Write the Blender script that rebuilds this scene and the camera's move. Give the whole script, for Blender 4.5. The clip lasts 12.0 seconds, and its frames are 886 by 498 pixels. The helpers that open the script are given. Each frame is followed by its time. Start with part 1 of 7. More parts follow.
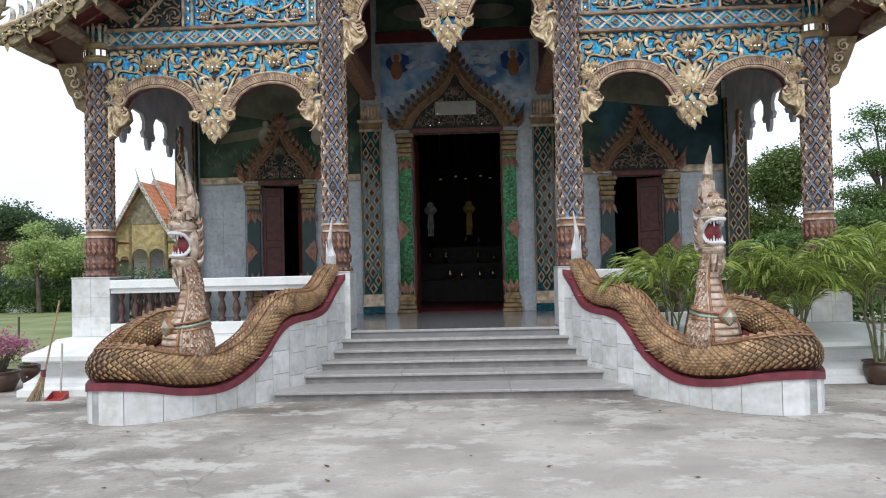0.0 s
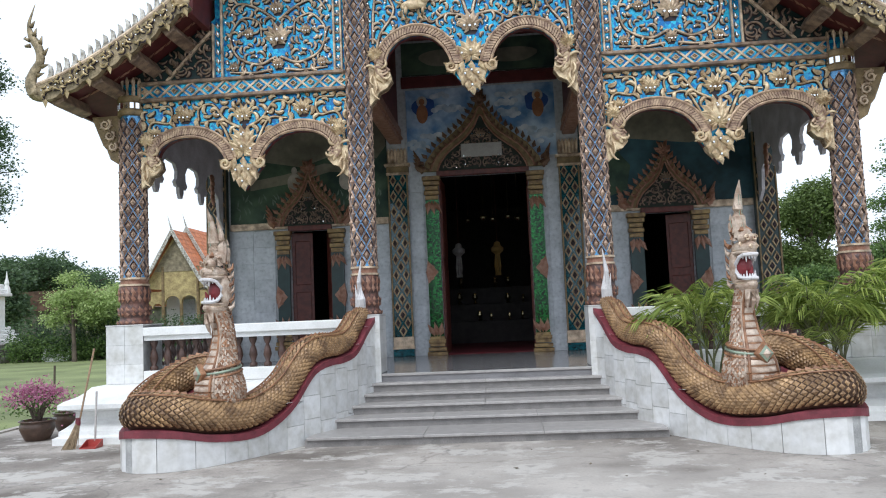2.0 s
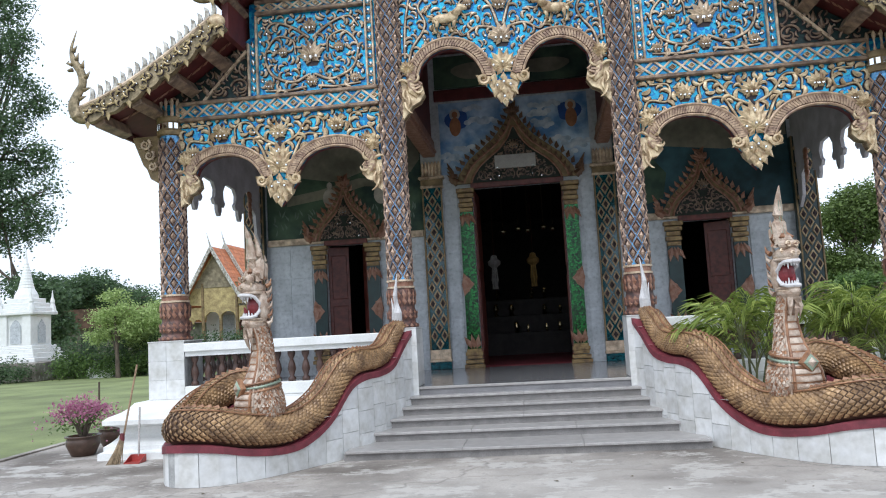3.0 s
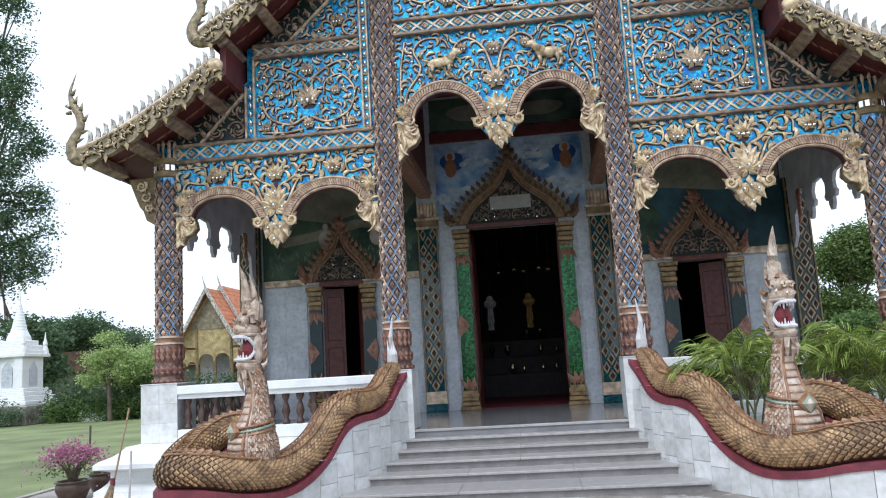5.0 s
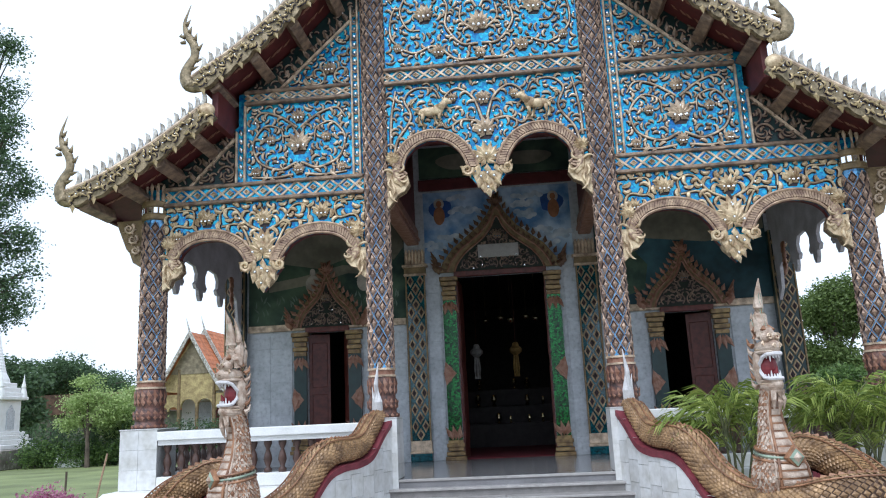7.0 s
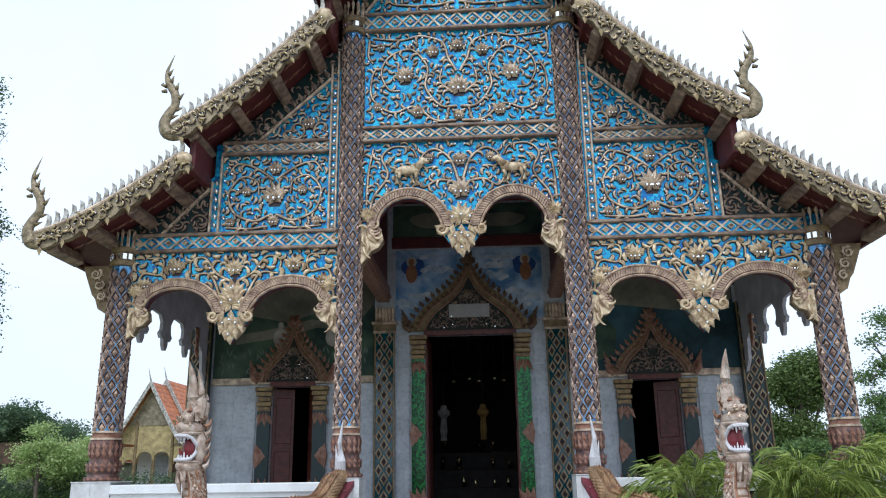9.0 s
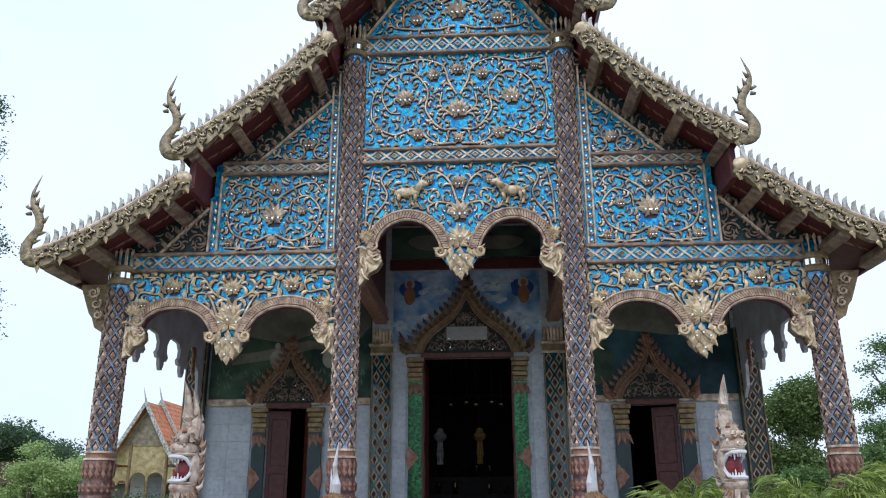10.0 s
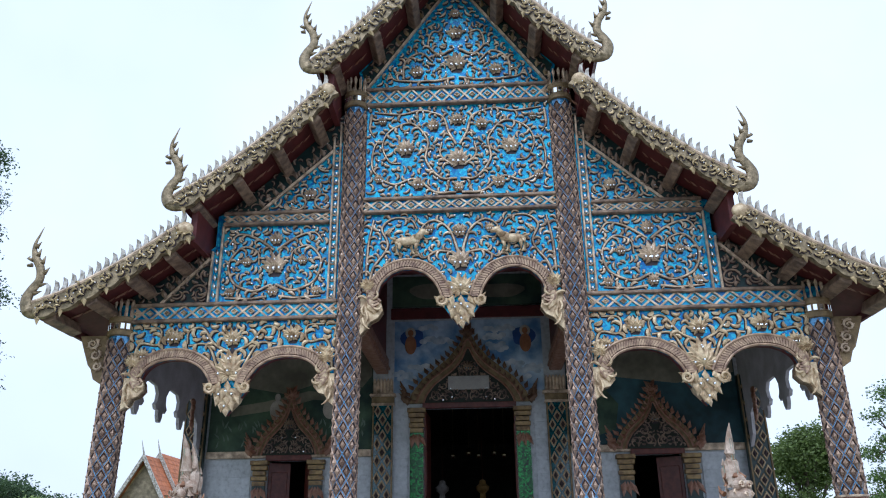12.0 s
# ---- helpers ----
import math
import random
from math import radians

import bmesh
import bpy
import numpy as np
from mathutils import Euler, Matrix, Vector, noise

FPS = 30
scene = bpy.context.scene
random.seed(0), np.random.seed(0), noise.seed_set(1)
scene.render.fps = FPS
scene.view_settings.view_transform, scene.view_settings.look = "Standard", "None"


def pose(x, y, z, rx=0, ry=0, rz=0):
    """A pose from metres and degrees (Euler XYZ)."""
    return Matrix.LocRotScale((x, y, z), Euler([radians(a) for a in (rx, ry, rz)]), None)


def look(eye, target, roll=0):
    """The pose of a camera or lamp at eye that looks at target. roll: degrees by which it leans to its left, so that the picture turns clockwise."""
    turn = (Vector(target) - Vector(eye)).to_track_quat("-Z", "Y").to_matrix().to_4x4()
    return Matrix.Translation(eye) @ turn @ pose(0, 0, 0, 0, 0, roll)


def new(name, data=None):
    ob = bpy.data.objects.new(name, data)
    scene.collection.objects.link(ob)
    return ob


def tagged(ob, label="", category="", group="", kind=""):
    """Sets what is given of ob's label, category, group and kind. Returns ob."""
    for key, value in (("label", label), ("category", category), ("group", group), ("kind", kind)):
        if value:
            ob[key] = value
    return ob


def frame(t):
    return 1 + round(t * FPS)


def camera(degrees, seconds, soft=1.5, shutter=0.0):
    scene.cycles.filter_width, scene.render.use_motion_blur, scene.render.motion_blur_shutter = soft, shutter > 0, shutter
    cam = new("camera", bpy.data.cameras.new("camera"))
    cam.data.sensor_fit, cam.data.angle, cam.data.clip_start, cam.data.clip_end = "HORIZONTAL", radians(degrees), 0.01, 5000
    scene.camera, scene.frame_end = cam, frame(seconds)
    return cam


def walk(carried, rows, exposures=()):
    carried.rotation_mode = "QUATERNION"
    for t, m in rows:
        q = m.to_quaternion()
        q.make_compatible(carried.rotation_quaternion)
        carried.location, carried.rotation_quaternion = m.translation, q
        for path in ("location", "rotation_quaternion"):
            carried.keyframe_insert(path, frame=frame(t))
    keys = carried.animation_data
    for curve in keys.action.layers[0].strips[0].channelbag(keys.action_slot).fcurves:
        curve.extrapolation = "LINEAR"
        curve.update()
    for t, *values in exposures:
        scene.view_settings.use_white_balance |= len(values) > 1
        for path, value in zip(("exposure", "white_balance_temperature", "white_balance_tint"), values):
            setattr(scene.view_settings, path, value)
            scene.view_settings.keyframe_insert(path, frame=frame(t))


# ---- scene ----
import itertools

# ---------------------------------------------------------------- camera
cam = camera(59.64, 12.0, soft=1.1)
EYE = (0.336, 0.0, 1.6)
TURNS = [(0, 2.44, 1.50, 1.33),
        (0.5, 2.59, 2.09, 1.34),
        (1, 2.83, 2.98, 1.61),
        (1.5, 3.04, 3.85, 1.70),
        (2, 4.62, 4.63, 2.44),
        (2.5, 6.77, 5.14, 2.77),
        (4.5, 7.77, 7.89, 3.39),
        (5, 7.01, 8.69, 3.34),
        (5.5, 6.64, 9.25, 3.01),
        (6, 6.57, 10.02, 2.99),
        (6.5, 6.42, 11.05, 2.98),
        (7, 5.95, 12.13, 2.63),
        (9, 3.38, 16.40, 0.85),
        (9.5, 3.12, 17.26, 0.32),
        (10, 3.08, 18.05, 0.27),
        (10.5, 3.04, 18.76, 0.29),
        (11, 3.16, 19.59, 0.49),
        (11.5, 3.23, 20.50, 0.57),
        (12, 3.27, 21.65, 0.63)]
walk(cam, [(t, pose(*EYE, 90 + p, r, y)) for t, y, p, r in TURNS],
     [(0, 0.14, 6000, 9), (2.5, 0.22, 5850, 9), (5.5, 0.28, 5640, 9), (7, 0.23, 5600, 9), (9, 0.05, 5560, 9.5), (12, -0.05, 5400, 11)])

# ---------------------------------------------------------------- light
world = bpy.data.worlds.new("overcast_sky")
scene.world = world
world.use_nodes = True
wn, wl = world.node_tree.nodes, world.node_tree.links
sky = wn.new("ShaderNodeTexSky")
sky.sky_type, sky.sun_disc = "NISHITA", False
sky.sun_elevation, sky.sun_rotation = radians(55), radians(200)
sky.air_density, sky.dust_density = 1.0, 4.0
skymix = wn.new("ShaderNodeMix")
skymix.data_type = "RGBA"
cloud, cover = wn.new("ShaderNodeTexNoise"), wn.new("ShaderNodeMapRange")
cloud.inputs["Scale"].default_value, cloud.inputs["Detail"].default_value = 1.6, 5
cover.inputs[1].default_value, cover.inputs[2].default_value, cover.inputs[3].default_value, cover.inputs[4].default_value = 0.35, 0.65, 0.7, 0.95
wl.new(cloud.outputs[0], cover.inputs[0])
wl.new(cover.outputs[0], skymix.inputs[0])
skymix.inputs[7].default_value = (9.6, 10.0, 10.4, 1)
wl.new(sky.outputs[0], skymix.inputs[6])
wl.new(skymix.outputs[2], wn["Background"].inputs[0])
wn["Background"].inputs[1].default_value = 0.12
sun = new("sun", bpy.data.lights.new("sun", "SUN"))
sun.data.energy, sun.data.angle, sun.data.color = 1.5, radians(25), (1.0, 0.97, 0.92)
sun.matrix_world = look((-8, -20, 40), (0, 8, 0))

# ---------------------------------------------------------------- materials
def mat(name, colour, rough=0.6, metal=0.0, vary=0.25, scale=6.0, bump=0.15, fine=60.0, second=None, coat=0.0,
        rand=0.0, spec=0.5):
    """A surface with stains at one scale and grain at another; second: the colour of its stains."""
    m = bpy.data.materials.new(name)
    m.use_nodes = True
    n, l = m.node_tree.nodes, m.node_tree.links
    b = n["Principled BSDF"]
    b.inputs["Metallic"].default_value, b.inputs["Coat Weight"].default_value = metal, coat
    b.inputs["Specular IOR Level"].default_value = spec
    pos = n.new("ShaderNodeNewGeometry")
    big, small = n.new("ShaderNodeTexNoise"), n.new("ShaderNodeTexNoise")
    big.inputs["Scale"].default_value, small.inputs["Scale"].default_value = scale, fine
    big.inputs["Detail"].default_value, small.inputs["Detail"].default_value = 6, 3
    for t in (big, small):
        l.new(pos.outputs["Position"], t.inputs["Vector"])
    ramp = n.new("ShaderNodeValToRGB")
    dark = second or [v * (1 - vary) for v in colour]
    lite = [min(1, v * (1 + vary * 0.5)) for v in colour]
    ramp.color_ramp.elements[0].position, ramp.color_ramp.elements[1].position = 0.35, 0.65
    ramp.color_ramp.elements[0].color, ramp.color_ramp.elements[1].color = (*dark, 1), (*lite, 1)
    l.new(big.outputs[0], ramp.inputs[0])
    mul = n.new("ShaderNodeMix")
    mul.data_type, mul.blend_type = "RGBA", "OVERLAY"
    mul.inputs[0].default_value = 0.35
    l.new(ramp.outputs[0], mul.inputs[6])
    l.new(small.outputs[0], mul.inputs[7])
    col = mul.outputs[2]
    if rand:
        info, hsv = n.new("ShaderNodeObjectInfo"), n.new("ShaderNodeHueSaturation")
        isl = n.new("ShaderNodeMapRange")
        isl.inputs[3].default_value, isl.inputs[4].default_value = 1 - rand, 1 + rand
        l.new(info.outputs["Random"], isl.inputs[0])
        l.new(isl.outputs[0], hsv.inputs["Value"])
        l.new(col, hsv.inputs["Color"])
        col = hsv.outputs[0]
    l.new(col, b.inputs["Base Color"])
    rr = n.new("ShaderNodeMapRange")
    rr.inputs[3].default_value, rr.inputs[4].default_value = max(0.03, rough - 0.12), min(1, rough + 0.12)
    l.new(small.outputs[0], rr.inputs[0])
    l.new(rr.outputs[0], b.inputs["Roughness"])
    if bump:
        bp = n.new("ShaderNodeBump")
        bp.inputs["Strength"].default_value, bp.inputs["Distance"].default_value = bump, 0.02
        l.new(small.outputs[0], bp.inputs["Height"])
        l.new(bp.outputs[0], b.inputs["Normal"])
    return m


def mosaic(name, a, c, cell, rough=0.2, bump=0.35, metal=0.0, coat=0.4):
    """Cut glass set in mortar: small cells, each with its own tint and tilt."""
    m = bpy.data.materials.new(name)
    m.use_nodes = True
    n, l = m.node_tree.nodes, m.node_tree.links
    b = n["Principled BSDF"]
    pos, vor, edge = n.new("ShaderNodeNewGeometry"), n.new("ShaderNodeTexVoronoi"), n.new("ShaderNodeTexNoise")
    vor.inputs["Scale"].default_value, edge.inputs["Scale"].default_value = cell, 2.5
    l.new(pos.outputs["Position"], vor.inputs["Vector"])
    l.new(pos.outputs["Position"], edge.inputs["Vector"])
    bw, ramp = n.new("ShaderNodeSeparateColor"), n.new("ShaderNodeValToRGB")
    l.new(vor.outputs["Color"], bw.inputs[0])
    ramp.color_ramp.elements[0].color, ramp.color_ramp.elements[1].color = (*a, 1), (*c, 1)
    l.new(bw.outputs[0], ramp.inputs[0])
    stain = n.new("ShaderNodeMix")
    stain.data_type, stain.blend_type = "RGBA", "MULTIPLY"
    stain.inputs[0].default_value = 0.5
    l.new(ramp.outputs[0], stain.inputs[6])
    l.new(edge.outputs[0], stain.inputs[7])
    l.new(stain.outputs[2], b.inputs["Base Color"])
    b.inputs["Roughness"].default_value = rough
    b.inputs["Coat Weight"].default_value, b.inputs["Metallic"].default_value = coat, metal
    bp = n.new("ShaderNodeBump")
    bp.inputs["Strength"].default_value, bp.inputs["Distance"].default_value = bump, 0.02
    l.new(bw.outputs[1], bp.inputs["Height"])
    l.new(bp.outputs[0], b.inputs["Normal"])
    return m


def concrete():
    """Old poured concrete: broad damp stains, pale worn scuffs, pits and hairline cracks."""
    m = mat("weathered_concrete", (0.35, 0.318, 0.285), 0.85, vary=0.3, scale=0.8, fine=34, bump=0.3, second=(0.135, 0.115, 0.097))
    n, l = m.node_tree.nodes, m.node_tree.links
    b, g = n["Principled BSDF"], n["Geometry"]
    src = b.inputs["Base Color"].links[0].from_socket
    scuff, sr, mx = n.new("ShaderNodeTexNoise"), n.new("ShaderNodeMapRange"), n.new("ShaderNodeMix")
    stretch = n.new("ShaderNodeMapping")
    stretch.inputs["Scale"].default_value = (1.0, 1.35, 1)
    l.new(g.outputs["Position"], stretch.inputs[0])
    l.new(stretch.outputs[0], scuff.inputs["Vector"])
    scuff.inputs["Scale"].default_value, scuff.inputs["Detail"].default_value, scuff.inputs["Roughness"].default_value = 1.3, 10, 0.7
    sr.inputs[1].default_value, sr.inputs[2].default_value, sr.inputs[4].default_value = 0.52, 0.58, 0.85
    l.new(scuff.outputs[0], sr.inputs[0])
    mx.data_type = "RGBA"
    mx.inputs[7].default_value = (0.47, 0.445, 0.41, 1)
    l.new(sr.outputs[0], mx.inputs[0])
    l.new(src, mx.inputs[6])
    pit, pr, m2 = n.new("ShaderNodeTexNoise"), n.new("ShaderNodeMapRange"), n.new("ShaderNodeMix")
    pit.inputs["Scale"].default_value, pit.inputs["Detail"].default_value = 7, 8
    l.new(g.outputs["Position"], pit.inputs["Vector"])
    pr.inputs[1].default_value, pr.inputs[2].default_value, pr.inputs[4].default_value = 0.57, 0.66, 0.7
    l.new(pit.outputs[0], pr.inputs[0])
    m2.data_type = "RGBA"
    m2.inputs[7].default_value = (0.17, 0.155, 0.14, 1)
    l.new(pr.outputs[0], m2.inputs[0])
    l.new(mx.outputs[2], m2.inputs[6])
    vor, vr, m3 = n.new("ShaderNodeTexVoronoi"), n.new("ShaderNodeMapRange"), n.new("ShaderNodeMix")
    vor.feature = "DISTANCE_TO_EDGE"
    vor.inputs["Scale"].default_value = 0.2
    wob, add = n.new("ShaderNodeTexNoise"), n.new("ShaderNodeVectorMath")
    wob.inputs["Scale"].default_value = 1.6
    l.new(g.outputs["Position"], wob.inputs["Vector"])
    l.new(g.outputs["Position"], add.inputs[0])
    l.new(wob.outputs["Color"], add.inputs[1])
    l.new(add.outputs[0], vor.inputs["Vector"])
    vr.inputs[1].default_value, vr.inputs[2].default_value, vr.inputs[3].default_value, vr.inputs[4].default_value = 0.0, 0.005, 0.4, 0.0
    l.new(vor.outputs["Distance"], vr.inputs[0])
    m3.data_type = "RGBA"
    m3.inputs[7].default_value = (0.10, 0.09, 0.08, 1)
    l.new(vr.outputs[0], m3.inputs[0])
    # the trodden way to the stairs is worn pale, with ragged edges
    far, fr, m4, jig = n.new("ShaderNodeVectorMath"), n.new("ShaderNodeMapRange"), n.new("ShaderNodeMix"), n.new("ShaderNodeVectorMath")
    far.operation, jig.operation = "DISTANCE", "MULTIPLY_ADD"
    jig.inputs[1].default_value = (6, 6, 0)
    l.new(scuff.outputs["Color"], jig.inputs[0])
    l.new(g.outputs["Position"], jig.inputs[2])
    l.new(jig.outputs[0], far.inputs[0])
    far.inputs[1].default_value = (3.5, 9.2, 0)
    fr.inputs[1].default_value, fr.inputs[2].default_value, fr.inputs[3].default_value, fr.inputs[4].default_value = 1.6, 4.2, 0.42, 0.0
    l.new(far.outputs["Value"], fr.inputs[0])
    m4.data_type = "RGBA"
    m4.inputs[7].default_value = (0.52, 0.485, 0.445, 1)
    l.new(fr.outputs[0], m4.inputs[0])
    l.new(m2.outputs[2], m4.inputs[6])
    l.new(m4.outputs[2], m3.inputs[6])
    l.new(m3.outputs[2], b.inputs["Base Color"])
    return m


CONCRETE = concrete()
GRASS = mat("grass", (0.19, 0.222, 0.085), 0.9, vary=0.35, scale=0.5, fine=30, bump=0.5)
MARBLE = mat("white_marble_tile", (0.63, 0.63, 0.625), 0.35, vary=0.15, scale=4, fine=14, bump=0.03, second=(0.54, 0.53, 0.50), rand=0.1)
GREYMARBLE = mat("grey_marble_tile", (0.46, 0.48, 0.505), 0.3, vary=0.2, scale=5, fine=14, bump=0.03, second=(0.41, 0.43, 0.455), rand=0.07)
GROUT = mat("grout", (0.40, 0.40, 0.39), 0.9, bump=0.1)
WHITE = mat("white_paint", (0.75, 0.75, 0.74), 0.55, vary=0.08, scale=4, fine=40, bump=0.05, second=(0.70, 0.70, 0.68))
# Same granite as the treads, darker: a riser's lesser skylight painted in.
RISER = mat("shaded_granite_riser", (0.235, 0.22, 0.21), 0.4, vary=0.2, scale=7, fine=90, bump=0.04)
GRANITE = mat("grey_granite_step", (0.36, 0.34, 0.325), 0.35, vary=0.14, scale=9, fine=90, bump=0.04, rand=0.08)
FLOORTILE = mat("polished_granite", (0.20, 0.195, 0.20), 0.12, vary=0.2, scale=3, fine=90, bump=0.0, rand=0.05)
BLUE = mosaic("blue_mirror_mosaic", (0.008, 0.17, 0.55), (0.07, 0.72, 1.0), 20, 0.25, 0.8, 0.35, 0.3)
TEAL = mosaic("teal_mirror_mosaic", (0.003, 0.028, 0.035), (0.015, 0.16, 0.20), 40, 0.12, 0.6)
GREEN = mosaic("green_mirror_mosaic", (0.001, 0.008, 0.003), (0.022, 0.20, 0.04), 30, 0.14, 1.0, 0.6, 0.2)
DARKTEAL = mat("dark_green_lacquer_and_shade", (0.012, 0.035, 0.035), 0.35, bump=0.05)
GOLD = mat("weathered_gilding", (0.62, 0.485, 0.345), 0.36, 0.15, vary=0.4, scale=7, fine=60, bump=0.3, second=(0.27, 0.19, 0.13))
PALEGOLD = mat("pale_gilding", (0.66, 0.53, 0.34), 0.4, 0.12, vary=0.35, scale=9, fine=70, bump=0.3, second=(0.33, 0.22, 0.12))
YELLOWGOLD = mat("yellow_gilding", (0.30, 0.205, 0.085), 0.4, 0.3, vary=0.35, scale=9, fine=60, bump=0.2, second=(0.14, 0.085, 0.04))
# Dark edging with the shade beside raised gilding painted in; also lozenge hearts.
OUTLINE = mat("dark_shade_outline", (0.035, 0.022, 0.028), 0.5, vary=0.3, bump=0.05)
BROWNGOLD = mat("brown_gilding", (0.27, 0.19, 0.13), 0.5, 0.12, vary=0.4, scale=8, fine=60, bump=0.3, second=(0.12, 0.08, 0.06))
BRASS = mat("polished_brass", (0.75, 0.6, 0.35), 0.2, 1.0, vary=0.15, bump=0.03)
COPPER = mat("red_gilding", (0.29, 0.165, 0.115), 0.5, 0.12, vary=0.4, scale=9, fine=70, bump=0.25, second=(0.22, 0.09, 0.05))
DARKGOLD = mat("sooty_gilding", (0.24, 0.17, 0.085), 0.6, 0.2, vary=0.4, scale=7, fine=60, bump=0.25)
MAROON = mat("maroon_paint", (0.10, 0.018, 0.018), 0.55, vary=0.3, bump=0.05)
REDBAND = mat("faded_red_band", (0.17, 0.03, 0.042), 0.6, vary=0.3, scale=8, bump=0.08)
REDWOOD = mat("red_stained_wood", (0.12, 0.028, 0.02), 0.45, vary=0.4, scale=12, bump=0.08)
MIRROR = mat("mirror_glass", (0.9, 0.92, 0.92), 0.08, 1.0, vary=0.02, bump=0.0)
TILE = mat("orange_roof_tile", (0.50, 0.16, 0.06), 0.7, vary=0.3, scale=4, bump=0.2, rand=0.12)
BROWNTILE = mat("brown_roof_tile", (0.13, 0.075, 0.05), 0.75, vary=0.4, scale=4, bump=0.2, rand=0.12)
# Near-black stands in for the unlit inside of rooms.
DARKROOM = mat("unlit_interior_paint", (0.035, 0.028, 0.028), 0.7, vary=0.3, bump=0.05)
CARPET = mat("red_carpet", (0.15, 0.012, 0.02), 0.95, vary=0.2, fine=120, bump=0.3)


# ---------------------------------------------------------------- mesh helpers
def thing(name, label, category, group="", kind="", at=(0, 0, 0)):
    ob = new(name)
    ob.location = at
    return tagged(ob, label, category, group, kind)


def link_mesh(name, bm, mats, smooth=False):
    me = bpy.data.meshes.new(name)
    bm.normal_update()
    bm.to_mesh(me)
    bm.free()
    for m in (mats if isinstance(mats, (list, tuple)) else [mats]):
        me.materials.append(m)
    if smooth:
        me.polygons.foreach_set("use_smooth", [True] * len(me.polygons))
    return new(name, me)


def part(name, bm, material, parent, label="", smooth=False):
    ob = link_mesh(name, bm, material, smooth)
    ob.parent = parent
    if parent is not None:
        top = parent
        off = Vector((0, 0, 0))
        while top is not None:
            off += top.location
            top = top.parent
        ob.location = -off
    if label:
        ob["label"] = label
    return ob


def whole(name, bm, material, label, category, group="", kind="", smooth=False):
    return tagged(link_mesh(name, bm, material, smooth), label, category, group, kind)


def box(bm, x0, x1, y0, y1, z0, z1, bevel=0.0, mi=0):
    """An upright box, its edges taken off by bevel."""
    x0, x1, y0, y1, z0, z1 = min(x0, x1), max(x0, x1), min(y0, y1), max(y0, y1), min(z0, z1), max(z0, z1)
    r = bmesh.ops.create_cube(bm, size=1, matrix=Matrix.LocRotScale(
        ((x0 + x1) / 2, (y0 + y1) / 2, (z0 + z1) / 2), None, (x1 - x0, y1 - y0, z1 - z0)))
    fs = {f for v in r["verts"] for f in v.link_faces}
    for f in fs:
        f.material_index = mi
    if bevel:
        bmesh.ops.bevel(bm, geom=list({e for v in r["verts"] for e in v.link_edges}), offset=bevel, segments=1,
                        affect="EDGES")
    return bm


def beam(bm, a, b, w, h, mi=0):
    """A bar from a to b, w wide and h high."""
    a, b = Vector(a), Vector(b)
    d = b - a
    rot = d.to_track_quat("Y", "Z").to_matrix().to_4x4()
    r = bmesh.ops.create_cube(bm, size=1, matrix=Matrix.Translation((a + b) / 2) @ rot @ Matrix.Diagonal((w, d.length, h, 1)))
    for f in {f for v in r["verts"] for f in v.link_faces}:
        f.material_index = mi
    return bm


def slab(bm, poly, y0, y1, mi=0, axis="y", edge=None):
    """A flat shape drawn in x and z (or y and z), given thickness."""
    put = (lambda u, w, t: (u, t, w)) if axis == "y" else ((lambda u, w, t: (t, u, w)) if axis == "x" else (lambda u, w, t: (u, w, t)))
    a = [bm.verts.new(put(u, w, y0)) for u, w in poly]
    b = [bm.verts.new(put(u, w, y1)) for u, w in poly]
    n = len(poly)
    fs = [bm.faces.new(a), bm.faces.new(b[::-1])]
    fs += [bm.faces.new((a[i], b[i], b[(i + 1) % n], a[(i + 1) % n])) for i in range(n)]
    for k, f in enumerate(fs):
        f.material_index = mi if k < 2 or edge is None else edge
    bmesh.ops.recalc_face_normals(bm, faces=fs)
    return bm


def lathe(bm, prof, c=(0, 0, 0), seg=20, mi=0):
    """A turned shape: prof lists radius and height."""
    rings = [[bm.verts.new((c[0] + r * math.cos(2 * math.pi * k / seg), c[1] + r * math.sin(2 * math.pi * k / seg), c[2] + z))
              for k in range(seg)] for r, z in prof]
    for p, q in zip(rings, rings[1:]):
        for k in range(seg):
            bm.faces.new((p[k], p[(k + 1) % seg], q[(k + 1) % seg], q[k])).material_index = mi
    bm.faces.new(rings[0][::-1]).material_index = mi
    bm.faces.new(rings[-1]).material_index = mi
    return bm


def tube(bm, pts, radii, seg=6, mi=0, flat=1.0, up=Vector((0, 0, 1))):
    """A tapering tube along pts; flat squeezes it along up."""
    pts = [Vector(p) for p in pts]
    rings = []
    for i, p in enumerate(pts):
        d = (pts[min(i + 1, len(pts) - 1)] - pts[max(i - 1, 0)]).normalized()
        s = d.cross(up)
        s = s.normalized() if s.length > 1e-4 else Vector((1, 0, 0))
        u = s.cross(d)
        r = radii[i] if isinstance(radii, (list, tuple)) else radii
        rings.append([bm.verts.new(p + s * (r * math.cos(2 * math.pi * k / seg)) + u * (r * flat * math.sin(2 * math.pi * k / seg)))
                      for k in range(seg)])
    for a, b in zip(rings, rings[1:]):
        for k in range(seg):
            bm.faces.new((a[k], a[(k + 1) % seg], b[(k + 1) % seg], b[k])).material_index = mi
    bm.faces.new(rings[0][::-1]).material_index = mi
    bm.faces.new(rings[-1]).material_index = mi
    return bm


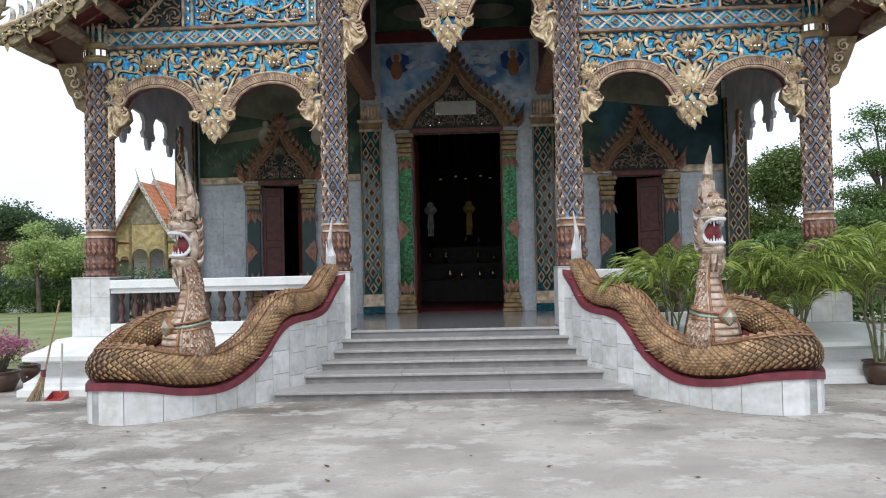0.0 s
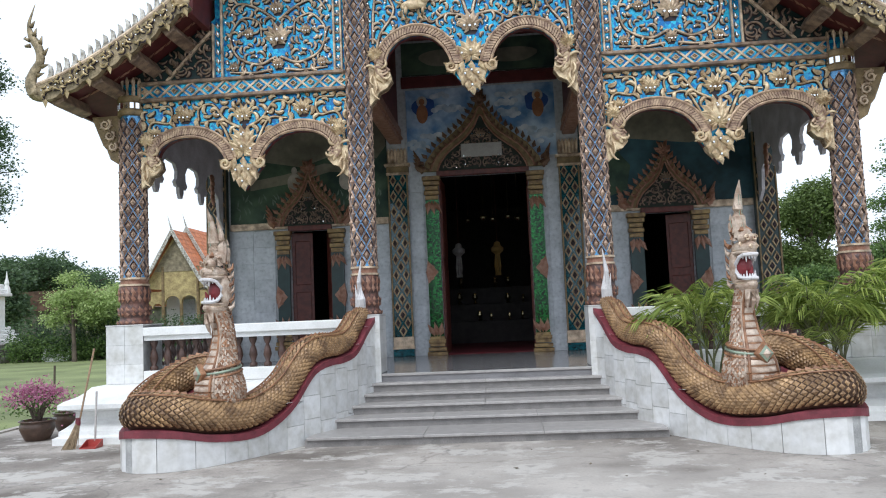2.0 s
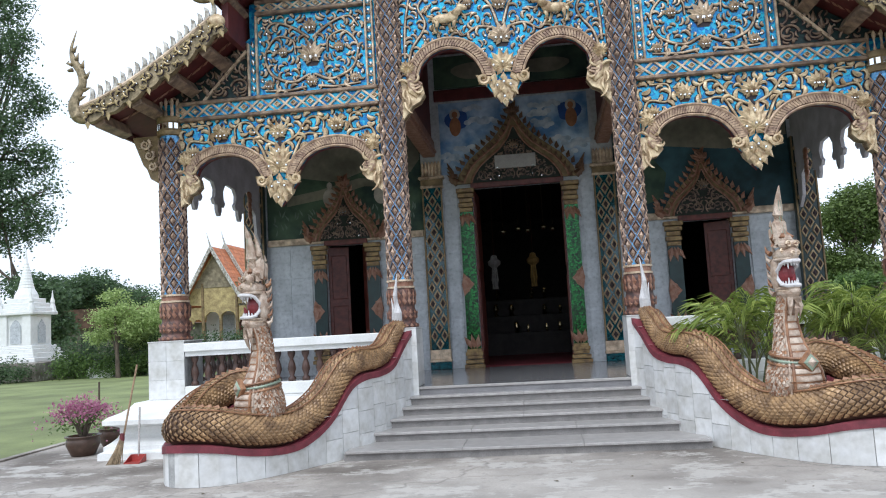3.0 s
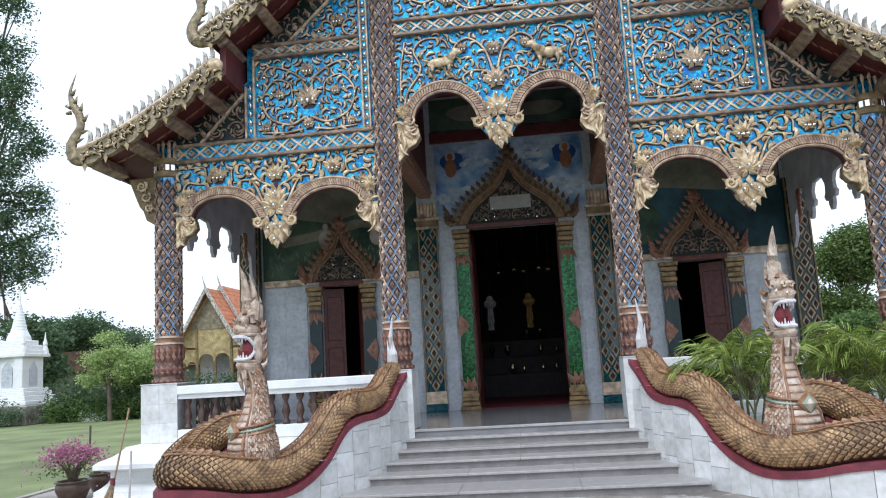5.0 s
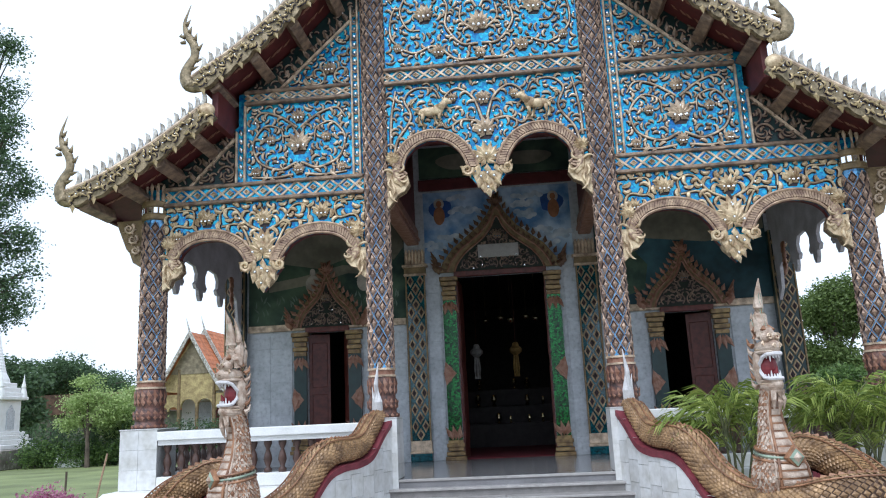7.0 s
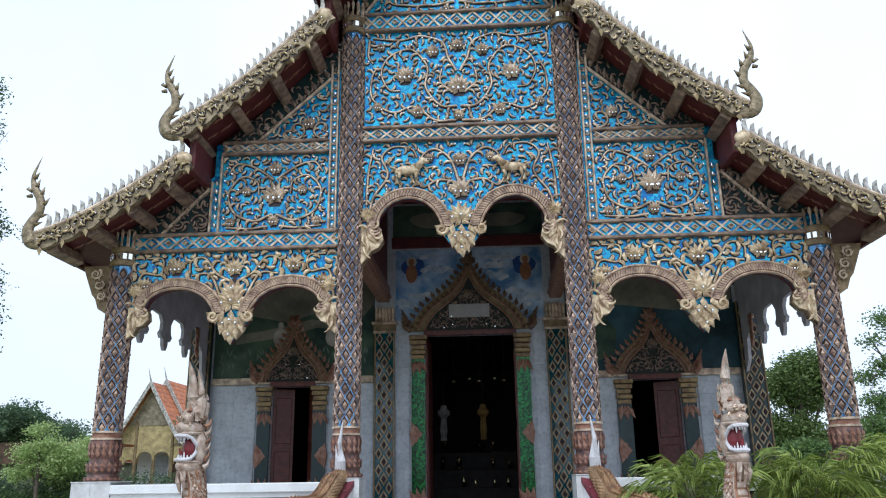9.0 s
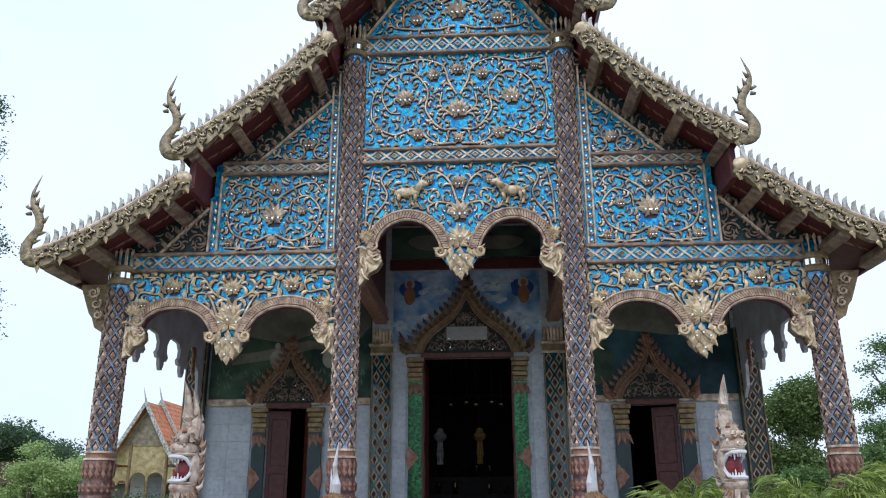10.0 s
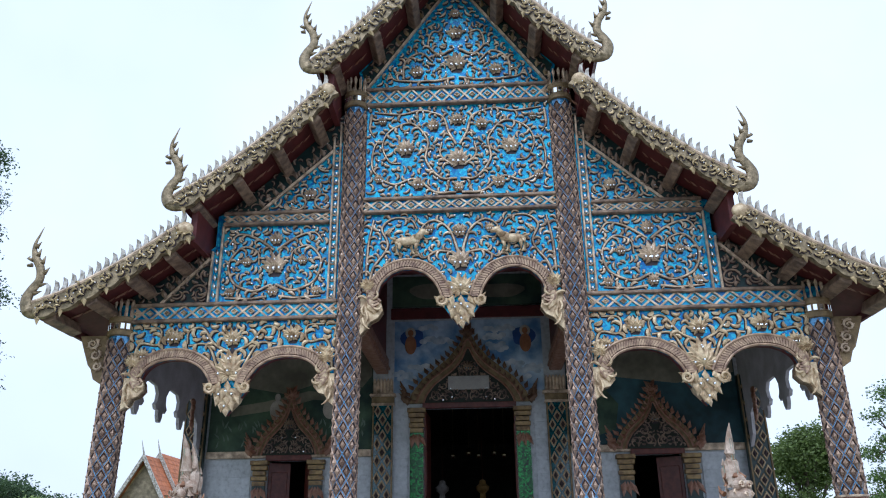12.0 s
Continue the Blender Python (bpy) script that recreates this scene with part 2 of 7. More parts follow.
def spline(pts, n):
    """n points evenly along a smooth curve through pts."""
    P = [np.array(p, float) for p in pts]
    P = [2 * P[0] - P[1]] + P + [2 * P[-1] - P[-2]]
    out = []
    for i in range(1, len(P) - 2):
        for k in range(24):
            t = k / 24
            out.append(0.5 * (2 * P[i] + (P[i + 1] - P[i - 1]) * t + (2 * P[i - 1] - 5 * P[i] + 4 * P[i + 1] - P[i + 2]) * t * t
                              + (3 * P[i] - P[i - 1] - 3 * P[i + 1] + P[i + 2]) * t ** 3))
    out.append(P[-2])
    out = np.array(out)
    s = np.concatenate([[0], np.cumsum(np.linalg.norm(np.diff(out, axis=0), axis=1))])
    return np.stack([np.interp(np.linspace(0, s[-1], n), s, out[:, k]) for k in range(out.shape[1])], 1)



def strip(bm, upper, lower, y0, y1, mi=0):
    """A thick ribbon between two lines of points drawn in x and z."""
    rings = [[bm.verts.new((a[0], y0, a[1])), bm.verts.new((a[0], y1, a[1])), bm.verts.new((b[0], y1, b[1])), bm.verts.new((b[0], y0, b[1]))] for a, b in zip(upper, lower)]
    fs = [bm.faces.new(rings[0]), bm.faces.new(rings[-1])]
    for p, q in zip(rings, rings[1:]):
        fs += [bm.faces.new((p[k], p[(k + 1) % 4], q[(k + 1) % 4], q[k])) for k in range(4)]
    for f in fs:
        f.material_index = mi
    bmesh.ops.recalc_face_normals(bm, faces=fs)
    return bm


B = bmesh.new

# ---------------------------------------------------------------- ground, base, stairs
H = 0.72           # porch floor
YF, YE, YD = 11.7, 10.8, 15.8   # facade, front of the roof, hall wall
whole("ground", box(B(), -900, 900, -900, 900, -0.6, -0.05), GRASS, "mown green lawn reaching to the far trees", "lawn", kind="structure")
bm = B()
slab(bm, [(-7.3, -40), (40, -40), (40, 24), (9.5, 24), (9.5, 17), (-7.8, 17), (-7.65, 13.3), (-7.53, 10.6)], -0.3, 0.0, axis="z")
whole("pavement", bm, CONCRETE, "weathered grey concrete forecourt with pale worn patches", "pavement", kind="structure")
whole("kerb", slab(B(), [(-7.3, -40), (-7.53, 10.6), (-7.65, 13.3), (-7.8, 17), (-7.93, 17), (-7.78, 13.3), (-7.66, 10.6), (-7.43, -40)], -0.2, 0.025, axis="z"), CONCRETE,
      "low concrete kerb between forecourt and lawn", "kerb", kind="structure")

# moulded white base under the porch, one length on each side of the stairs
BASE = [(10.25, 0), (10.25, 0.09), (10.36, 0.11), (10.36, 0.17), (10.5, 0.21), (10.62, 0.26), (10.66, 0.3), (10.66, 0.4), (10.6, 0.42), (10.34, 0.47),
        (10.34, 0.53), (10.45, 0.57), (10.7, 0.61), (10.85, 0.66), (10.95, H - 0.004), (12.0, H - 0.004), (12.0, 0)]
for sx in (-1, 1):
    bm = B()
    ring = []
    for x, corner in ((2.0, 0), (5.45, 1)):
        ring.append([bm.verts.new((sx * (x + (corner * (0.29 + 0.25 * (10.95 - min(y, 10.95))))), y if y < 12 else y, z)) for y, z in BASE])
    for i in range(len(BASE) - 1):
        bm.faces.new((ring[0][i], ring[1][i], ring[1][i + 1], ring[0][i + 1]))
    side = [bm.verts.new((sx * (5.74 + 0.25 * (10.95 - min(y, 10.95))), 26, z)) for y, z in BASE]
    for i in range(len(BASE) - 2):
        bm.faces.new((ring[1][i], side[i], side[i + 1], ring[1][i + 1]))
    bmesh.ops.recalc_face_normals(bm, faces=bm.faces[:])
    whole("temple_base", bm, WHITE, "white moulded masonry base of the temple porch", "temple base", kind="structure")
whole("floor", box(B(), -5.6, 5.6, 11.42, 28, 0.2, H), FLOORTILE, "polished dark granite porch floor", "floor", kind="structure")

stairs = thing("staircase", "wide grey granite staircase of six low steps", "staircase", kind="structure", at=(0, 9.6, 0))
STEP = [(9.51, 2.09, 0.12), (10.2, 1.93, 0.24), (10.62, 1.81, 0.36), (10.98, 1.72, 0.475), (11.26, 1.65, 0.60), (11.42, 1.53, 0.72)]
low = 0.0
for i, (y, w, z) in enumerate(STEP):
    back = 11.6 if i == 5 else STEP[i + 1][0]
    bm = B()
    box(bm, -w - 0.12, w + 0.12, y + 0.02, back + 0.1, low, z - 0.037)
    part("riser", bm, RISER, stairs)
    n = 3 if i < 2 else 2
    for k in range(n):
        xa, xb = -w - 0.1 + (2 * w + 0.2) * k / n, -w - 0.1 + (2 * w + 0.2) * (k + 1) / n
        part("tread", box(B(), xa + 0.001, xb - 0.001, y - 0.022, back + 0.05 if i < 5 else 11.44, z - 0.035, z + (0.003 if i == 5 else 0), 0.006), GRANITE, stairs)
    low = z

# ---------------------------------------------------------------- hall behind the porch

cuts = sorted([(-3.64 - 0.44, -3.64 + 0.44, 1.0, 3.42), (-0.93, 0.93, H, 4.42), (3.66 - 0.5, 3.66 + 0.5, 1.0, 3.42)])
bm = B()
x = -5.75
TOPZ = 5.3
for a, b, z0, z1 in cuts:
    box(bm, x, a, YD, YD + 0.3, H - 0.1, TOPZ)
    box(bm, a, b, YD, YD + 0.3, z1, TOPZ)
    if z0 > H:
        box(bm, a, b, YD, YD + 0.3, H - 0.1, z0)
    x = b
box(bm, x, 5.75, YD, YD + 0.3, H - 0.1, TOPZ)
box(bm, -4.0, 4.0, YD + 0.004, YD + 0.3, TOPZ, 6.3)
box(bm, -2.0, 2.0, YD + 0.004, YD + 0.3, 6.3, 8.6)
wall_back = whole("wall_north", bm, GREYMARBLE, "front wall of the hall with a tall doorway and two windows", "wall", kind="structure")
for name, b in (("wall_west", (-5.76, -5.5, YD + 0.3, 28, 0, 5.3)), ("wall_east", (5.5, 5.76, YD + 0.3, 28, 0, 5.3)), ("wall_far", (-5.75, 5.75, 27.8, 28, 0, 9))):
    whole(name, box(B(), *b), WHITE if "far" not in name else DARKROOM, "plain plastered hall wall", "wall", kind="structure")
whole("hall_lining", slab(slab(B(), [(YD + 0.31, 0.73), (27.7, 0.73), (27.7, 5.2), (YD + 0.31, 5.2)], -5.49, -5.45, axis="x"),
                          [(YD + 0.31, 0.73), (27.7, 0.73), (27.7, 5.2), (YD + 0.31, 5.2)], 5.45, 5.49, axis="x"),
      DARKROOM, "inner wall of the hall, its dimness painted in near-black", "wall", kind="structure")
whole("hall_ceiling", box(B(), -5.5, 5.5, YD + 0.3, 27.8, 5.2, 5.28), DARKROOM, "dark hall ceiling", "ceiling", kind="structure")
whole("carpet", box(B(), -1.6, 1.6, YD + 0.1, 27, H + 0.002, H + 0.014), CARPET, "red carpet on the hall floor", "carpet")
whole("ceiling", box(box(box(B(), -1.9, 1.9, 11.9, YD, 7.3, 7.4), -5.6, -1.9, 11.9, YD, 5.75, 5.85), 1.9, 5.6, 11.9, YD, 5.75, 5.85), MAROON,
      "dark red boarded porch ceiling", "ceiling", kind="structure")
for sx in (-1, 1):
    whole("porch_inner_wall", box(B(), sx * 1.72, sx * 1.86, 11.95, YD, 5.45, 7.35), MAROON, "dark red boarding above the porch beam", "wall", kind="structure")
    whole("porch_beam", box(box(B(), sx * 1.66, sx * 1.92, 11.85, YD, 5.12, 5.45, 0.02), sx * 1.63, sx * 1.95, 11.85, YD, 5.2, 5.26, 0.01), COPPER,
          "long gilded beam from column to hall wall", "beam", kind="structure")

# ---------------------------------------------------------------- facade
SIDE = [(0.0, 3.72), (0.10, 3.80), (0.14, 3.90), (0.24, 3.93), (0.32, 4.02), (0.30, 4.14), (0.25, 4.22), (0.30, 4.33), (0.42, 4.43),
        (0.60, 4.49), (0.80, 4.50), (1.00, 4.46), (1.18, 4.36), (1.30, 4.22), (1.38, 4.06), (1.34, 4.0), (1.44, 3.88), (1.63, 3.62)]
MID = [(0.0, 4.80), (0.10, 4.92), (0.16, 5.02), (0.28, 5.08), (0.36, 5.2), (0.33, 5.34), (0.26, 5.43), (0.32, 5.64), (0.47, 5.80),
       (0.66, 5.88), (0.84, 5.88), (1.01, 5.82), (1.15, 5.70), (1.25, 5.54), (1.31, 5.36), (1.30, 5.28), (1.40, 5.14), (1.60, 4.90)]


def bay_outline(x0, x1, lobe):
    """The lower edge of a bay from the post at x0 to the post at x1."""
    c = (x0 + x1) / 2
    k = (c - x0) / lobe[-1][0]
    left = [(x0 + u * k, z) for u, z in lobe]
    return left + [(2 * c - x, z) for x, z in left[-2::-1]]


BAYS = [(-5.26, -1.96, SIDE), (-1.6, 1.6, MID), (1.96, 5.26, SIDE)]
gable = thing("temple_gable", "carved temple gable of blue mirror mosaic under gilded scrolls", "gable", kind="structure", at=(0, YF, 3.6))
TOPS = {-1: [(-1.96, 8.85), (-3.0, 7.78), (-3.8, 7.1), (-4.05, 6.95), (-4.05, 6.4), (-4.3, 6.22), (-5.1, 5.68), (-5.6, 5.42), (-5.6, 5.1)],
        1: [(5.6, 5.1), (5.6, 5.42), (5.1, 5.68), (4.3, 6.22), (4.05, 6.4), (4.05, 6.95), (3.8, 7.1), (3.0, 7.78), (1.96, 8.85)],
        0: [(1.6, 8.9), (1.75, 9.7), (1.2, 10.3), (0.5, 11.2), (0.0, 11.9), (-0.5, 11.2), (-1.2, 10.3), (-1.75, 9.7), (-1.6, 8.9)]}
for x0, x1, lobe in BAYS:
    s = 0 if lobe is MID else (1 if x0 > 0 else -1)
    part("mosaic_panel", slab(B(), bay_outline(x0, x1, lobe) + TOPS[s], YF - 0.04, YF + 0.06, edge=1), [BLUE, MAROON], gable, "blue mirror glass mosaic")

# ---------------------------------------------------------------- ornament tools
def inside(x, z, poly):
    hit = False
    for (xa, za), (xb, zb) in zip(poly, poly[1:] + poly[:1]):
        if (za > z) != (zb > z) and x < (xb - xa) * (z - za) / (zb - za) + xa:
            hit = not hit
    return hit


def leaf(bm, x, z, ang, L, W, y, lift=0.03, mi=0, back=False):
    """A pointed, ridged leaf lying on the panel at depth y, with a dark edge behind it where back is set."""
    c, s = math.cos(ang), math.sin(ang)
    put = lambda u, v, d: bm.verts.new((x + u * c - v * s, y - d, z + u * s + v * c))
    a, t, l, r, m, n = put(0, 0, 0.004), put(L, 0.16 * L, 0.012), put(0.42 * L, W, 0.004), put(0.36 * L, -W, 0.004), put(0.35 * L, 0, lift), put(0.72 * L, 0.06 * L, lift * 0.75)
    for f in ((a, m, l), (a, r, m), (m, n, l), (n, t, l), (m, r, n), (n, r, t)):
        bm.faces.new(f).material_index = mi
    if back:
        q = [put(-0.12 * L, 0, 0.003), put(0.36 * L, -W * 1.4, 0.003), put(1.12 * L, 0.16 * L, 0.003), put(0.42 * L, W * 1.4, 0.003)]
        bm.faces.new(q).material_index = 1


def scroll(bm, x, z, R, start, hand, y, thick=0.02, turns=1.45, leaves=7):
    """A curling tendril with leaves along its outer side."""
    pts, rad = [], []
    for k in range(20):
        t = k / 19
        a = start + hand * t * turns * 2 * math.pi
        r = R * (1 - 0.8 * t)
        pts.append((x + r * math.cos(a), y - 0.022 - 0.022 * math.sin(math.pi * t), z + r * math.sin(a)))
        rad.append(thick * (1.0 - 0.5 * t))
    tube(bm, pts, rad, 5, up=Vector((0, 1, 0)))
    for k in range(leaves):
        t = 0.02 + 0.62 * k / leaves
        a = start + hand * t * turns * 2 * math.pi
        r, L = R * (1 - 0.8 * t), R * random.uniform(0.5, 0.8)
        leaf(bm, x + r * math.cos(a), z + r * math.sin(a), a + hand * 0.75, L, L * 0.27, y - 0.012, 0.035)
    leaf(bm, x, z, start + 2, R * 0.45, R * 0.22, y - 0.02, 0.045)


def lotus(bm, x, z, R, y, mi=0):
    """An upright bud of layered petals."""
    for k, a in enumerate((-1.25, 1.25, -0.85, 0.85, -0.45, 0.45, 0)):
        leaf(bm, x, z, math.pi / 2 + a, R * (0.75 + 0.25 * math.cos(a)), R * 0.27, y - 0.01 - 0.005 * k, 0.05, mi)
    for a in (-2.3, 2.3, -1.8, 1.8):
        leaf(bm, x, z, math.pi / 2 + a, R * 0.55, R * 0.17, y - 0.01, 0.04, mi)


def stud(bm, x, z, r, y, mi=0):
    """A small convex mirror."""
    n = 7
    rim = [bm.verts.new((x + r * math.cos(2 * math.pi * k / n), y, z + r * math.sin(2 * math.pi * k / n))) for k in range(n)]
    top = [bm.verts.new((x + 0.55 * r * math.cos(2 * math.pi * k / n), y - 0.6 * r, z + 0.55 * r * math.sin(2 * math.pi * k / n))) for k in range(n)]
    for k in range(n):
        bm.faces.new((rim[k], rim[(k + 1) % n], top[(k + 1) % n], top[k])).material_index = mi
    bm.faces.new(top).material_index = mi


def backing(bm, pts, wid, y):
    """A dark flat outline behind a raised line, the relief's shade painted in."""
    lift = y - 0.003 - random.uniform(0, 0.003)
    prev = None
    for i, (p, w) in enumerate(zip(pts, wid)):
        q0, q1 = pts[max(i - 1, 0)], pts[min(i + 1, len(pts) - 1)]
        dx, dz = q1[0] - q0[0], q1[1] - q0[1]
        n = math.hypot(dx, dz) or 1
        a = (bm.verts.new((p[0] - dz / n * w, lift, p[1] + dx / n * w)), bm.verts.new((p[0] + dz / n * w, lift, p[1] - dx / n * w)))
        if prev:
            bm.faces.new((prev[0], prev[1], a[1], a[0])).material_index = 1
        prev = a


def curl_line(x, z, ang, L, turn):
    """The bent middle line of a hooked leaf."""
    out = [(x, z)]
    for k in range(5):
        h = ang + turn * (k / 4) ** 1.4
        x, z = x + L / 5 * math.cos(h), z + L / 5 * math.sin(h)
        out.append((x, z))
    return out


def curl_leaf(bm, line, w, y, mi=0):
    """A fat hooked leaf in relief along line, with its dark outline."""
    rad = [w * k for k in (0.4, 0.85, 1.0, 0.85, 0.6, 0.15)]
    tube(bm, [(p[0], y - 0.014 - 0.022 * math.sin(0.3 + 2.4 * k / 5), p[1]) for k, p in enumerate(line)], rad, 5, mi, flat=0.8, up=Vector((0, 1, 0)))
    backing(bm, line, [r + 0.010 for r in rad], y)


def fill_vines(poly, axis, y, parent, seed, vines=(), buds=(), m=None, L=(0.10, 0.19), w=0.021, gap=0.029, stem=0.021, tries=2600, spirals=0.0, lit=0.2):
    """Vines with buds and hooked leaves over the whole of a panel, mirrored about x = axis."""
    random.seed(seed)
    g, st = B(), B()
    zs = [p[1] for p in poly]
    half = max(abs(p[0] - axis) for p in poly)
    z0, z1 = min(zs), max(zs)
    taken, cell = set(), 0.02

    def mark(x, z, r):
        n = int(r / cell) + 1
        i, k = round((x - axis) / cell), round(z / cell)
        for a in range(-n, n + 1):
            for b in range(-n, n + 1):
                if a * a + b * b <= (r / cell) ** 2:
                    taken.add((i + a, k + b))

    def open_at(x, z):
        return (round((x - axis) / cell), round(z / cell)) not in taken and inside(x, z, poly)

    for dx, z, R in buds:
        for sx in ((1, -1) if dx else (1,)):
            cx = axis + sx * dx
            if not inside(cx, z, poly):
                continue
            backing(g, [(cx, z - 0.5 * R), (cx, z), (cx, z + 0.6 * R), (cx, z + 1.1 * R)], [R * 0.3, R * 0.55, R * 0.35, 0.01], y)
            lotus(g, cx, z, R, y - 0.012)
            for ex, ez, r in ((0, -0.05, 0.13), (-0.32, -0.02, 0.11), (0.32, -0.02, 0.11), (0, 0.5, 0.1)):
                stud(st, cx + ex * R, z + ez * R, max(0.013, r * R), y - 0.075)
            for t in np.linspace(-0.5, 1.0, 5):
                mark(cx, z + t * R, R * (0.55 - 0.3 * max(0, t)))
    lines = [(spline(v, max(10, int(len(v) * 6))), stem) for v in vines]
    if spirals:
        row, z = 0, z0 + spirals * 0.9
        while z < z1:
            x, k = spirals * (1.1 if row % 2 == 0 else 2.0), 0
            while x < half:
                a0, hand = random.uniform(0, 6.28), 1 if (row + k) % 2 else -1
                lines.append((np.array([(x + spirals * (1 - 0.75 * t) * math.cos(a0 + hand * t * 7.2), z + spirals * (1 - 0.75 * t) * math.sin(a0 + hand * t * 7.2)) for t in np.linspace(0, 1, 22)]), stem * 0.85))
                x += spirals * 2.15
                k += 1
            z += spirals * 1.75
            row += 1
    for line, r in lines:
        for sx in (1, -1):
            run = []
            for p in [(axis + sx * a, b) for a, b in line] + [None]:
                if p is not None and inside(*p, poly):
                    run.append(p)
                    continue
                if len(run) > 3:
                    rad = [r * (1.0 - 0.45 * k / (len(run) - 1)) for k in range(len(run))]
                    tube(g, [(a, y - 0.026 - 0.008 * math.sin(k * 0.7), b) for k, (a, b) in enumerate(run)], rad, 6, 0, up=Vector((0, 1, 0)))
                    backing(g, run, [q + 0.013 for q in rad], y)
                    for a, b in run:
                        mark(a, b, gap * 0.75)
                run = []
            for k in range(2, len(line) - 2, 3):          # leaves that spring from the stem
                d = line[k + 1] - line[k - 1]
                side = 1 if (k // 3) % 2 else -1
                ang = math.atan2(d[1], d[0]) + side * 0.75
                ll = random.Random(seed * 977 + k).uniform(*L)
                cl = [(axis + sx * a, b) for a, b in curl_line(line[k][0], line[k][1], ang, ll, side * 1.7)]
                if all(open_at(*p) for p in cl[2:]):
                    curl_leaf(g, cl, w, y)
                    for p in cl:
                        mark(*p, gap * 0.8)
    for i in range(tries):                                # leaves that fill the ground between
        x, z = random.uniform(0.02, half), random.uniform(z0, z1)
        ang, turn, ll = random.uniform(0, 6.28), random.choice((-1, 1)) * random.uniform(1.2, 2.6), random.uniform(*L) * (1 if i < tries * 0.6 else 0.65)
        base = curl_line(x, z, ang, ll, turn)
        if min(p[0] for p in base) < 0.02:
            continue
        for sx in (1, -1):
            cl = [(axis + sx * a, b) for a, b in base]
            if all(open_at(*p) for p in cl):
                curl_leaf(g, cl, w * (0.8 + 0.4 * (i % 3) / 2), y)
                for p in cl:
                    mark(*p, gap)
                if i % 100 < lit * 100:
                    stud(st, *cl[0], 0.02, y - 0.045)
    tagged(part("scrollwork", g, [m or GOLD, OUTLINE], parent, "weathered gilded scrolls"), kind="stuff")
    if len(st.verts):
        tagged(part("mirror_studs", st, MIRROR, parent, "small round mirrors"), kind="stuff")
    else:
        st.free()


def lozenge_mesh(name, w, h, d, mats):
    """A raised lozenge with a hollow rim and a stud, its face towards -y."""
    bm = B()
    def loop(k, dd):
        return [bm.verts.new((k * w / 2 * a, -dd, k * h / 2 * b)) for a, b in ((1, 0), (0, 1), (-1, 0), (0, -1))]
    r0, r1, r2, r3 = loop(1, 0), loop(0.9, d), loop(0.62, d), loop(0.55, d * 0.35)
    for a, b in ((r0, r1), (r1, r2), (r2, r3)):
        for k in range(4):
            bm.faces.new((a[k], b[k], b[(k + 1) % 4], a[(k + 1) % 4]))
    tip = bm.verts.new((0, -d * 1.3, 0))
    for k in range(4):
        bm.faces.new((r3[k], tip, r3[(k + 1) % 4])).material_index = 1
    bmesh.ops.recalc_face_normals(bm, faces=bm.faces[:])
    me = bpy.data.meshes.new(name)
    bm.to_mesh(me)
    bm.free()
    for m in mats:
        me.materials.append(m)
    return me


def piece(name, me, parent, m):
    """One of many alike pieces, at the pose m in the world."""
    ob = new(name, me)
    ob.parent = parent
    off = Vector((0, 0, 0))
    p = parent
    while p is not None:
        off += p.location
        p = p.parent
    ob.matrix_basis = Matrix.Translation(-off) @ m
    return ob


# ---------------------------------------------------------------- gable ornament
BASECOPPER = mat("worn_red_gilding", (0.15, 0.07, 0.05), 0.5, 0.15, vary=0.5, scale=14, fine=60, bump=0.3, second=(0.05, 0.03, 0.028))
ROPE = mat("faded_gilded_rope", (0.45, 0.32, 0.21), 0.5, 0.1, vary=0.35, scale=9, bump=0.2, second=(0.20, 0.12, 0.085))
LOZ = lozenge_mesh("lozenge", 0.24, 0.17, 0.03, [GOLD, PALEGOLD])


def band(x0, x1, z0, z1, parent, name="lozenge_band"):
    """A mosaic strip between mouldings, crossed by gilded ribbons with a flower in each diamond."""
    b = part(name, box(B(), x0, x1, YF - 0.075, YF - 0.035, z0, z1), BLUE, parent, "blue mosaic band of gilded lozenges between mouldings")
    for za, zb in ((z0 - 0.045, z0 + 0.012), (z1 - 0.012, z1 + 0.045)):
        part("moulding", box(B(), x0, x1, YF - 0.14, YF - 0.036, za, zb, 0.014), BROWNGOLD, b)
    n = max(2, round((x1 - x0) / 0.27))
    w, lat = (x1 - x0) / n, B()
    for i in range(n):
        a, c = x0 + i * w, x0 + (i + 1) * w
        for q, (za, zb) in enumerate(((z0, z1), (z1, z0))):
            beam(lat, (a + 0.004, YF - 0.085 - 0.006 * q, za), (c - 0.004, YF - 0.085 - 0.006 * q, zb), 0.034, 0.03)
    part("lattice", lat, GOLD, b)
    for i in range(n + 1):
        piece("lozenge", LOZ, b, Matrix.Translation((min(max(x0 + i * w, x0 + 0.06), x1 - 0.06), YF - 0.08, (z0 + z1) / 2)) @ Matrix.Diagonal((0.52, 1.2, 0.6 * min(1.0, (z1 - z0) / 0.17), 1)))


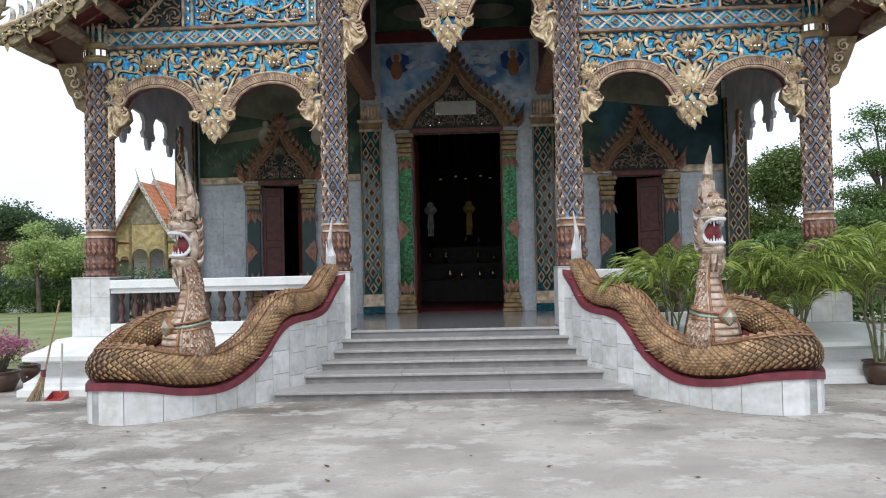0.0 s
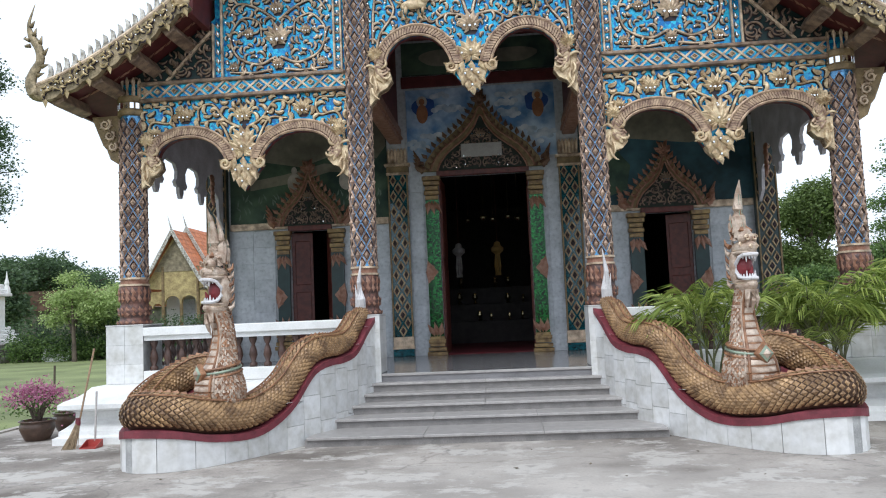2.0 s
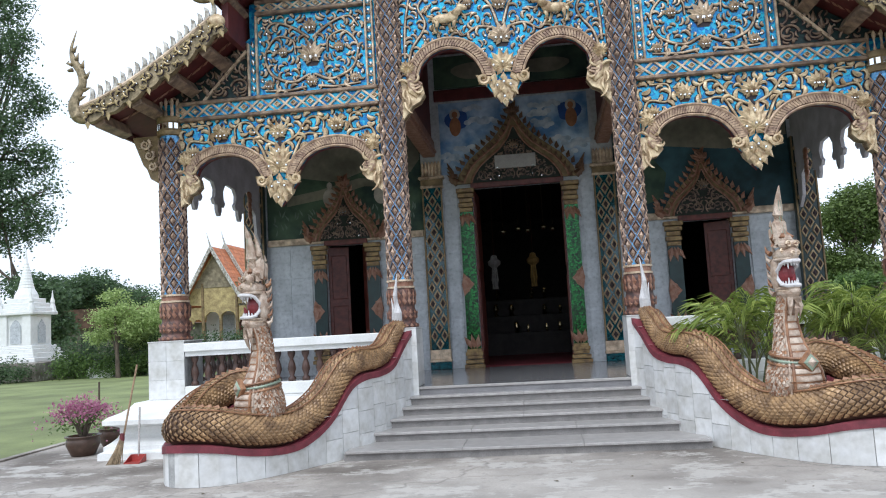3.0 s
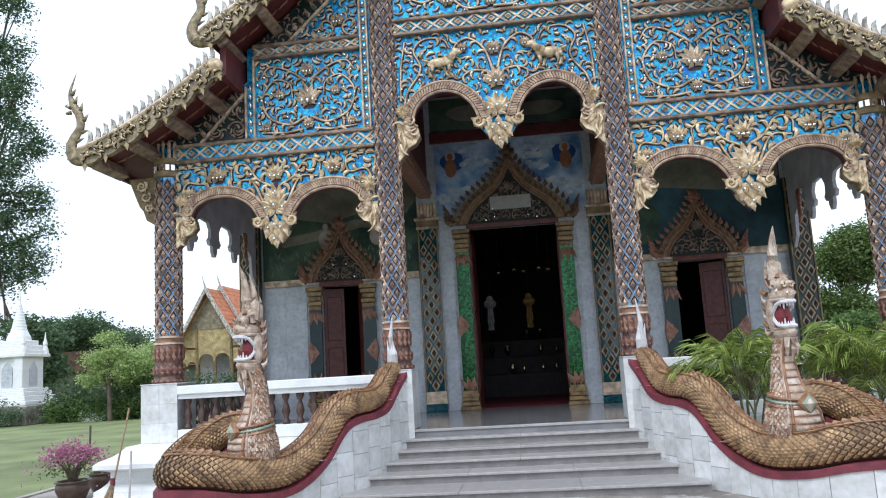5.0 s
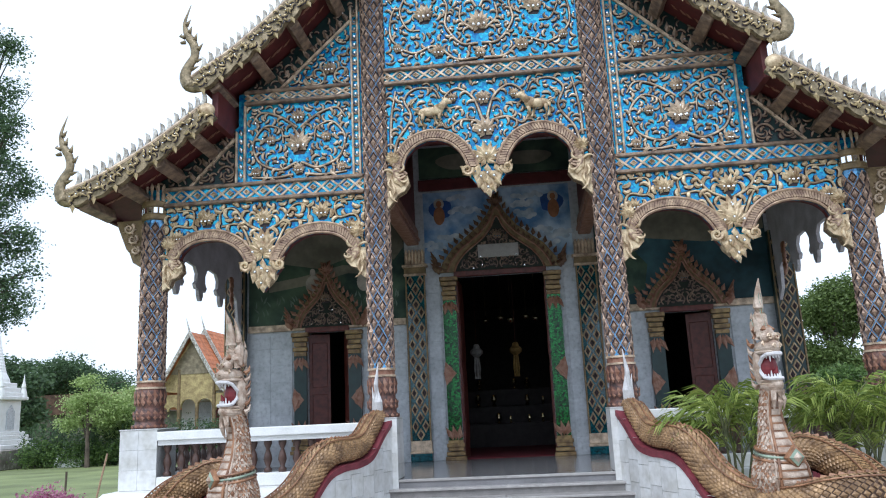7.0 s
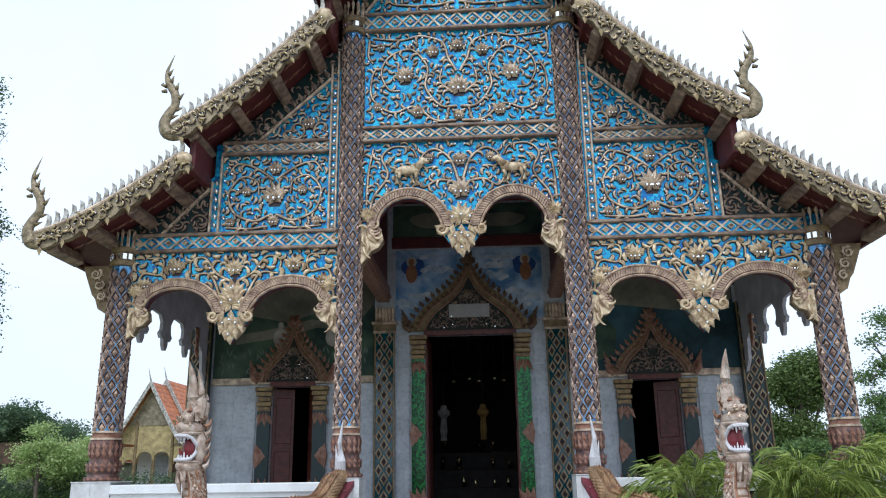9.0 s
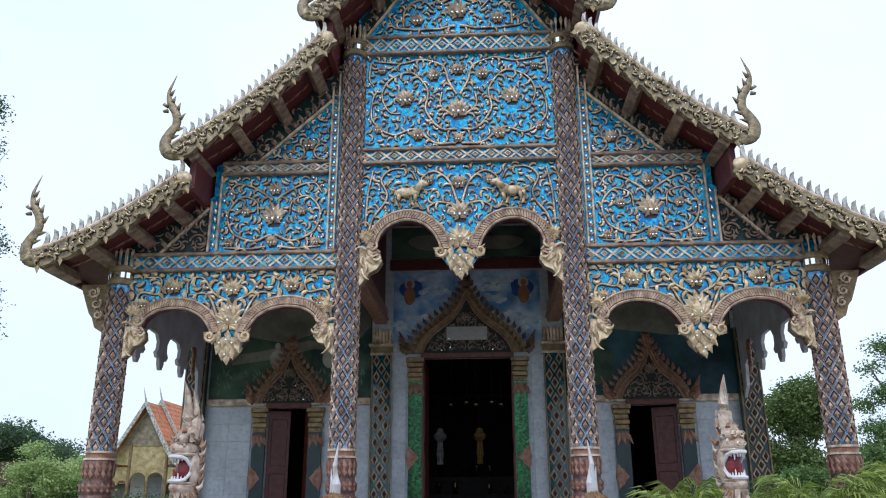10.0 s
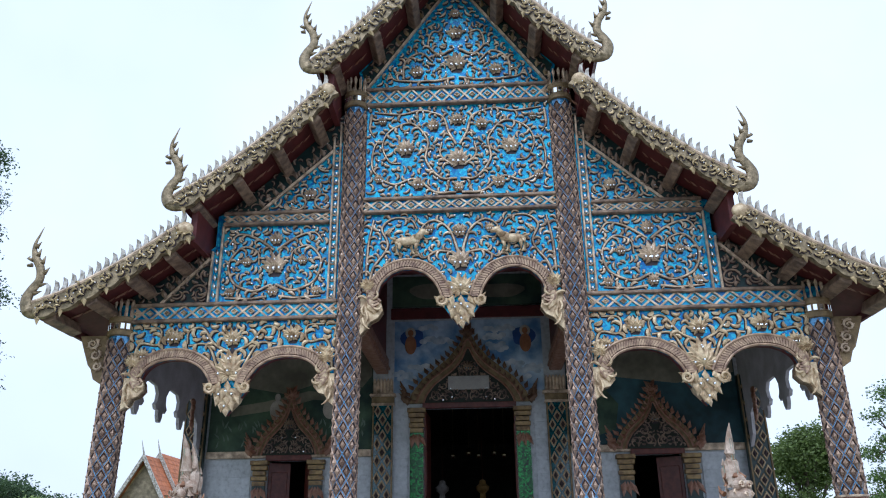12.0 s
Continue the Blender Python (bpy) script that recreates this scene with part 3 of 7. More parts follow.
band(-1.6, 1.6, 8.98, 9.26, gable)
band(-1.6, 1.6, 6.92, 7.12, gable)
for s in (-1, 1):
    a, b = sorted((s * 1.97, s * 5.26))
    band(a, b, 5.14, 5.37, gable)
    a, b = sorted((s * 2.16, s * 3.93))
    band(a, b, 6.78, 6.94, gable)
    for x, z1 in ((2.02, 8.6), (2.13, 8.35), (3.93, 6.74), (4.07, 6.3)):
        part("upright_moulding", box(B(), s * (x - 0.016), s * (x + 0.016), YF - 0.11, YF - 0.04, 5.4, z1, 0.008), GOLD, gable)
    pearls = B()
    for z in np.arange(5.5, 8.3, 0.145):
        stud(pearls, s * 2.075, z, 0.028, YF - 0.06)
        if z < 6.3:
            leaf(pearls, s * 4.0, z, math.pi / 2, 0.12, 0.04, YF - 0.05)
    tagged(part("mirror_studs", pearls, MIRROR, gable, "row of small round mirrors"), kind="stuff")
    petals = B()
    for z in np.arange(5.43, 8.3, 0.145):
        for q in (-1, 1):
            leaf(petals, s * 2.075, z, math.pi / 2 + q * 0.8, 0.075, 0.022, YF - 0.05)
    tagged(part("bead_leaves", petals, GOLD, gable), kind="stuff")
    for (xa, za), (xb, zb) in (((2.12, 8.12), (3.34, 6.98)), ((4.1, 6.18), (4.84, 5.42))):
        part("rake_moulding", beam(B(), (s * xa, YF - 0.07, za), (s * xb, YF - 0.07, zb), 0.04, 0.045), GOLD, gable)
    # strip between rake and eaves, roof shade painted dark, with flame leaves
    for poly, n in (([(2.14, 8.12), (3.36, 6.98), (4.02, 6.96), (3.8, 7.1), (3.0, 7.78), (1.97, 8.84), (1.97, 8.3)], 11),
                    ([(4.1, 6.18), (4.84, 5.42), (5.6, 5.42), (5.1, 5.68), (4.3, 6.22), (4.1, 6.34)], 7)):
        part("eaves_shade_strip", slab(B(), [(s * x, z) for x, z in poly], YF - 0.05, YF - 0.041), DARKTEAL, gable)
        fl = B()
        (xa, za), (xb, zb) = poly[0], poly[1]
        for k in range(n):
            t = (k + 0.5) / n
            leaf(fl, s * (xa + (xb - xa) * t), za + (zb - za) * t + 0.03, math.pi / 2 - s * 0.25, 0.2, 0.05, YF - 0.06)
        tagged(part("flame_leaves", fl, BROWNGOLD, gable), kind="stuff")
        fill_vines([(s * x, z) for x, z in poly], s * (poly[0][0] + 0.5), YF - 0.052, gable, 40 + n, m=BROWNGOLD, L=(0.1, 0.18), w=0.018, tries=900, lit=0.03)
    # Dark sheet over the blue mosaic: shade under the overhang, put in as colour.
    part("eaves_shade_ground", slab(B(), [(s * x, z) for x, z in ((4.09, 5.42), (4.83, 5.42), (4.09, 6.17))], YF - 0.05, YF - 0.041), DARKTEAL, gable)
    part("rake_moulding", beam(B(), (s * 1.6, YF - 0.07, 9.3), (0, YF - 0.07, 11.6), 0.04, 0.045), GOLD, gable)
    part("eaves_shade_strip", slab(B(), [(s * x, z) for x, z in [(1.6, 9.36), (0, 11.65), (0, 11.9), (0.5, 11.2), (1.2, 10.3), (1.7, 9.7)]], YF - 0.05, YF - 0.041), DARKTEAL, gable)
    fill_vines([(s * x, z) for x, z in [(1.6, 9.36), (0.02, 11.65), (0.02, 11.86), (0.5, 11.2), (1.2, 10.3), (1.7, 9.7)]], s * 0.8, YF - 0.052, gable, 60, m=BROWNGOLD, w=0.018, tries=900, lit=0.03)
    fl = B()
    for k in range(12):
        t = (k + 0.5) / 12
        leaf(fl, s * 1.62 * (1 - t), 9.36 + 2.3 * t, math.pi / 2 - s * 0.25, 0.19, 0.05, YF - 0.06)
    tagged(part("flame_leaves", fl, DARKGOLD, gable), kind="stuff")

for x0, x1, lobe in BAYS:
    c = (x0 + x1) / 2
    # the open curve of each lobe, without the curled ends
    trim = B()
    heads = B()
    for s in (1, -1):
        k = (c - x0) / lobe[-1][0]
        pts = spline([(c - s * (c - x0 - u * k), z) for u, z in lobe[5:15]], 44)
        nrm = []
        for i in range(len(pts)):
            d = pts[min(i + 1, len(pts) - 1)] - pts[max(i - 1, 0)]
            d /= np.linalg.norm(d)
            n = np.array((-d[1], d[0])) * s
            nrm.append(n)
        outer = [p + 0.15 * n for p, n in zip(pts, nrm)]
        poly = [tuple(p) for p in pts] + [tuple(p) for p in outer[::-1]]
        strip(trim, pts, outer, YF - 0.12, YF + 0.08)
        for i in range(0, len(pts) - 1):
            p, q = pts[i] + 0.03 * nrm[i], pts[min(i + 1, len(pts) - 1)] + 0.125 * nrm[min(i + 1, len(pts) - 1)]
            beam(trim, (p[0], YF - 0.13, p[1]), (q[0], YF - 0.13, q[1]), 0.024, 0.03, 1)
        for off, r in ((0.0, 0.022), (0.15, 0.026)):
            tube(trim, [(p[0] + off * n[0], YF - 0.12, p[1] + off * n[1]) for p, n in zip(pts, nrm)], r, 6, 1)
        # curled beast head at the column
        ex, ez = c - s * (c - x0), lobe[3][1]
        tube(heads, [(ex + s * u, YF - 0.1, ez + v) for u, v in ((0.24, 0.55), (0.19, 0.42), (0.15, 0.3), (0.17, 0.18), (0.24, 0.1), (0.29, 0.16))], [0.045, 0.06, 0.07, 0.075, 0.05, 0.015], 8, flat=0.55, up=Vector((0, 1, 0)))
        for u, v, an, ll, tn in ((0.1, 0.1, -1.2, 0.22, -1.0), (0.05, 0.0, -1.4, 0.24, 0.9), (0.12, 0.3, 2.4, 0.2, 1.5), (0.2, 0.3, 0.3, 0.18, 1.9), (0.22, 0.16, -0.6, 0.17, 2.2), (0.14, 0.46, 2.0, 0.2, -1.6), (0.06, 0.2, -2.0, 0.2, 1.4)):
            line = curl_line(ex + s * u, ez + v, an if s > 0 else math.pi - an, ll, tn * s)
            tube(heads, [(p[0], YF - 0.125 - 0.006 * k, p[1]) for k, p in enumerate(line)], [0.016, 0.024, 0.025, 0.021, 0.014, 0.004], 6, up=Vector((0, 1, 0)))
        slab(heads, [(ex + s * u * k, z) for u, z in lobe[0:7]] + [(ex, lobe[6][1])], YF - 0.1, YF + 0.075)
        lotus(heads, ex + s * 0.12, ez + 0.5, 0.17, YF - 0.12)
        # wings of the pendant
        px, pz = c - s * (c - x0 - lobe[14][0] * k), lobe[14][1]
        scroll(heads, px - s * 0.02, pz - 0.03, 0.09, 0.3 if s > 0 else 2.8, -s, YF - 0.12, thick=0.032, leaves=5)
        leaf(heads, px + s * 0.03, pz - 0.05, math.pi / 2 + s * 0.9, 0.2, 0.05, YF - 0.11, 0.05)
    part("arch_moulding", trim, [BASECOPPER, ROPE], gable, "gilded twisted rope moulding round the double arch")
    pz = lobe[-1][1]
    slab(heads, [(c - 0.25, pz + 0.4), (c - 0.17, pz + 0.2), (c, pz + 0.02), (c + 0.17, pz + 0.2), (c + 0.25, pz + 0.4)], YF - 0.11, YF + 0.075)
    for dz, n, L in ((0.05, 1, 0.15), (0.14, 2, 0.17), (0.24, 3, 0.18), (0.35, 2, 0.2), (0.46, 3, 0.22)):
        for i in range(n):
            u = i - (n - 1) / 2
            leaf(heads, c + u * 0.12, pz + dz + 0.06, -math.pi / 2 + u * 0.35, L, 0.055, YF - 0.12 - 0.004 * dz, 0.05)
    lotus(heads, c, pz + 0.6, 0.3, YF - 0.1)
    part("arch_pendant", heads, PALEGOLD, gable, "pale gilded leafy pendant and curled arch ends")
    ps = B()
    for dx, dz in ((0, 0.12), (-0.1, 0.3), (0.1, 0.3), (0, 0.35), (-0.14, 0.62), (0.14, 0.62), (0, 0.66), (0, 0.85)):
        stud(ps, c + dx, pz + dz, 0.026, YF - 0.19)
    tagged(part("mirror_studs", ps, MIRROR, gable), kind="stuff")

PY = YF - 0.04
for x0, x1, lobe in BAYS:
    c = (x0 + x1) / 2
    k = (c - x0) / lobe[-1][0]
    arch = [(x0, lobe[6][1] - 0.2)] + [(x0 + u * k, z + 0.16) for u, z in lobe[6:15]]
    arch = arch + [(2 * c - x, z) for x, z in arch[::-1]]
    if lobe is MID:
        fill_vines(arch + [(x1, 6.88), (x0, 6.88)], c, PY, gable, 3, buds=((0, 5.98, 0.26), (0, 6.5, 0.17), (0.5, 6.55, 0.12)),
                   vines=([(0.04, 6.2), (0.16, 6.55), (0.4, 6.74), (0.62, 6.62), (0.58, 6.42), (0.42, 6.44)], [(1.5, 5.4), (1.42, 5.9), (1.18, 6.3), (1.28, 6.62), (1.08, 6.8), (0.8, 6.76), (0.7, 6.6)],
                          [(1.52, 5.8), (1.5, 6.3), (1.42, 6.78)], [(0.1, 6.15), (0.35, 6.2), (0.6, 6.08), (0.7, 6.2)]))
        fill_vines([(-1.58, 7.17), (1.58, 7.17), (1.58, 8.92), (-1.58, 8.92)], 0, PY, gable, 4,
                   buds=((0, 7.82, 0.27), (0, 8.6, 0.17), (0, 7.3, 0.14), (0.9, 8.05, 0.24), (0.42, 8.5, 0.17), (0.68, 7.38, 0.17), (1.3, 8.62, 0.11), (1.35, 7.5, 0.12)),
                   vines=([(0.03, 7.5), (0.3, 7.52), (0.55, 7.86), (0.52, 8.25), (0.78, 8.58), (1.12, 8.5), (1.3, 8.2), (1.18, 7.86), (0.98, 7.82)], [(0.05, 7.24), (0.4, 7.26), (0.75, 7.52), (1.1, 7.42), (1.44, 7.68), (1.46, 8.05), (1.36, 8.3)],
                          [(0.03, 8.15), (0.16, 8.4), (0.26, 8.7), (0.6, 8.84), (1.0, 8.78), (1.45, 8.84)], [(1.5, 8.8), (1.52, 8.5), (1.44, 8.35)], [(0.1, 7.75), (0.3, 7.95), (0.28, 8.2)]))
        fill_vines([(-1.5, 9.32), (1.5, 9.32), (0, 11.48)], 0, PY, gable, 5, buds=((0, 9.75, 0.28), (0, 10.4, 0.2), (0, 10.85, 0.14), (0.7, 9.6, 0.18)),
                   vines=([(0.04, 9.5), (0.35, 9.45), (0.75, 9.45), (1.1, 9.5), (1.2, 9.65)], [(0.06, 10.1), (0.3, 10.0), (0.5, 10.2), (0.42, 10.5), (0.22, 10.45)], [(0.95, 9.5), (0.92, 9.85), (0.65, 10.05), (0.42, 9.85)]))
    else:
        s = 1 if c > 0 else -1
        fill_vines(arch + [(x1, 5.1), (x0, 5.1)], c, PY, gable, 6, m=PALEGOLD, buds=((0, 4.36, 0.3), (0, 4.78, 0.22), (0.95, 4.82, 0.2), (1.42, 4.55, 0.16)), w=0.032, L=(0.12, 0.22), gap=0.037,
                   vines=([(0.05, 4.6), (0.3, 4.75), (0.5, 5.0), (0.72, 4.95), (0.72, 4.75)], [(0.2, 4.35), (0.4, 4.72), (0.7, 4.72)], [(1.6, 4.3), (1.5, 4.75), (1.2, 4.75), (1.18, 5.0), (1.45, 5.02)]), tries=2500, lit=0.06)
        fill_vines([(s * 2.17, 5.42), (s * 3.9, 5.42), (s * 3.9, 6.72), (s * 2.17, 6.72)], s * 3.03, PY, gable, 7, buds=((0, 5.98, 0.28), (0, 5.56, 0.15), (0, 6.46, 0.17), (0.46, 6.08, 0.13), (0.7, 5.55, 0.12)),
                   vines=([(0.04, 5.7), (0.32, 5.6), (0.66, 5.75), (0.76, 6.1), (0.55, 6.36), (0.3, 6.28), (0.26, 6.05)], [(0.03, 6.3), (0.3, 6.5), (0.62, 6.6), (0.78, 6.42)], [(0.1, 5.5), (0.4, 5.47), (0.78, 5.5)]))
        fill_vines([(s * 2.17, 7.0), (s * 3.28, 7.0), (s * 2.17, 8.04)], s * 2.5, PY, gable, 8, spirals=0.2, buds=((0, 7.25, 0.16),))
        fill_vines([(s * 4.11, 5.44), (s * 4.8, 5.44), (s * 4.11, 6.14)], s * 4.4, PY - 0.013, gable, 9, spirals=0.16, m=BROWNGOLD, lit=0.02)


def ball(bm, c, r, m=None, mi=0, seg=12):
    """A rounded lump with the three radii r, turned by m."""
    mm = Matrix.Translation(c) @ (m.to_4x4() if m is not None else Matrix.Identity(4)) @ Matrix.Diagonal((*r, 1))
    g = bmesh.ops.create_uvsphere(bm, u_segments=seg, v_segments=max(6, seg // 2 + 2), radius=1, matrix=mm)
    for f in {f for v in g["verts"] for f in v.link_faces}:
        f.material_index = mi


for s in (-1, 1):
    bm = B()
    x, z, y = s * 0.86, 6.36, YF - 0.12
    ball(bm, (x, y, z), (0.2, 0.05, 0.075))
    ball(bm, (x - s * 0.13, y - 0.01, z + 0.02), (0.09, 0.055, 0.09))
    tube(bm, [(x - s * 0.15, y - 0.01, z + 0.03), (x - s * 0.21, y - 0.02, z + 0.1), (x - s * 0.25, y - 0.02, z + 0.14)], [0.07, 0.055, 0.05], 8)
    ball(bm, (x - s * 0.26, y - 0.02, z + 0.145), (0.07, 0.05, 0.055))
    tube(bm, [(x - s * 0.28, y - 0.02, z + 0.14), (x - s * 0.36, y - 0.02, z + 0.12)], [0.045, 0.026], 8)
    for dx in (0.22, 0.26):
        tube(bm, [(x - s * dx, y - 0.01, z + 0.18), (x - s * (dx - 0.02), y - 0.01, z + 0.23)], [0.022, 0.005], 5)
    for dx, step in ((-0.16, 0.05), (-0.09, -0.02), (0.11, 0.03), (0.17, -0.04)):
        tube(bm, [(x + s * dx, y, z - 0.02), (x + s * (dx + 0.02), y, z - 0.12), (x + s * (dx + step * 0.3), y, z - 0.21), (x + s * (dx + step * 0.3 - 0.03), y, z - 0.225)], [0.042, 0.028, 0.022, 0.018], 6)
    tube(bm, [(x + s * 0.19, y, z + 0.03), (x + s * 0.27, y, z + 0.06), (x + s * 0.3, y, z + 0.14), (x + s * 0.25, y, z + 0.21)], [0.024, 0.018, 0.016, 0.008], 6)
    part("animal_relief", bm, PALEGOLD, gable, "pale gilded four-legged beast in relief", smooth=True)

# ---------------------------------------------------------------- columns
def diamond_mesh(r, w, h):
    bm = B()
    def at(u, v, d):
        a = u / r
        return bm.verts.new(((r + d) * math.sin(a), -(r + d) * math.cos(a), v))
    rim = [at(w / 2 * a, h / 2 * b, 0.0) for a, b in ((1, 0), (0.5, 0.5), (0, 1), (-0.5, 0.5), (-1, 0), (-0.5, -0.5), (0, -1), (0.5, -0.5))]
    mid = [at(w / 2 * a * 0.8, h / 2 * b * 0.8, 0.022) for a, b in ((1, 0), (0.5, 0.5), (0, 1), (-0.5, 0.5), (-1, 0), (-0.5, -0.5), (0, -1), (0.5, -0.5))]
    low = [at(w / 2 * a * 0.56, h / 2 * b * 0.54, 0.004) for a, b in ((1, 0), (0.5, 0.5), (0, 1), (-0.5, 0.5), (-1, 0), (-0.5, -0.5), (0, -1), (0.5, -0.5))]
    tip = at(0, 0.0, 0.034)
    for q, (a, b) in enumerate(((rim, mid), (mid, low))):
        for k in range(8):
            bm.faces.new((a[k], a[(k + 1) % 8], b[(k + 1) % 8], b[k])).material_index = q
    for k in range(8):
        bm.faces.new((low[k], low[(k + 1) % 8], tip)).material_index = 0
    bmesh.ops.recalc_face_normals(bm, faces=bm.faces[:])
    me = bpy.data.meshes.new("diamond")
    bm.to_mesh(me)
    bm.free()
    me.materials.append(DIAMOND)
    me.materials.append(HOLE)
    return me


DIAMOND = mat("gilded_relief", (0.41, 0.29, 0.21), 0.4, 0.12, vary=0.4, scale=7, fine=70, bump=0.3, second=(0.21, 0.135, 0.10), rand=0.25)


HOLE = mat("dark_lacquer", (0.05, 0.03, 0.028), 0.4, bump=0.05)


def column(x, y, z0, z1, r, split, label):
    col = thing("column", label, "column", "porch columns", at=(x, y, z0))
    c = (x, y, 0)
    base = [(r * 1.32, z0), (r * 1.32, z0 + 0.05), (r * 1.12, z0 + 0.08), (r * 1.1, z0 + 0.12), (r * 1.25, z0 + 0.17), (r * 1.28, z0 + 0.22), (r * 1.08, z0 + 0.29),
            (r * 1.06, z0 + 0.33), (r * 1.18, z0 + 0.4), (r * 1.2, z0 + 0.52), (r * 1.12, z0 + 0.6)]
    b = part("base", lathe(B(), base, c, 24), BASECOPPER, col, "bulging lotus base in worn red and gold", smooth=True)
    pet = B()
    for zz, n, R, L in ((z0 + 0.44, 16, 1.18, 0.15), (z0 + 0.34, 16, 1.15, 0.14), (z0 + 0.2, 16, 1.23, 0.08), (z0 + 0.13, 16, 1.2, 0.09), (z0 + 0.01, 16, 1.31, 0.06)):
        for k in range(n):
            a = 2 * math.pi * k / n
            g = B()
            leaf(g, 0, 0, math.pi / 2, L, 0.036, 0, 0.016)
            g.transform(Matrix.Translation((x, y, zz)) @ Matrix.Rotation(a, 4, "Z") @ Matrix.Translation((0, -r * R, 0)))
            me = bpy.data.meshes.new("tmp")
            g.to_mesh(me)
            g.free()
            pet.from_mesh(me)
            bpy.data.meshes.remove(me)
    tagged(part("petals", pet, COPPER, b), kind="stuff")
    for zz in (z0 + 0.6, z0 + 0.7):
        part("ring", lathe(B(), [(r * 1.0, zz), (r * 1.16, zz), (r * 1.16, zz + 0.03), (r * 1.0, zz + 0.03)], c, 24), GOLD, col, smooth=False)
    part("collar", lathe(B(), [(r * 1.06, z0 + 0.62), (r * 1.06, z0 + 0.71)], c, 24), COPPER, col)
    part("shaft", lathe(B(), [(r, z0 + 0.7), (r * 0.94, z1)], c, 24), SHAFTBLUE, col, "blue mirror mosaic shaft")
    h, rows = 0.25, int((z1 - z0 - 0.82) / 0.125)
    me = diamond_mesh(r * 0.985, 2 * math.pi * r / 8 * 0.91, h * 0.91)
    rest = B()
    for i in range(rows):
        zz = z0 + 0.78 + i * 0.125
        for k in range(8):
            m = Matrix.Translation((x, y, zz)) @ Matrix.Rotation(2 * math.pi * (k + 0.5 * (i % 2)) / 8, 4, "Z")
            if zz < split:
                piece("diamond", me, col, m)
            else:
                n0 = len(rest.verts)
                rest.from_mesh(me)
                rest.verts.ensure_lookup_table()
                bmesh.ops.transform(rest, matrix=m, verts=rest.verts[n0:])
    if len(rest.verts):
        tagged(part("upper_diamonds", rest, [DIAMOND, HOLE], col), kind="stuff")
    else:
        rest.free()
    cap = part("capital", lathe(B(), [(r, z1 - 0.05), (r * 1.16, z1 - 0.04), (r * 1.16, z1 + 0.03), (r * 1.05, z1 + 0.05), (r * 1.05, z1 + 0.16), (r * 1.16, z1 + 0.18),
                                      (r * 1.16, z1 + 0.25), (r, z1 + 0.27)], c, 24), DARKGOLD, col)
    for k in range(16):
        a = 2 * math.pi * k / 16
        g = box(B(), -0.028, 0.028, -r * 1.05 - 0.012, -r * 1.03, -0.045, 0.045)
        g.transform(Matrix.Translation((x, y, z1 + 0.105)) @ Matrix.Rotation(a, 4, "Z"))
        part("mirror_tile", g, MIRROR, cap)
    for k in range(12):
        a = 2 * math.pi * k / 12
        cx, cy = x + r * 0.92 * math.sin(a), y - r * 0.92 * math.cos(a)
        part("finger_petal", tube(B(), [(cx, cy, z1 + 0.24), (cx, cy, z1 + 0.5), (x + r * 0.98 * math.sin(a), y - r * 0.98 * math.cos(a), z1 + 0.56)], [0.035, 0.032, 0.01], 6), GOLD, cap)
    return col


SHAFTBLUE = mosaic("column_blue_mosaic", (0.02, 0.09, 0.22), (0.2, 0.55, 0.95), 26, 0.15, 0.6, 0.35)
for s in (-1, 1):
    column(s * 5.45, YF + 0.02, 1.6, 4.94, 0.195, 99, "round porch column with gilded diamonds over blue mosaic")
    column(s * 1.78, YF - 0.03, 1.6, 8.95, 0.185, 6.2, "tall round porch column with gilded diamonds over blue mosaic")
    part("eaves_bracket", slab(B(), [(s * 5.62, 4.92), (s * 6.08, 4.92), (s * 6.05, 4.82), (s * 5.97, 4.62), (s * 5.9, 4.45), (s * 5.84, 4.38), (s * 5.78, 4.22), (s * 5.62, 4.12)], YF - 0.06, YF + 0.06),
         DARKGOLD, gable, "gilded carved bracket under the eaves")
    g = B()
    for q, (bx, bz, R) in enumerate(((5.85, 4.78, 0.09), (5.78, 4.6, 0.08), (5.73, 4.42, 0.07))):
        scroll(g, s * bx, bz, R, 1.0, s, YF - 0.06, 0.022)
    part("bracket_scrolls", g, GOLD, gable)

# ---------------------------------------------------------------- roof
def fin_mesh():
    bm = B()
    slab(bm, [(-0.03, 0), (0.04, 0), (0.052, 0.07), (0.046, 0.14), (0.02, 0.195), (-0.03, 0.215), (-0.012, 0.16), (-0.004, 0.1), (-0.018, 0.05)], -0.018, 0.018)
    me = bpy.data.meshes.new("fin")
    bm.to_mesh(me)
    bm.free()
    me.materials.append(FIN)
    return me


FIN = mat("silvered_fin", (0.50, 0.48, 0.44), 0.5, 0.15, vary=0.4, scale=12, bump=0.15, second=(0.18, 0.155, 0.12))
BARGE = mat("mirror_set_gilding", (0.27, 0.21, 0.125), 0.45, 0.35, vary=0.5, scale=14, fine=60, bump=0.35, second=(0.14, 0.11, 0.06))
FINME = fin_mesh()
TIERS = [([(6.45, 5.22), (5.9, 5.43), (5.1, 5.88), (4.25, 6.47)], 4), ([(4.48, 6.92), (3.8, 7.36), (3.0, 8.03), (2.13, 8.9)], 4),
         ([(2.42, 9.36), (1.9, 9.8), (1.2, 10.55), (0.5, 11.45), (0.0, 12.2)], 4)]


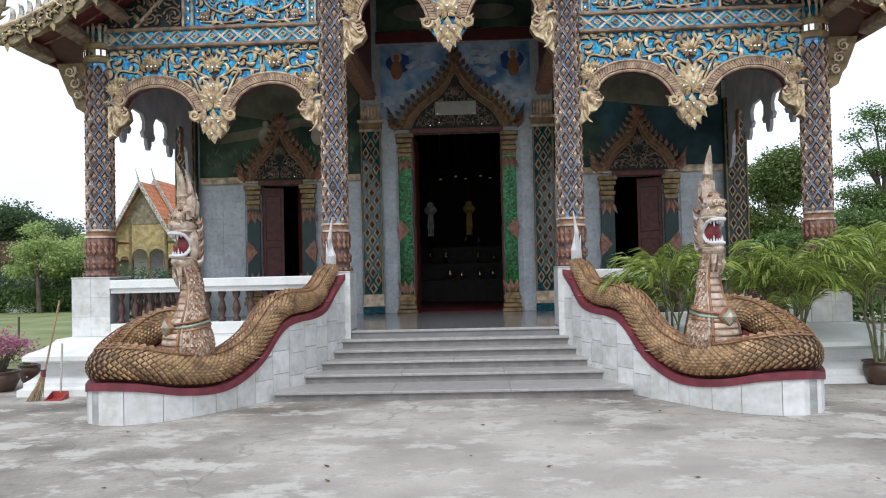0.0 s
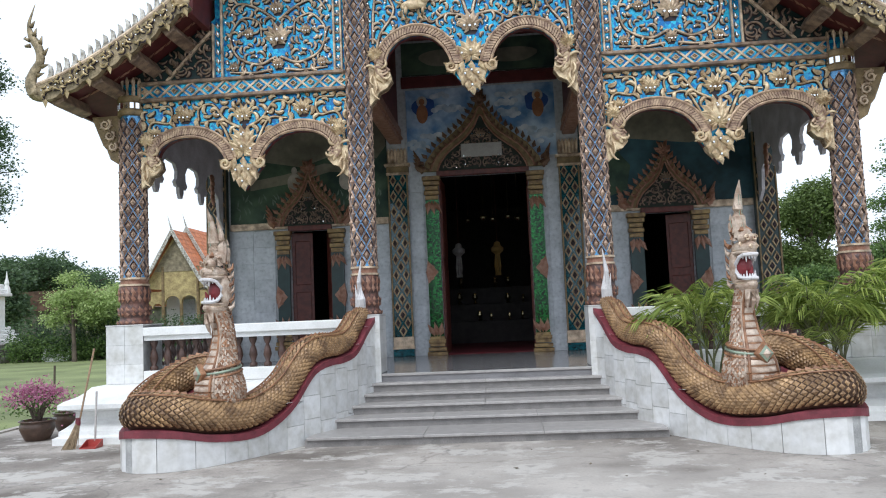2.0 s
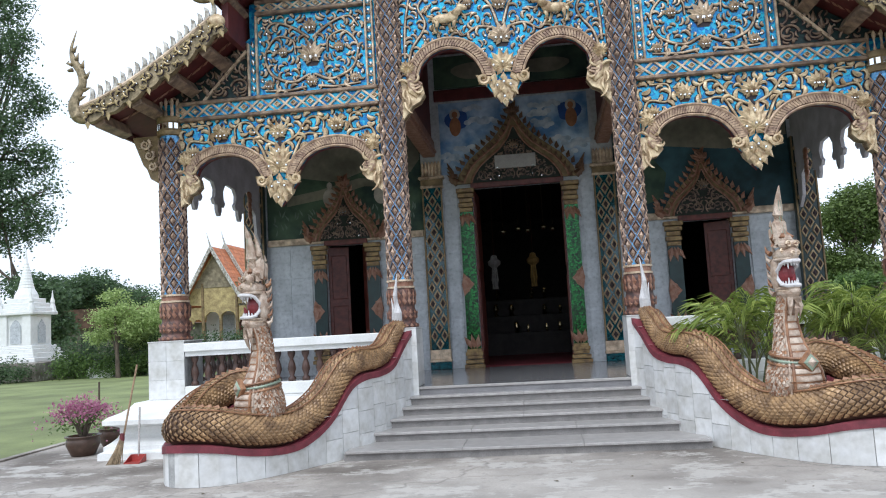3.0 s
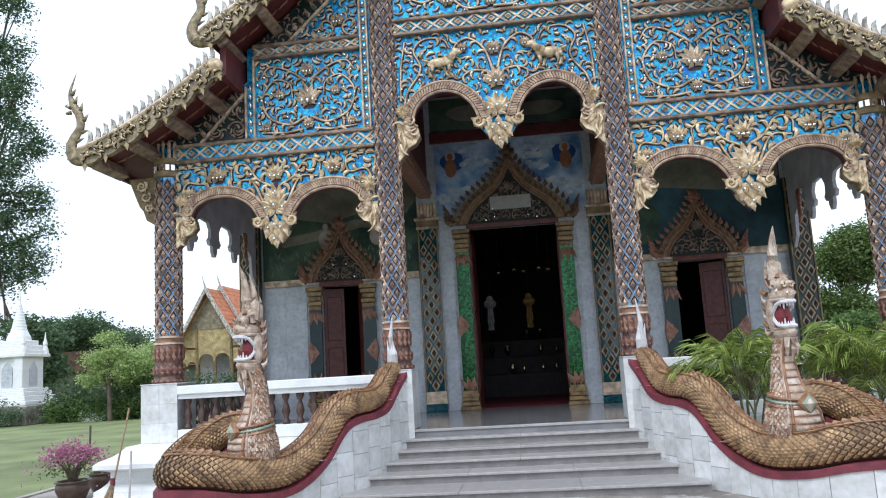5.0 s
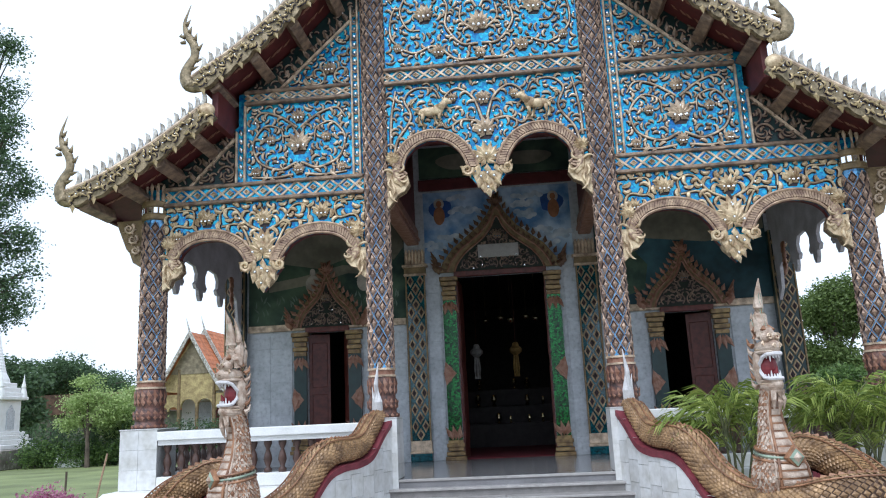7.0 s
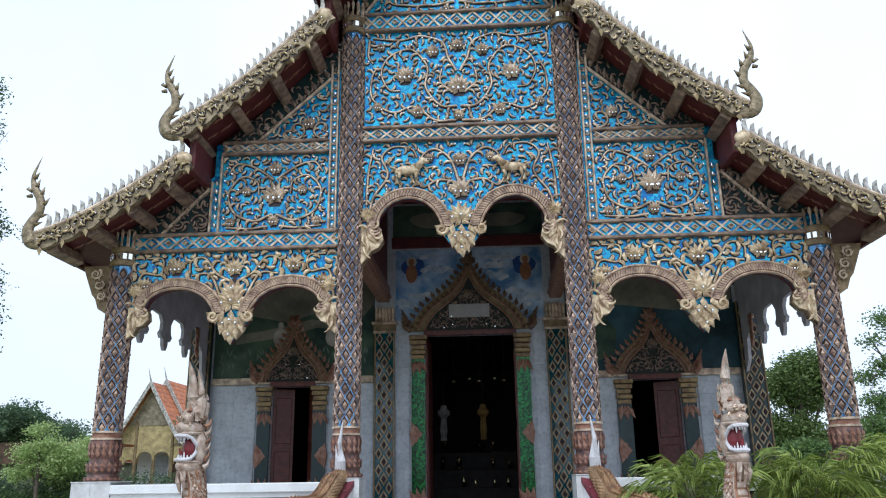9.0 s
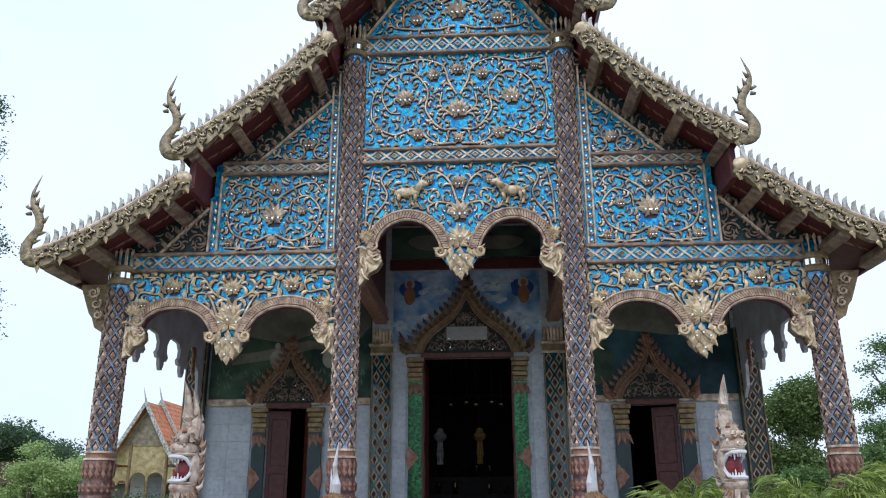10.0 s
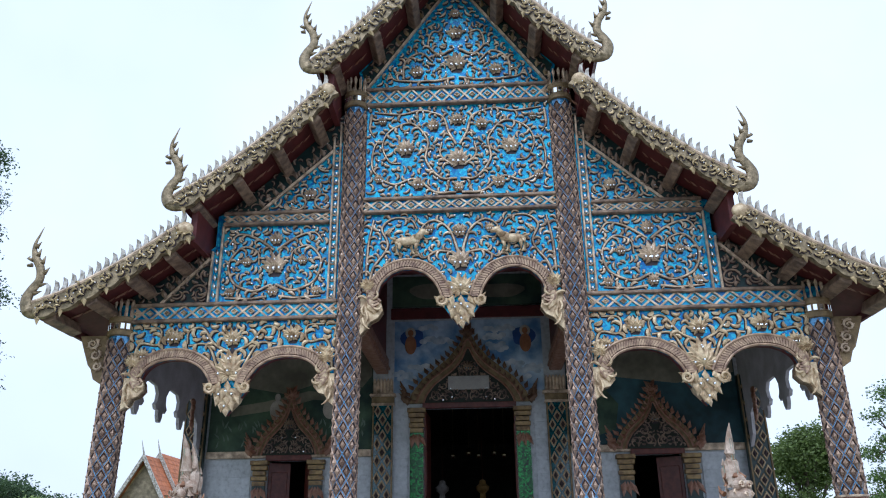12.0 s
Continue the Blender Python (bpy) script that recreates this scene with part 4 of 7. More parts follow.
def roof_tier(s, path, purlins):
    tier = thing("roof_tier", "one slope of the stepped temple roof with gilded bargeboard", "roof", "roof slopes", at=(s * path[0][0], YE, path[0][1]))
    P = spline(path, 60)
    D = np.gradient(P, axis=0)
    D /= np.linalg.norm(D, axis=1)[:, None]
    N = np.stack([-D[:, 1], D[:, 0]], 1)
    N *= np.sign(N[:, 1])[:, None]          # away from the roof, upwards
    S = np.concatenate([[0], np.cumsum(np.linalg.norm(np.diff(P, axis=0), axis=1))])
    bm = B()
    lower = [P[j] - (0.25 + 0.05 * abs(math.sin(S[j] * 9.5))) * N[j] for j in range(len(P))]
    strip(bm, [(s * a, b) for a, b in P], [(s * a, b) for a, b in lower], YE - 0.05, YE + 0.05)
    barge = part("bargeboard", bm, BARGE, tier, "gilded bargeboard set with mirror chips")
    orn, st = B(), B()
    for i in range(int(S[-1] / 0.115)):
        t = (i + 0.5) * 0.115
        x, z = np.interp(t, S, P[:, 0]), np.interp(t, S, P[:, 1])
        j = int(np.argmin(abs(S - t)))
        n, d = N[j], D[j]
        for off, R in ((0.08, 0.045), (0.19, 0.05)):
            cx, cz = x - off * n[0], z - off * n[1]
            for q in range(2):
                curl_leaf(orn, curl_line(s * cx + random.uniform(-0.03, 0.03), cz + random.uniform(-0.03, 0.03), random.uniform(0, 6.28), 2.4 * R, random.choice((-2, 2))), 0.018, YE - 0.05)
        if i % 3 == 0:
            leaf(orn, s * (x - 0.24 * n[0]), z - 0.24 * n[1], math.atan2(-n[1] - 0.5 * d[1], s * (-n[0] - 0.5 * d[0])), 0.16, 0.045, YE - 0.04, 0.03)
        stud(st, s * (x - 0.13 * n[0]), z - 0.13 * n[1], 0.014, YE - 0.085)
    tagged(part("bargeboard_carving", orn, [GOLDM, OUTLINE], barge), kind="stuff")
    tagged(part("mirror_inlay", st, MIRROR, barge), kind="stuff")
    part("edge_roll", tube(B(), [(s * a, YE - 0.03, b) for a, b in P[::3]], 0.035, 8), GOLD, barge)
    # deck and soffit
    for nm, m, o0, o1 in (("roof_deck", BROWNTILE, 0.03, 0.11), ("soffit", MAROON, 0.112, 0.15)):
        bm = B()
        strip(bm, [(s * a, b) for a, b in (P - o0 * N)[::4]], [(s * a, b) for a, b in (P - o1 * N)[::4]], YE + 0.05, 27.5)
        part(nm, bm, m, tier, "dark red soffit boards" if nm == "soffit" else "brown tiled roof")
    for i in range(int(S[-1] / 0.135)):
        t = 0.16 + i * 0.135
        if t > S[-1] - 0.03:
            break
        x, z = np.interp(t, S, P[:, 0]), np.interp(t, S, P[:, 1])
        piece("fin", FINME, tier, Matrix.Translation((s * x, YE, z - 0.01)) @ Matrix.Diagonal((-s * 1.2, 1, 1.25, 1)) @ Matrix.Rotation(0.15, 4, "Y"))
    for i in range(purlins):
        t = S[-1] * (i + 0.25) / purlins
        j = int(np.argmin(abs(S - t)))
        x, z = P[j] - 0.26 * N[j]
        ang = math.atan2(D[j][1], D[j][0] * s)
        bm = box(B(), -0.09, 0.09, YE + 0.06, YF - 0.03, -0.09, 0.09, 0.012)
        bm.transform(Matrix.Translation((s * x, 0, z)) @ Matrix.Rotation(-ang, 4, "Y"))
        part("purlin", bm, BROWNGOLD, tier, "gilded purlin end")
    mo = B()
    for i in range(purlins):
        for q in range(4):
            t = S[-1] * (i + 0.25 + 0.2 + 0.17 * q) / purlins
            if t > S[-1]:
                continue
            j = int(np.argmin(abs(S - t)))
            x, z = P[j] - 0.156 * N[j]
            for yy in (YE + 0.3, YE + 0.62):
                g = B()
                leaf(g, -0.1, 0, 0.2, 0.2, 0.03, 0, 0.006)
                g.transform(Matrix.Translation((s * x, yy, z)) @ Matrix.Rotation(-math.atan2(D[j][1], D[j][0] * s), 4, "Y") @ Matrix.Rotation(math.pi / 2, 4, "X"))
                me = bpy.data.meshes.new("tmp")
                g.to_mesh(me)
                g.free()
                mo.from_mesh(me)
                bpy.data.meshes.remove(me)
    tagged(part("soffit_ornament", mo, COPPER, tier, "small gilded motifs"), kind="stuff")
    # serpent finial at the lower end
    x, z = path[0]
    F = spline([(x - 0.3, z - 0.04), (x - 0.1, z - 0.14), (x + 0.06, z - 0.1), (x + 0.12, z + 0.06), (x + 0.06, z + 0.22), (x - 0.03, z + 0.38), (x - 0.0, z + 0.58), (x + 0.11, z + 0.76), (x + 0.15, z + 0.95), (x + 0.1, z + 1.12), (x + 0.05, z + 1.26)], 36)
    rad = list(np.interp(np.linspace(0, 1, 36), [0, 0.2, 0.45, 0.68, 0.83, 1], [0.12, 0.11, 0.075, 0.065, 0.03, 0.005]))
    bm = B()
    tube(bm, [(s * a, YE, b) for a, b in F], rad, 8, flat=0.5, up=Vector((0, 1, 0)))
    for i in range(13, 31, 3):
        d = F[i + 1] - F[i - 1]
        d /= np.linalg.norm(d)
        n = np.array((-abs(d[1]), d[0] * (1 if d[1] > 0 else -1)))
        p = F[i] + n * rad[i] * 0.7
        tip = F[i] + n * (rad[i] + 0.07) + d * 0.09
        tube(bm, [(s * p[0], YE, p[1]), (s * tip[0], YE, tip[1])], [0.04, 0.004], 5)
    for dx, dz, ex, ez in ((0.14, 0.7, 0.25, 0.77), (0.13, 0.62, 0.24, 0.6)):
        tube(bm, [(s * (x + dx), YE, z + dz), (s * (x + ex - 0.03), YE, z + (dz + ez) / 2), (s * (x + ex - 0.06), YE, z + ez)], [0.035, 0.022, 0.005], 6)
    tube(bm, [(s * (x - 0.02), YE, z - 0.1), (s * (x + 0.12), YE, z - 0.14), (s * (x + 0.17), YE, z - 0.08)], [0.09, 0.05, 0.008], 6)
    part("serpent_finial", bm, BARGE, tier, "curved gilded serpent finial", smooth=True)
    # scrolled upper end
    xu, zu = path[-1]
    if xu > 0.1:
        bm = B()
        ball(bm, (s * (xu - 0.02), YE - 0.02, zu - 0.12), (0.13, 0.09, 0.12))
        tube(bm, [(s * (xu - 0.05), YE, zu - 0.2), (s * (xu - 0.03), YE, zu - 0.36)], [0.07, 0.01], 6)
        part("scrolled_end", bm, PALEGOLD, barge, smooth=True)


GOLDM = mat("bargeboard_gilding", (0.39, 0.30, 0.16), 0.4, 0.3, vary=0.4, scale=10, bump=0.2, second=(0.28, 0.21, 0.10))
random.seed(11)
for s in (-1, 1):
    for path, n in TIERS:
        if s > 0 and n == 4 and 4 < path[0][0] < 5:
            path = [(x - 0.09, z) for x, z in path]      # this slope reaches a little less far
        roof_tier(s, path, n)
    whole("eaves_board", box(B(), s * 6.29, s * 6.35, YE + 0.07, 27.4, 4.98, 5.09), MAROON, "dark red board along the lowest eaves", "roof board", kind="structure")
    # upright boards that close the steps between the slopes
    for x, z0, z1 in ((4.12, 6.2, 6.95), (2.05, 8.6, 9.45)):
        whole("roof_riser", box(B(), s * x, s * (x + 0.1), YE + 0.15, 27, z0, z1), MAROON, "dark red board closing the step between roof slopes", "roof board", kind="structure")

# ---------------------------------------------------------------- hall wall: tiles, pilasters, murals
def tile_mesh(w, h, d, m):
    bm = box(B(), -w / 2, w / 2, -d, 0, -h / 2, h / 2, 0.002)
    me = bpy.data.meshes.new("tile")
    bm.to_mesh(me)
    bm.free()
    me.materials.append(m)
    return me


def tiled(parent, x0, x1, z0, z1, y, w, h, m, name="tile"):
    """Tiles on a wall that faces -y, each with its own edges."""
    nx, nz = max(1, round((x1 - x0) / w)), max(1, round((z1 - z0) / h))
    me = tile_mesh((x1 - x0) / nx - 0.0025, (z1 - z0) / nz - 0.0025, 0.018, m)
    for i in range(nx):
        for j in range(nz):
            piece(name, me, parent, Matrix.Translation((x0 + (i + 0.5) * (x1 - x0) / nx, y, z0 + (j + 0.5) * (z1 - z0) / nz)))


for a, b in ((-5.33, -4.4), (-2.9, -1.98), (-1.53, -1.25), (1.3, 1.55), (1.98, 2.87), (4.5, 5.4)):
    tiled(wall_back, a, b, H, 3.44 if abs(a + b) > 3 else 4.42, YD, 0.46, 0.34, GREYMARBLE)

FLOWER = lozenge_mesh("flower_lozenge", 0.19, 0.27, 0.03, [mat("dull_gilding", (0.40, 0.30, 0.18), 0.45, 0.15, vary=0.4, scale=8, bump=0.25, second=(0.22, 0.15, 0.08)), OUTLINE])


def pilaster(x0, x1, z0, z1, y, m, cap=True):
    p = thing("pilaster", "square pilaster of dark mosaic with gilded lozenge flowers", "pilaster", "wall pilasters", at=((x0 + x1) / 2, y, z0))
    w = x1 - x0
    part("shaft", box(B(), x0, x1, y - 0.1, y + 0.05, z0 + 0.15, z1), m, p)
    part("plinth", box(B(), x0 - 0.01, x1 + 0.01, y - 0.13, y + 0.05, z0, z0 + 0.15, 0.01), TEAL, p)
    part("base", box(box(B(), x0 - 0.02, x1 + 0.02, y - 0.13, y + 0.05, z0 + 0.15, z0 + 0.2, 0.01), x0 - 0.005, x1 + 0.005, y - 0.115, y + 0.05, z0 + 0.2, z0 + 0.4, 0.01), GOLD, p)
    for e in (x0 + 0.012, x1 - 0.012):
        part("edge_moulding", box(B(), e - 0.016, e + 0.016, y - 0.125, y - 0.09, z0 + 0.4, z1, 0.005), DARKGOLD, p)
    k = 0
    z = z0 + 0.52
    while z < z1 - 0.1:
        for dx in ((-0.5, 0.5) if k % 2 else (0,)):
            piece("flower", FLOWER, p, Matrix.Translation(((x0 + x1) / 2 + dx * w * 0.5, y - 0.1, z)) @ Matrix.Diagonal(((w / 0.42) * (0.92 if dx == 0 else 0.8), 1, 1, 1)))
        z += 0.163
        k += 1
    if cap:
        part("capital", box(box(B(), x0 - 0.03, x1 + 0.03, y - 0.15, y + 0.05, z1, z1 + 0.05, 0.01), x0 - 0.06, x1 + 0.06, y - 0.19, y + 0.05, z1 + 0.18, z1 + 0.24, 0.015), GOLD, p)
        part("frieze", box(B(), x0 - 0.02, x1 + 0.02, y - 0.13, y + 0.05, z1 + 0.05, z1 + 0.18), DARKGOLD, p)
        for i in range(6):
            x = x0 + (i + 0.5) * w / 6
            part("finger_petal", tube(B(), [(x, y - 0.1, z1 + 0.24), (x, y - 0.11, z1 + 0.5), (x, y - 0.13, z1 + 0.55)], [0.036, 0.034, 0.012], 6), GOLD, p)


for s in (-1, 1):
    a, b = sorted((s * 1.55, s * 1.96))
    pilaster(a, b, H, 4.45, YD, TEAL)
    a, b = sorted((s * 5.36, s * 5.78))
    pilaster(a, b, H, 4.9, YD - 0.12, DARKTEAL, False)

SKYPAINT = mat("painted_clouds", (0.42, 0.52, 0.62), 0.7, vary=0.3, scale=2.2, fine=7, bump=0.0, second=(0.09, 0.21, 0.42))
FOREST = mat("painted_forest", (0.06, 0.10, 0.06), 0.7, vary=0.5, scale=2.0, fine=12, bump=0.0, second=(0.012, 0.035, 0.03))
LAKE = mat("painted_lake", (0.035, 0.09, 0.11), 0.7, vary=0.5, scale=1.5, fine=9, bump=0.0, second=(0.01, 0.035, 0.045))
HILL = mat("painted_hills", (0.20, 0.19, 0.14), 0.7, vary=0.4, scale=2.0, fine=9, bump=0.0)
PALE = mat("painted_pale_shape", (0.42, 0.38, 0.33), 0.7, bump=0.0)
DEEPBLUE = mat("painted_deep_blue", (0.02, 0.07, 0.25), 0.7, bump=0.0)
OCHRE = mat("painted_ochre", (0.30, 0.13, 0.06), 0.7, bump=0.0)


def disc(bm, x, z, rx, rz, y, n=20, mi=0, d=0.006, wob=0.0):
    slab(bm, [(x + rx * (1 + wob * math.sin(3 * a + x)) * math.cos(a), z + rz * (1 + wob * math.cos(2 * a)) * math.sin(a)) for a in np.linspace(0, 2 * math.pi, n, endpoint=False)], y - d, y, mi)
    return bm


def mural(name, x0, x1, z0, z1, m, label):
    mu = thing(name, label, "mural", "painted murals", at=((x0 + x1) / 2, YD, z0))
    part("painted_panel", box(B(), x0, x1, YD - 0.012, YD - 0.002, z0, z1), m, mu)
    return mu


mu = mural("mural", -1.54, 1.54, 4.72, 6.24, SKYPAINT, "wall painting of pale clouds in a blue sky")
for s in (-1, 1):
    part("blue_patch", disc(B(), s * 1.16, 5.86, 0.24, 0.22, YD - 0.013, wob=0.12), DEEPBLUE, mu)
    part("figure_shape", disc(disc(B(), s * 1.2, 5.72, 0.12, 0.2, YD - 0.021), s * 1.2, 5.98, 0.06, 0.07, YD - 0.021), OCHRE, mu, "plain ochre painted shape")
    part("halo", disc(B(), s * 1.2, 5.98, 0.11, 0.12, YD - 0.0195, d=0.002), PALE, mu)
CLOUD = mat("painted_white_cloud", (0.50, 0.54, 0.58), 0.7, vary=0.3, scale=5, fine=12, bump=0.0, second=(0.26, 0.34, 0.45))
random.seed(17)
for i in range(15):
    for sx in (-1, 1):
        x, z = sx * random.uniform(0.45, 1.4), random.uniform(4.85, 6.1)
        if abs(x) > 0.85 and z > 5.5:
            continue
        k, g = 0.004 + 0.0006 * i, B()
        for q in range(4):
            disc(g, x + 0.09 * q - 0.13, z + 0.03 * math.sin(2.1 * q + i), 0.08, 0.055, YD - 0.012 - k - 0.0001 * q, 14, d=0.002)
        part("cloud_curl", g, CLOUD, mu, "white painted cloud")
mu = mural("mural", -1.6, 1.6, 6.55, 7.25, FOREST, "dark wall painting above the beam")
part("painted_patch", disc(B(), -0.7, 6.9, 0.5, 0.2, YD - 0.013, wob=0.1), HILL, mu)
part("painted_patch", disc(B(), 0.75, 6.88, 0.45, 0.18, YD - 0.013, wob=0.15), HILL, mu)
part("frame_beam", box(B(), -1.62, 1.62, YD - 0.06, YD - 0.002, 6.28, 6.52, 0.01), MAROON, mu, "dark red painted beam")
mu = mural("mural", -5.34, -1.98, 3.6, 5.7, FOREST, "dark green forest wall painting with pale seated shapes")
part("hill", slab(B(), [(-5.3, 4.7), (-4.6, 4.9), (-3.8, 4.75), (-3.0, 5.0), (-2.2, 4.85), (-2.0, 5.1), (-2.0, 5.69), (-5.3, 5.69)], YD - 0.02, YD - 0.013), HILL, mu)
part("path", slab(B(), [(-4.9, 4.3), (-4.0, 4.42), (-3.2, 4.62), (-2.4, 4.55), (-2.4, 4.7), (-3.3, 4.8), (-4.2, 4.6), (-4.9, 4.5)], YD - 0.023, YD - 0.016), HILL, mu)
for x in (-3.95, -2.85):
    part("figure_shape", disc(disc(B(), x, 4.42, 0.15, 0.2, YD - 0.026), x, 4.68, 0.06, 0.08, YD - 0.026), PALE, mu, "plain pale painted shape")
random.seed(5)
g = B()
for i in range(60):
    leaf(g, random.uniform(-5.2, -2.1), random.uniform(3.65, 4.1), random.uniform(0.8, 2.3), 0.16, 0.02, YD - 0.013, 0.004)
tagged(part("painted_grass", g, mat("painted_reeds", (0.14, 0.19, 0.15), 0.7, bump=0.0), mu), kind="stuff")
mu = mural("mural", 1.98, 5.38, 3.6, 5.7, LAKE, "dark teal lakeside wall painting")
part("far_shore", slab(B(), [(2.0, 4.75), (3.0, 4.95), (4.2, 4.8), (5.36, 5.0), (5.36, 5.69), (2.0, 5.69)], YD - 0.02, YD - 0.013), HILL, mu)
part("bank", slab(B(), [(2.0, 3.62), (2.9, 3.9), (3.0, 4.4), (2.6, 4.9), (2.0, 5.1)], YD - 0.024, YD - 0.017), FOREST, mu)
whole("dado_rail", box(box(B(), -5.34, -1.98, YD - 0.07, YD - 0.02, 3.46, 3.6, 0.01), 1.98, 5.38, YD - 0.07, YD - 0.02, 3.46, 3.6, 0.01), GOLD, "dull gold rail between tiles and mural", "rail", kind="structure")

# ---------------------------------------------------------------- door and window surrounds
def flames(bm, pts, n, L, y):
    P = spline(pts, n)
    for i, p in enumerate(P):
        d = P[min(i + 1, n - 1)] - P[max(i - 1, 0)]
        a = math.atan2(d[1], d[0])
        side = 1 if d[0] > 0 else -1
        leaf(bm, p[0], p[1], a + side * 1.15, L, L * 0.3, y, 0.03)


def surround(name, label, cx, hw, z0, z1, pw, peak, m):
    """Narrow mosaic posts, a lintel and a flaming pointed pediment round an opening."""
    t = thing(name, label, "door surround" if hw > 0.8 else "window surround", at=(cx, YD, z0))
    y = YD - 0.02
    for s in (-1, 1):
        a, b = sorted((cx + s * hw, cx + s * (hw + pw)))
        post = part("post", box(B(), a, b, y - 0.08, y, z0 + 0.35, z1 - 0.5), m, t, "glittering mosaic post")
        steps = B()
        for k, (zz, e) in enumerate(((0.0, 0.07), (0.09, 0.05), (0.18, 0.02), (0.25, 0.04), (0.31, 0.015))):
            box(steps, a - e, b + e, y - 0.1 - e, y, z0 + zz, z0 + zz + 0.075, 0.008)
        part("base_moulding", steps, YELLOWGOLD, post)
        steps = B()
        for k, (zz, e) in enumerate(((-0.5, 0.0), (-0.4, 0.02), (-0.3, 0.0), (-0.2, 0.03), (-0.1, 0.05))):
            box(steps, a - e, b + e, y - 0.1 - e, y, z1 + zz, z1 + zz + 0.085, 0.008)
        part("capital_moulding", steps, YELLOWGOLD, post)
        lf = B()
        c = (a + b) / 2
        for zz, up in ((z0 + 0.38, 1), (z1 - 0.52, -1)):
            for q in (-0.35, 0, 0.35):
                leaf(lf, c + q * pw * 0.5, zz, up * math.pi / 2 - q * up, 0.3, pw * 0.25, y - 0.085, 0.04)
        zm = (z0 + z1) / 2 - 0.15
        e = cx + s * (hw + pw)
        for q in (-1, 1):
            leaf(lf, e, zm + q * 0.2, -q * math.pi / 2 + (math.pi / 2 - 0.9) * (1 if s < 0 else -1) * q * 0.8, 0.3, 0.07, y - 0.085, 0.03)
        slab(lf, [(e, zm - 0.24), (e - s * pw * 0.8, zm), (e, zm + 0.24), (e + s * 0.04, zm)], y - 0.1, y - 0.01)
        part("leaf_ornament", lf, COPPER, post, "red and gold leaf ornament")
    w = hw + pw + 0.05
    part("lintel", box(B(), cx - hw - 0.02, cx + hw + 0.02, y - 0.09, y, z1 - 0.02, z1 + 0.09, 0.01), REDWOOD, t, "red painted lintel")
    zb = z1 + 0.09
    hgt = peak - zb
    half = [(w, 0), (w * 0.93, 0.14 * hgt), (w * 0.76, 0.32 * hgt), (w * 0.53, 0.47 * hgt), (w * 0.33, 0.60 * hgt), (w * 0.15, 0.78 * hgt), (0.0, hgt)]
    out = [(cx - u, zb + v) for u, v in half] + [(cx + u, zb + v) for u, v in half[-2::-1]]
    ped = part("pediment", slab(B(), out, y - 0.07, y), DARKGOLD, t, "dark gilded pointed pediment")
    inn = [(cx + (x - cx) * 0.74, zb + (z - zb) * 0.74) for x, z in out]
    part("tympanum", slab(B(), inn, y - 0.082, y - 0.071), mat("sooty_green_ground", (0.018, 0.028, 0.02), 0.75, vary=0.4, scale=9, bump=0.2), ped, "carved tympanum on a dark ground")
    rim = B()
    for s in (0.74, 0.86):
        tube(rim, [(cx + (x - cx) * s, y - 0.09, zb + (z - zb) * s) for x, z in spline(out, 50)], 0.022, 5)
    fl = B()
    n = 15 if hw > 0.8 else 12
    for sgn in (-1, 1):
        flames(fl, [(cx + sgn * u, zb + v) for u, v in half], n, 0.17, y - 0.05)
        flames(fl, [(cx + sgn * u * 0.86, zb + v * 0.86) for u, v in half], n, 0.12, y - 0.09)
        e = cx + sgn * (w + 0.02)
        tube(fl, [(e - sgn * 0.06, y - 0.06, zb + 0.02), (e + sgn * 0.06, y - 0.06, zb + 0.12), (e + sgn * 0.05, y - 0.06, zb + 0.26), (e + sgn * 0.14, y - 0.06, zb + 0.46)], [0.09, 0.07, 0.05, 0.01], 6)
        for q in range(3):
            leaf(fl, e + sgn * 0.03, zb + 0.1 + 0.08 * q, math.pi / 2 - sgn * 0.7, 0.16, 0.04, y - 0.09)
    lotus(fl, cx, peak - 0.12, 0.2, y - 0.06)
    part("rim_moulding", rim, COPPER, ped)
    tagged(part("flame_leaves", fl, mat("dark_red_gilding", (0.17, 0.10, 0.06), 0.5, 0.15, vary=0.4, scale=9, bump=0.25, second=(0.09, 0.045, 0.03)) if hw > 0.8 else COPPER, ped, "row of carved flames"), kind="stuff")
    sc = [(cx + (x - cx) * 0.68, zb + 0.03 + (z - zb) * 0.66) for x, z in out]
    fill_vines(sc, cx, y - 0.082, ped, 12, m=BROWNGOLD, L=(0.07, 0.12), w=0.016, gap=0.022, stem=0.014, spirals=0.12, buds=((0, zb + 0.45 * hgt, 0.16),), tries=1200, lit=0.12 if hw > 0.8 else 0.04)
    return t


main_door = surround("door_surround", "tall doorway with green mosaic posts and flaming gilded pediment", 0.0, 0.93, H, 4.4, 0.27, 6.02, GREEN)
part("plaque", box(B(), -0.42, 0.42, YD - 0.15, YD - 0.1, 4.74, 5.02, 0.01), mat("grey_stone_plaque", (0.38, 0.36, 0.34), 0.6, vary=0.15), main_door, "blank grey stone plaque")
surround("window_surround", "small window with dark mosaic posts and flaming pediment", -3.64, 0.44, 0.95, 3.42, 0.26, 4.78, DARKTEAL)
surround("window_surround", "small window with dark mosaic posts and flaming pediment", 3.66, 0.5, 0.95, 3.42, 0.27, 4.74, DARKTEAL)


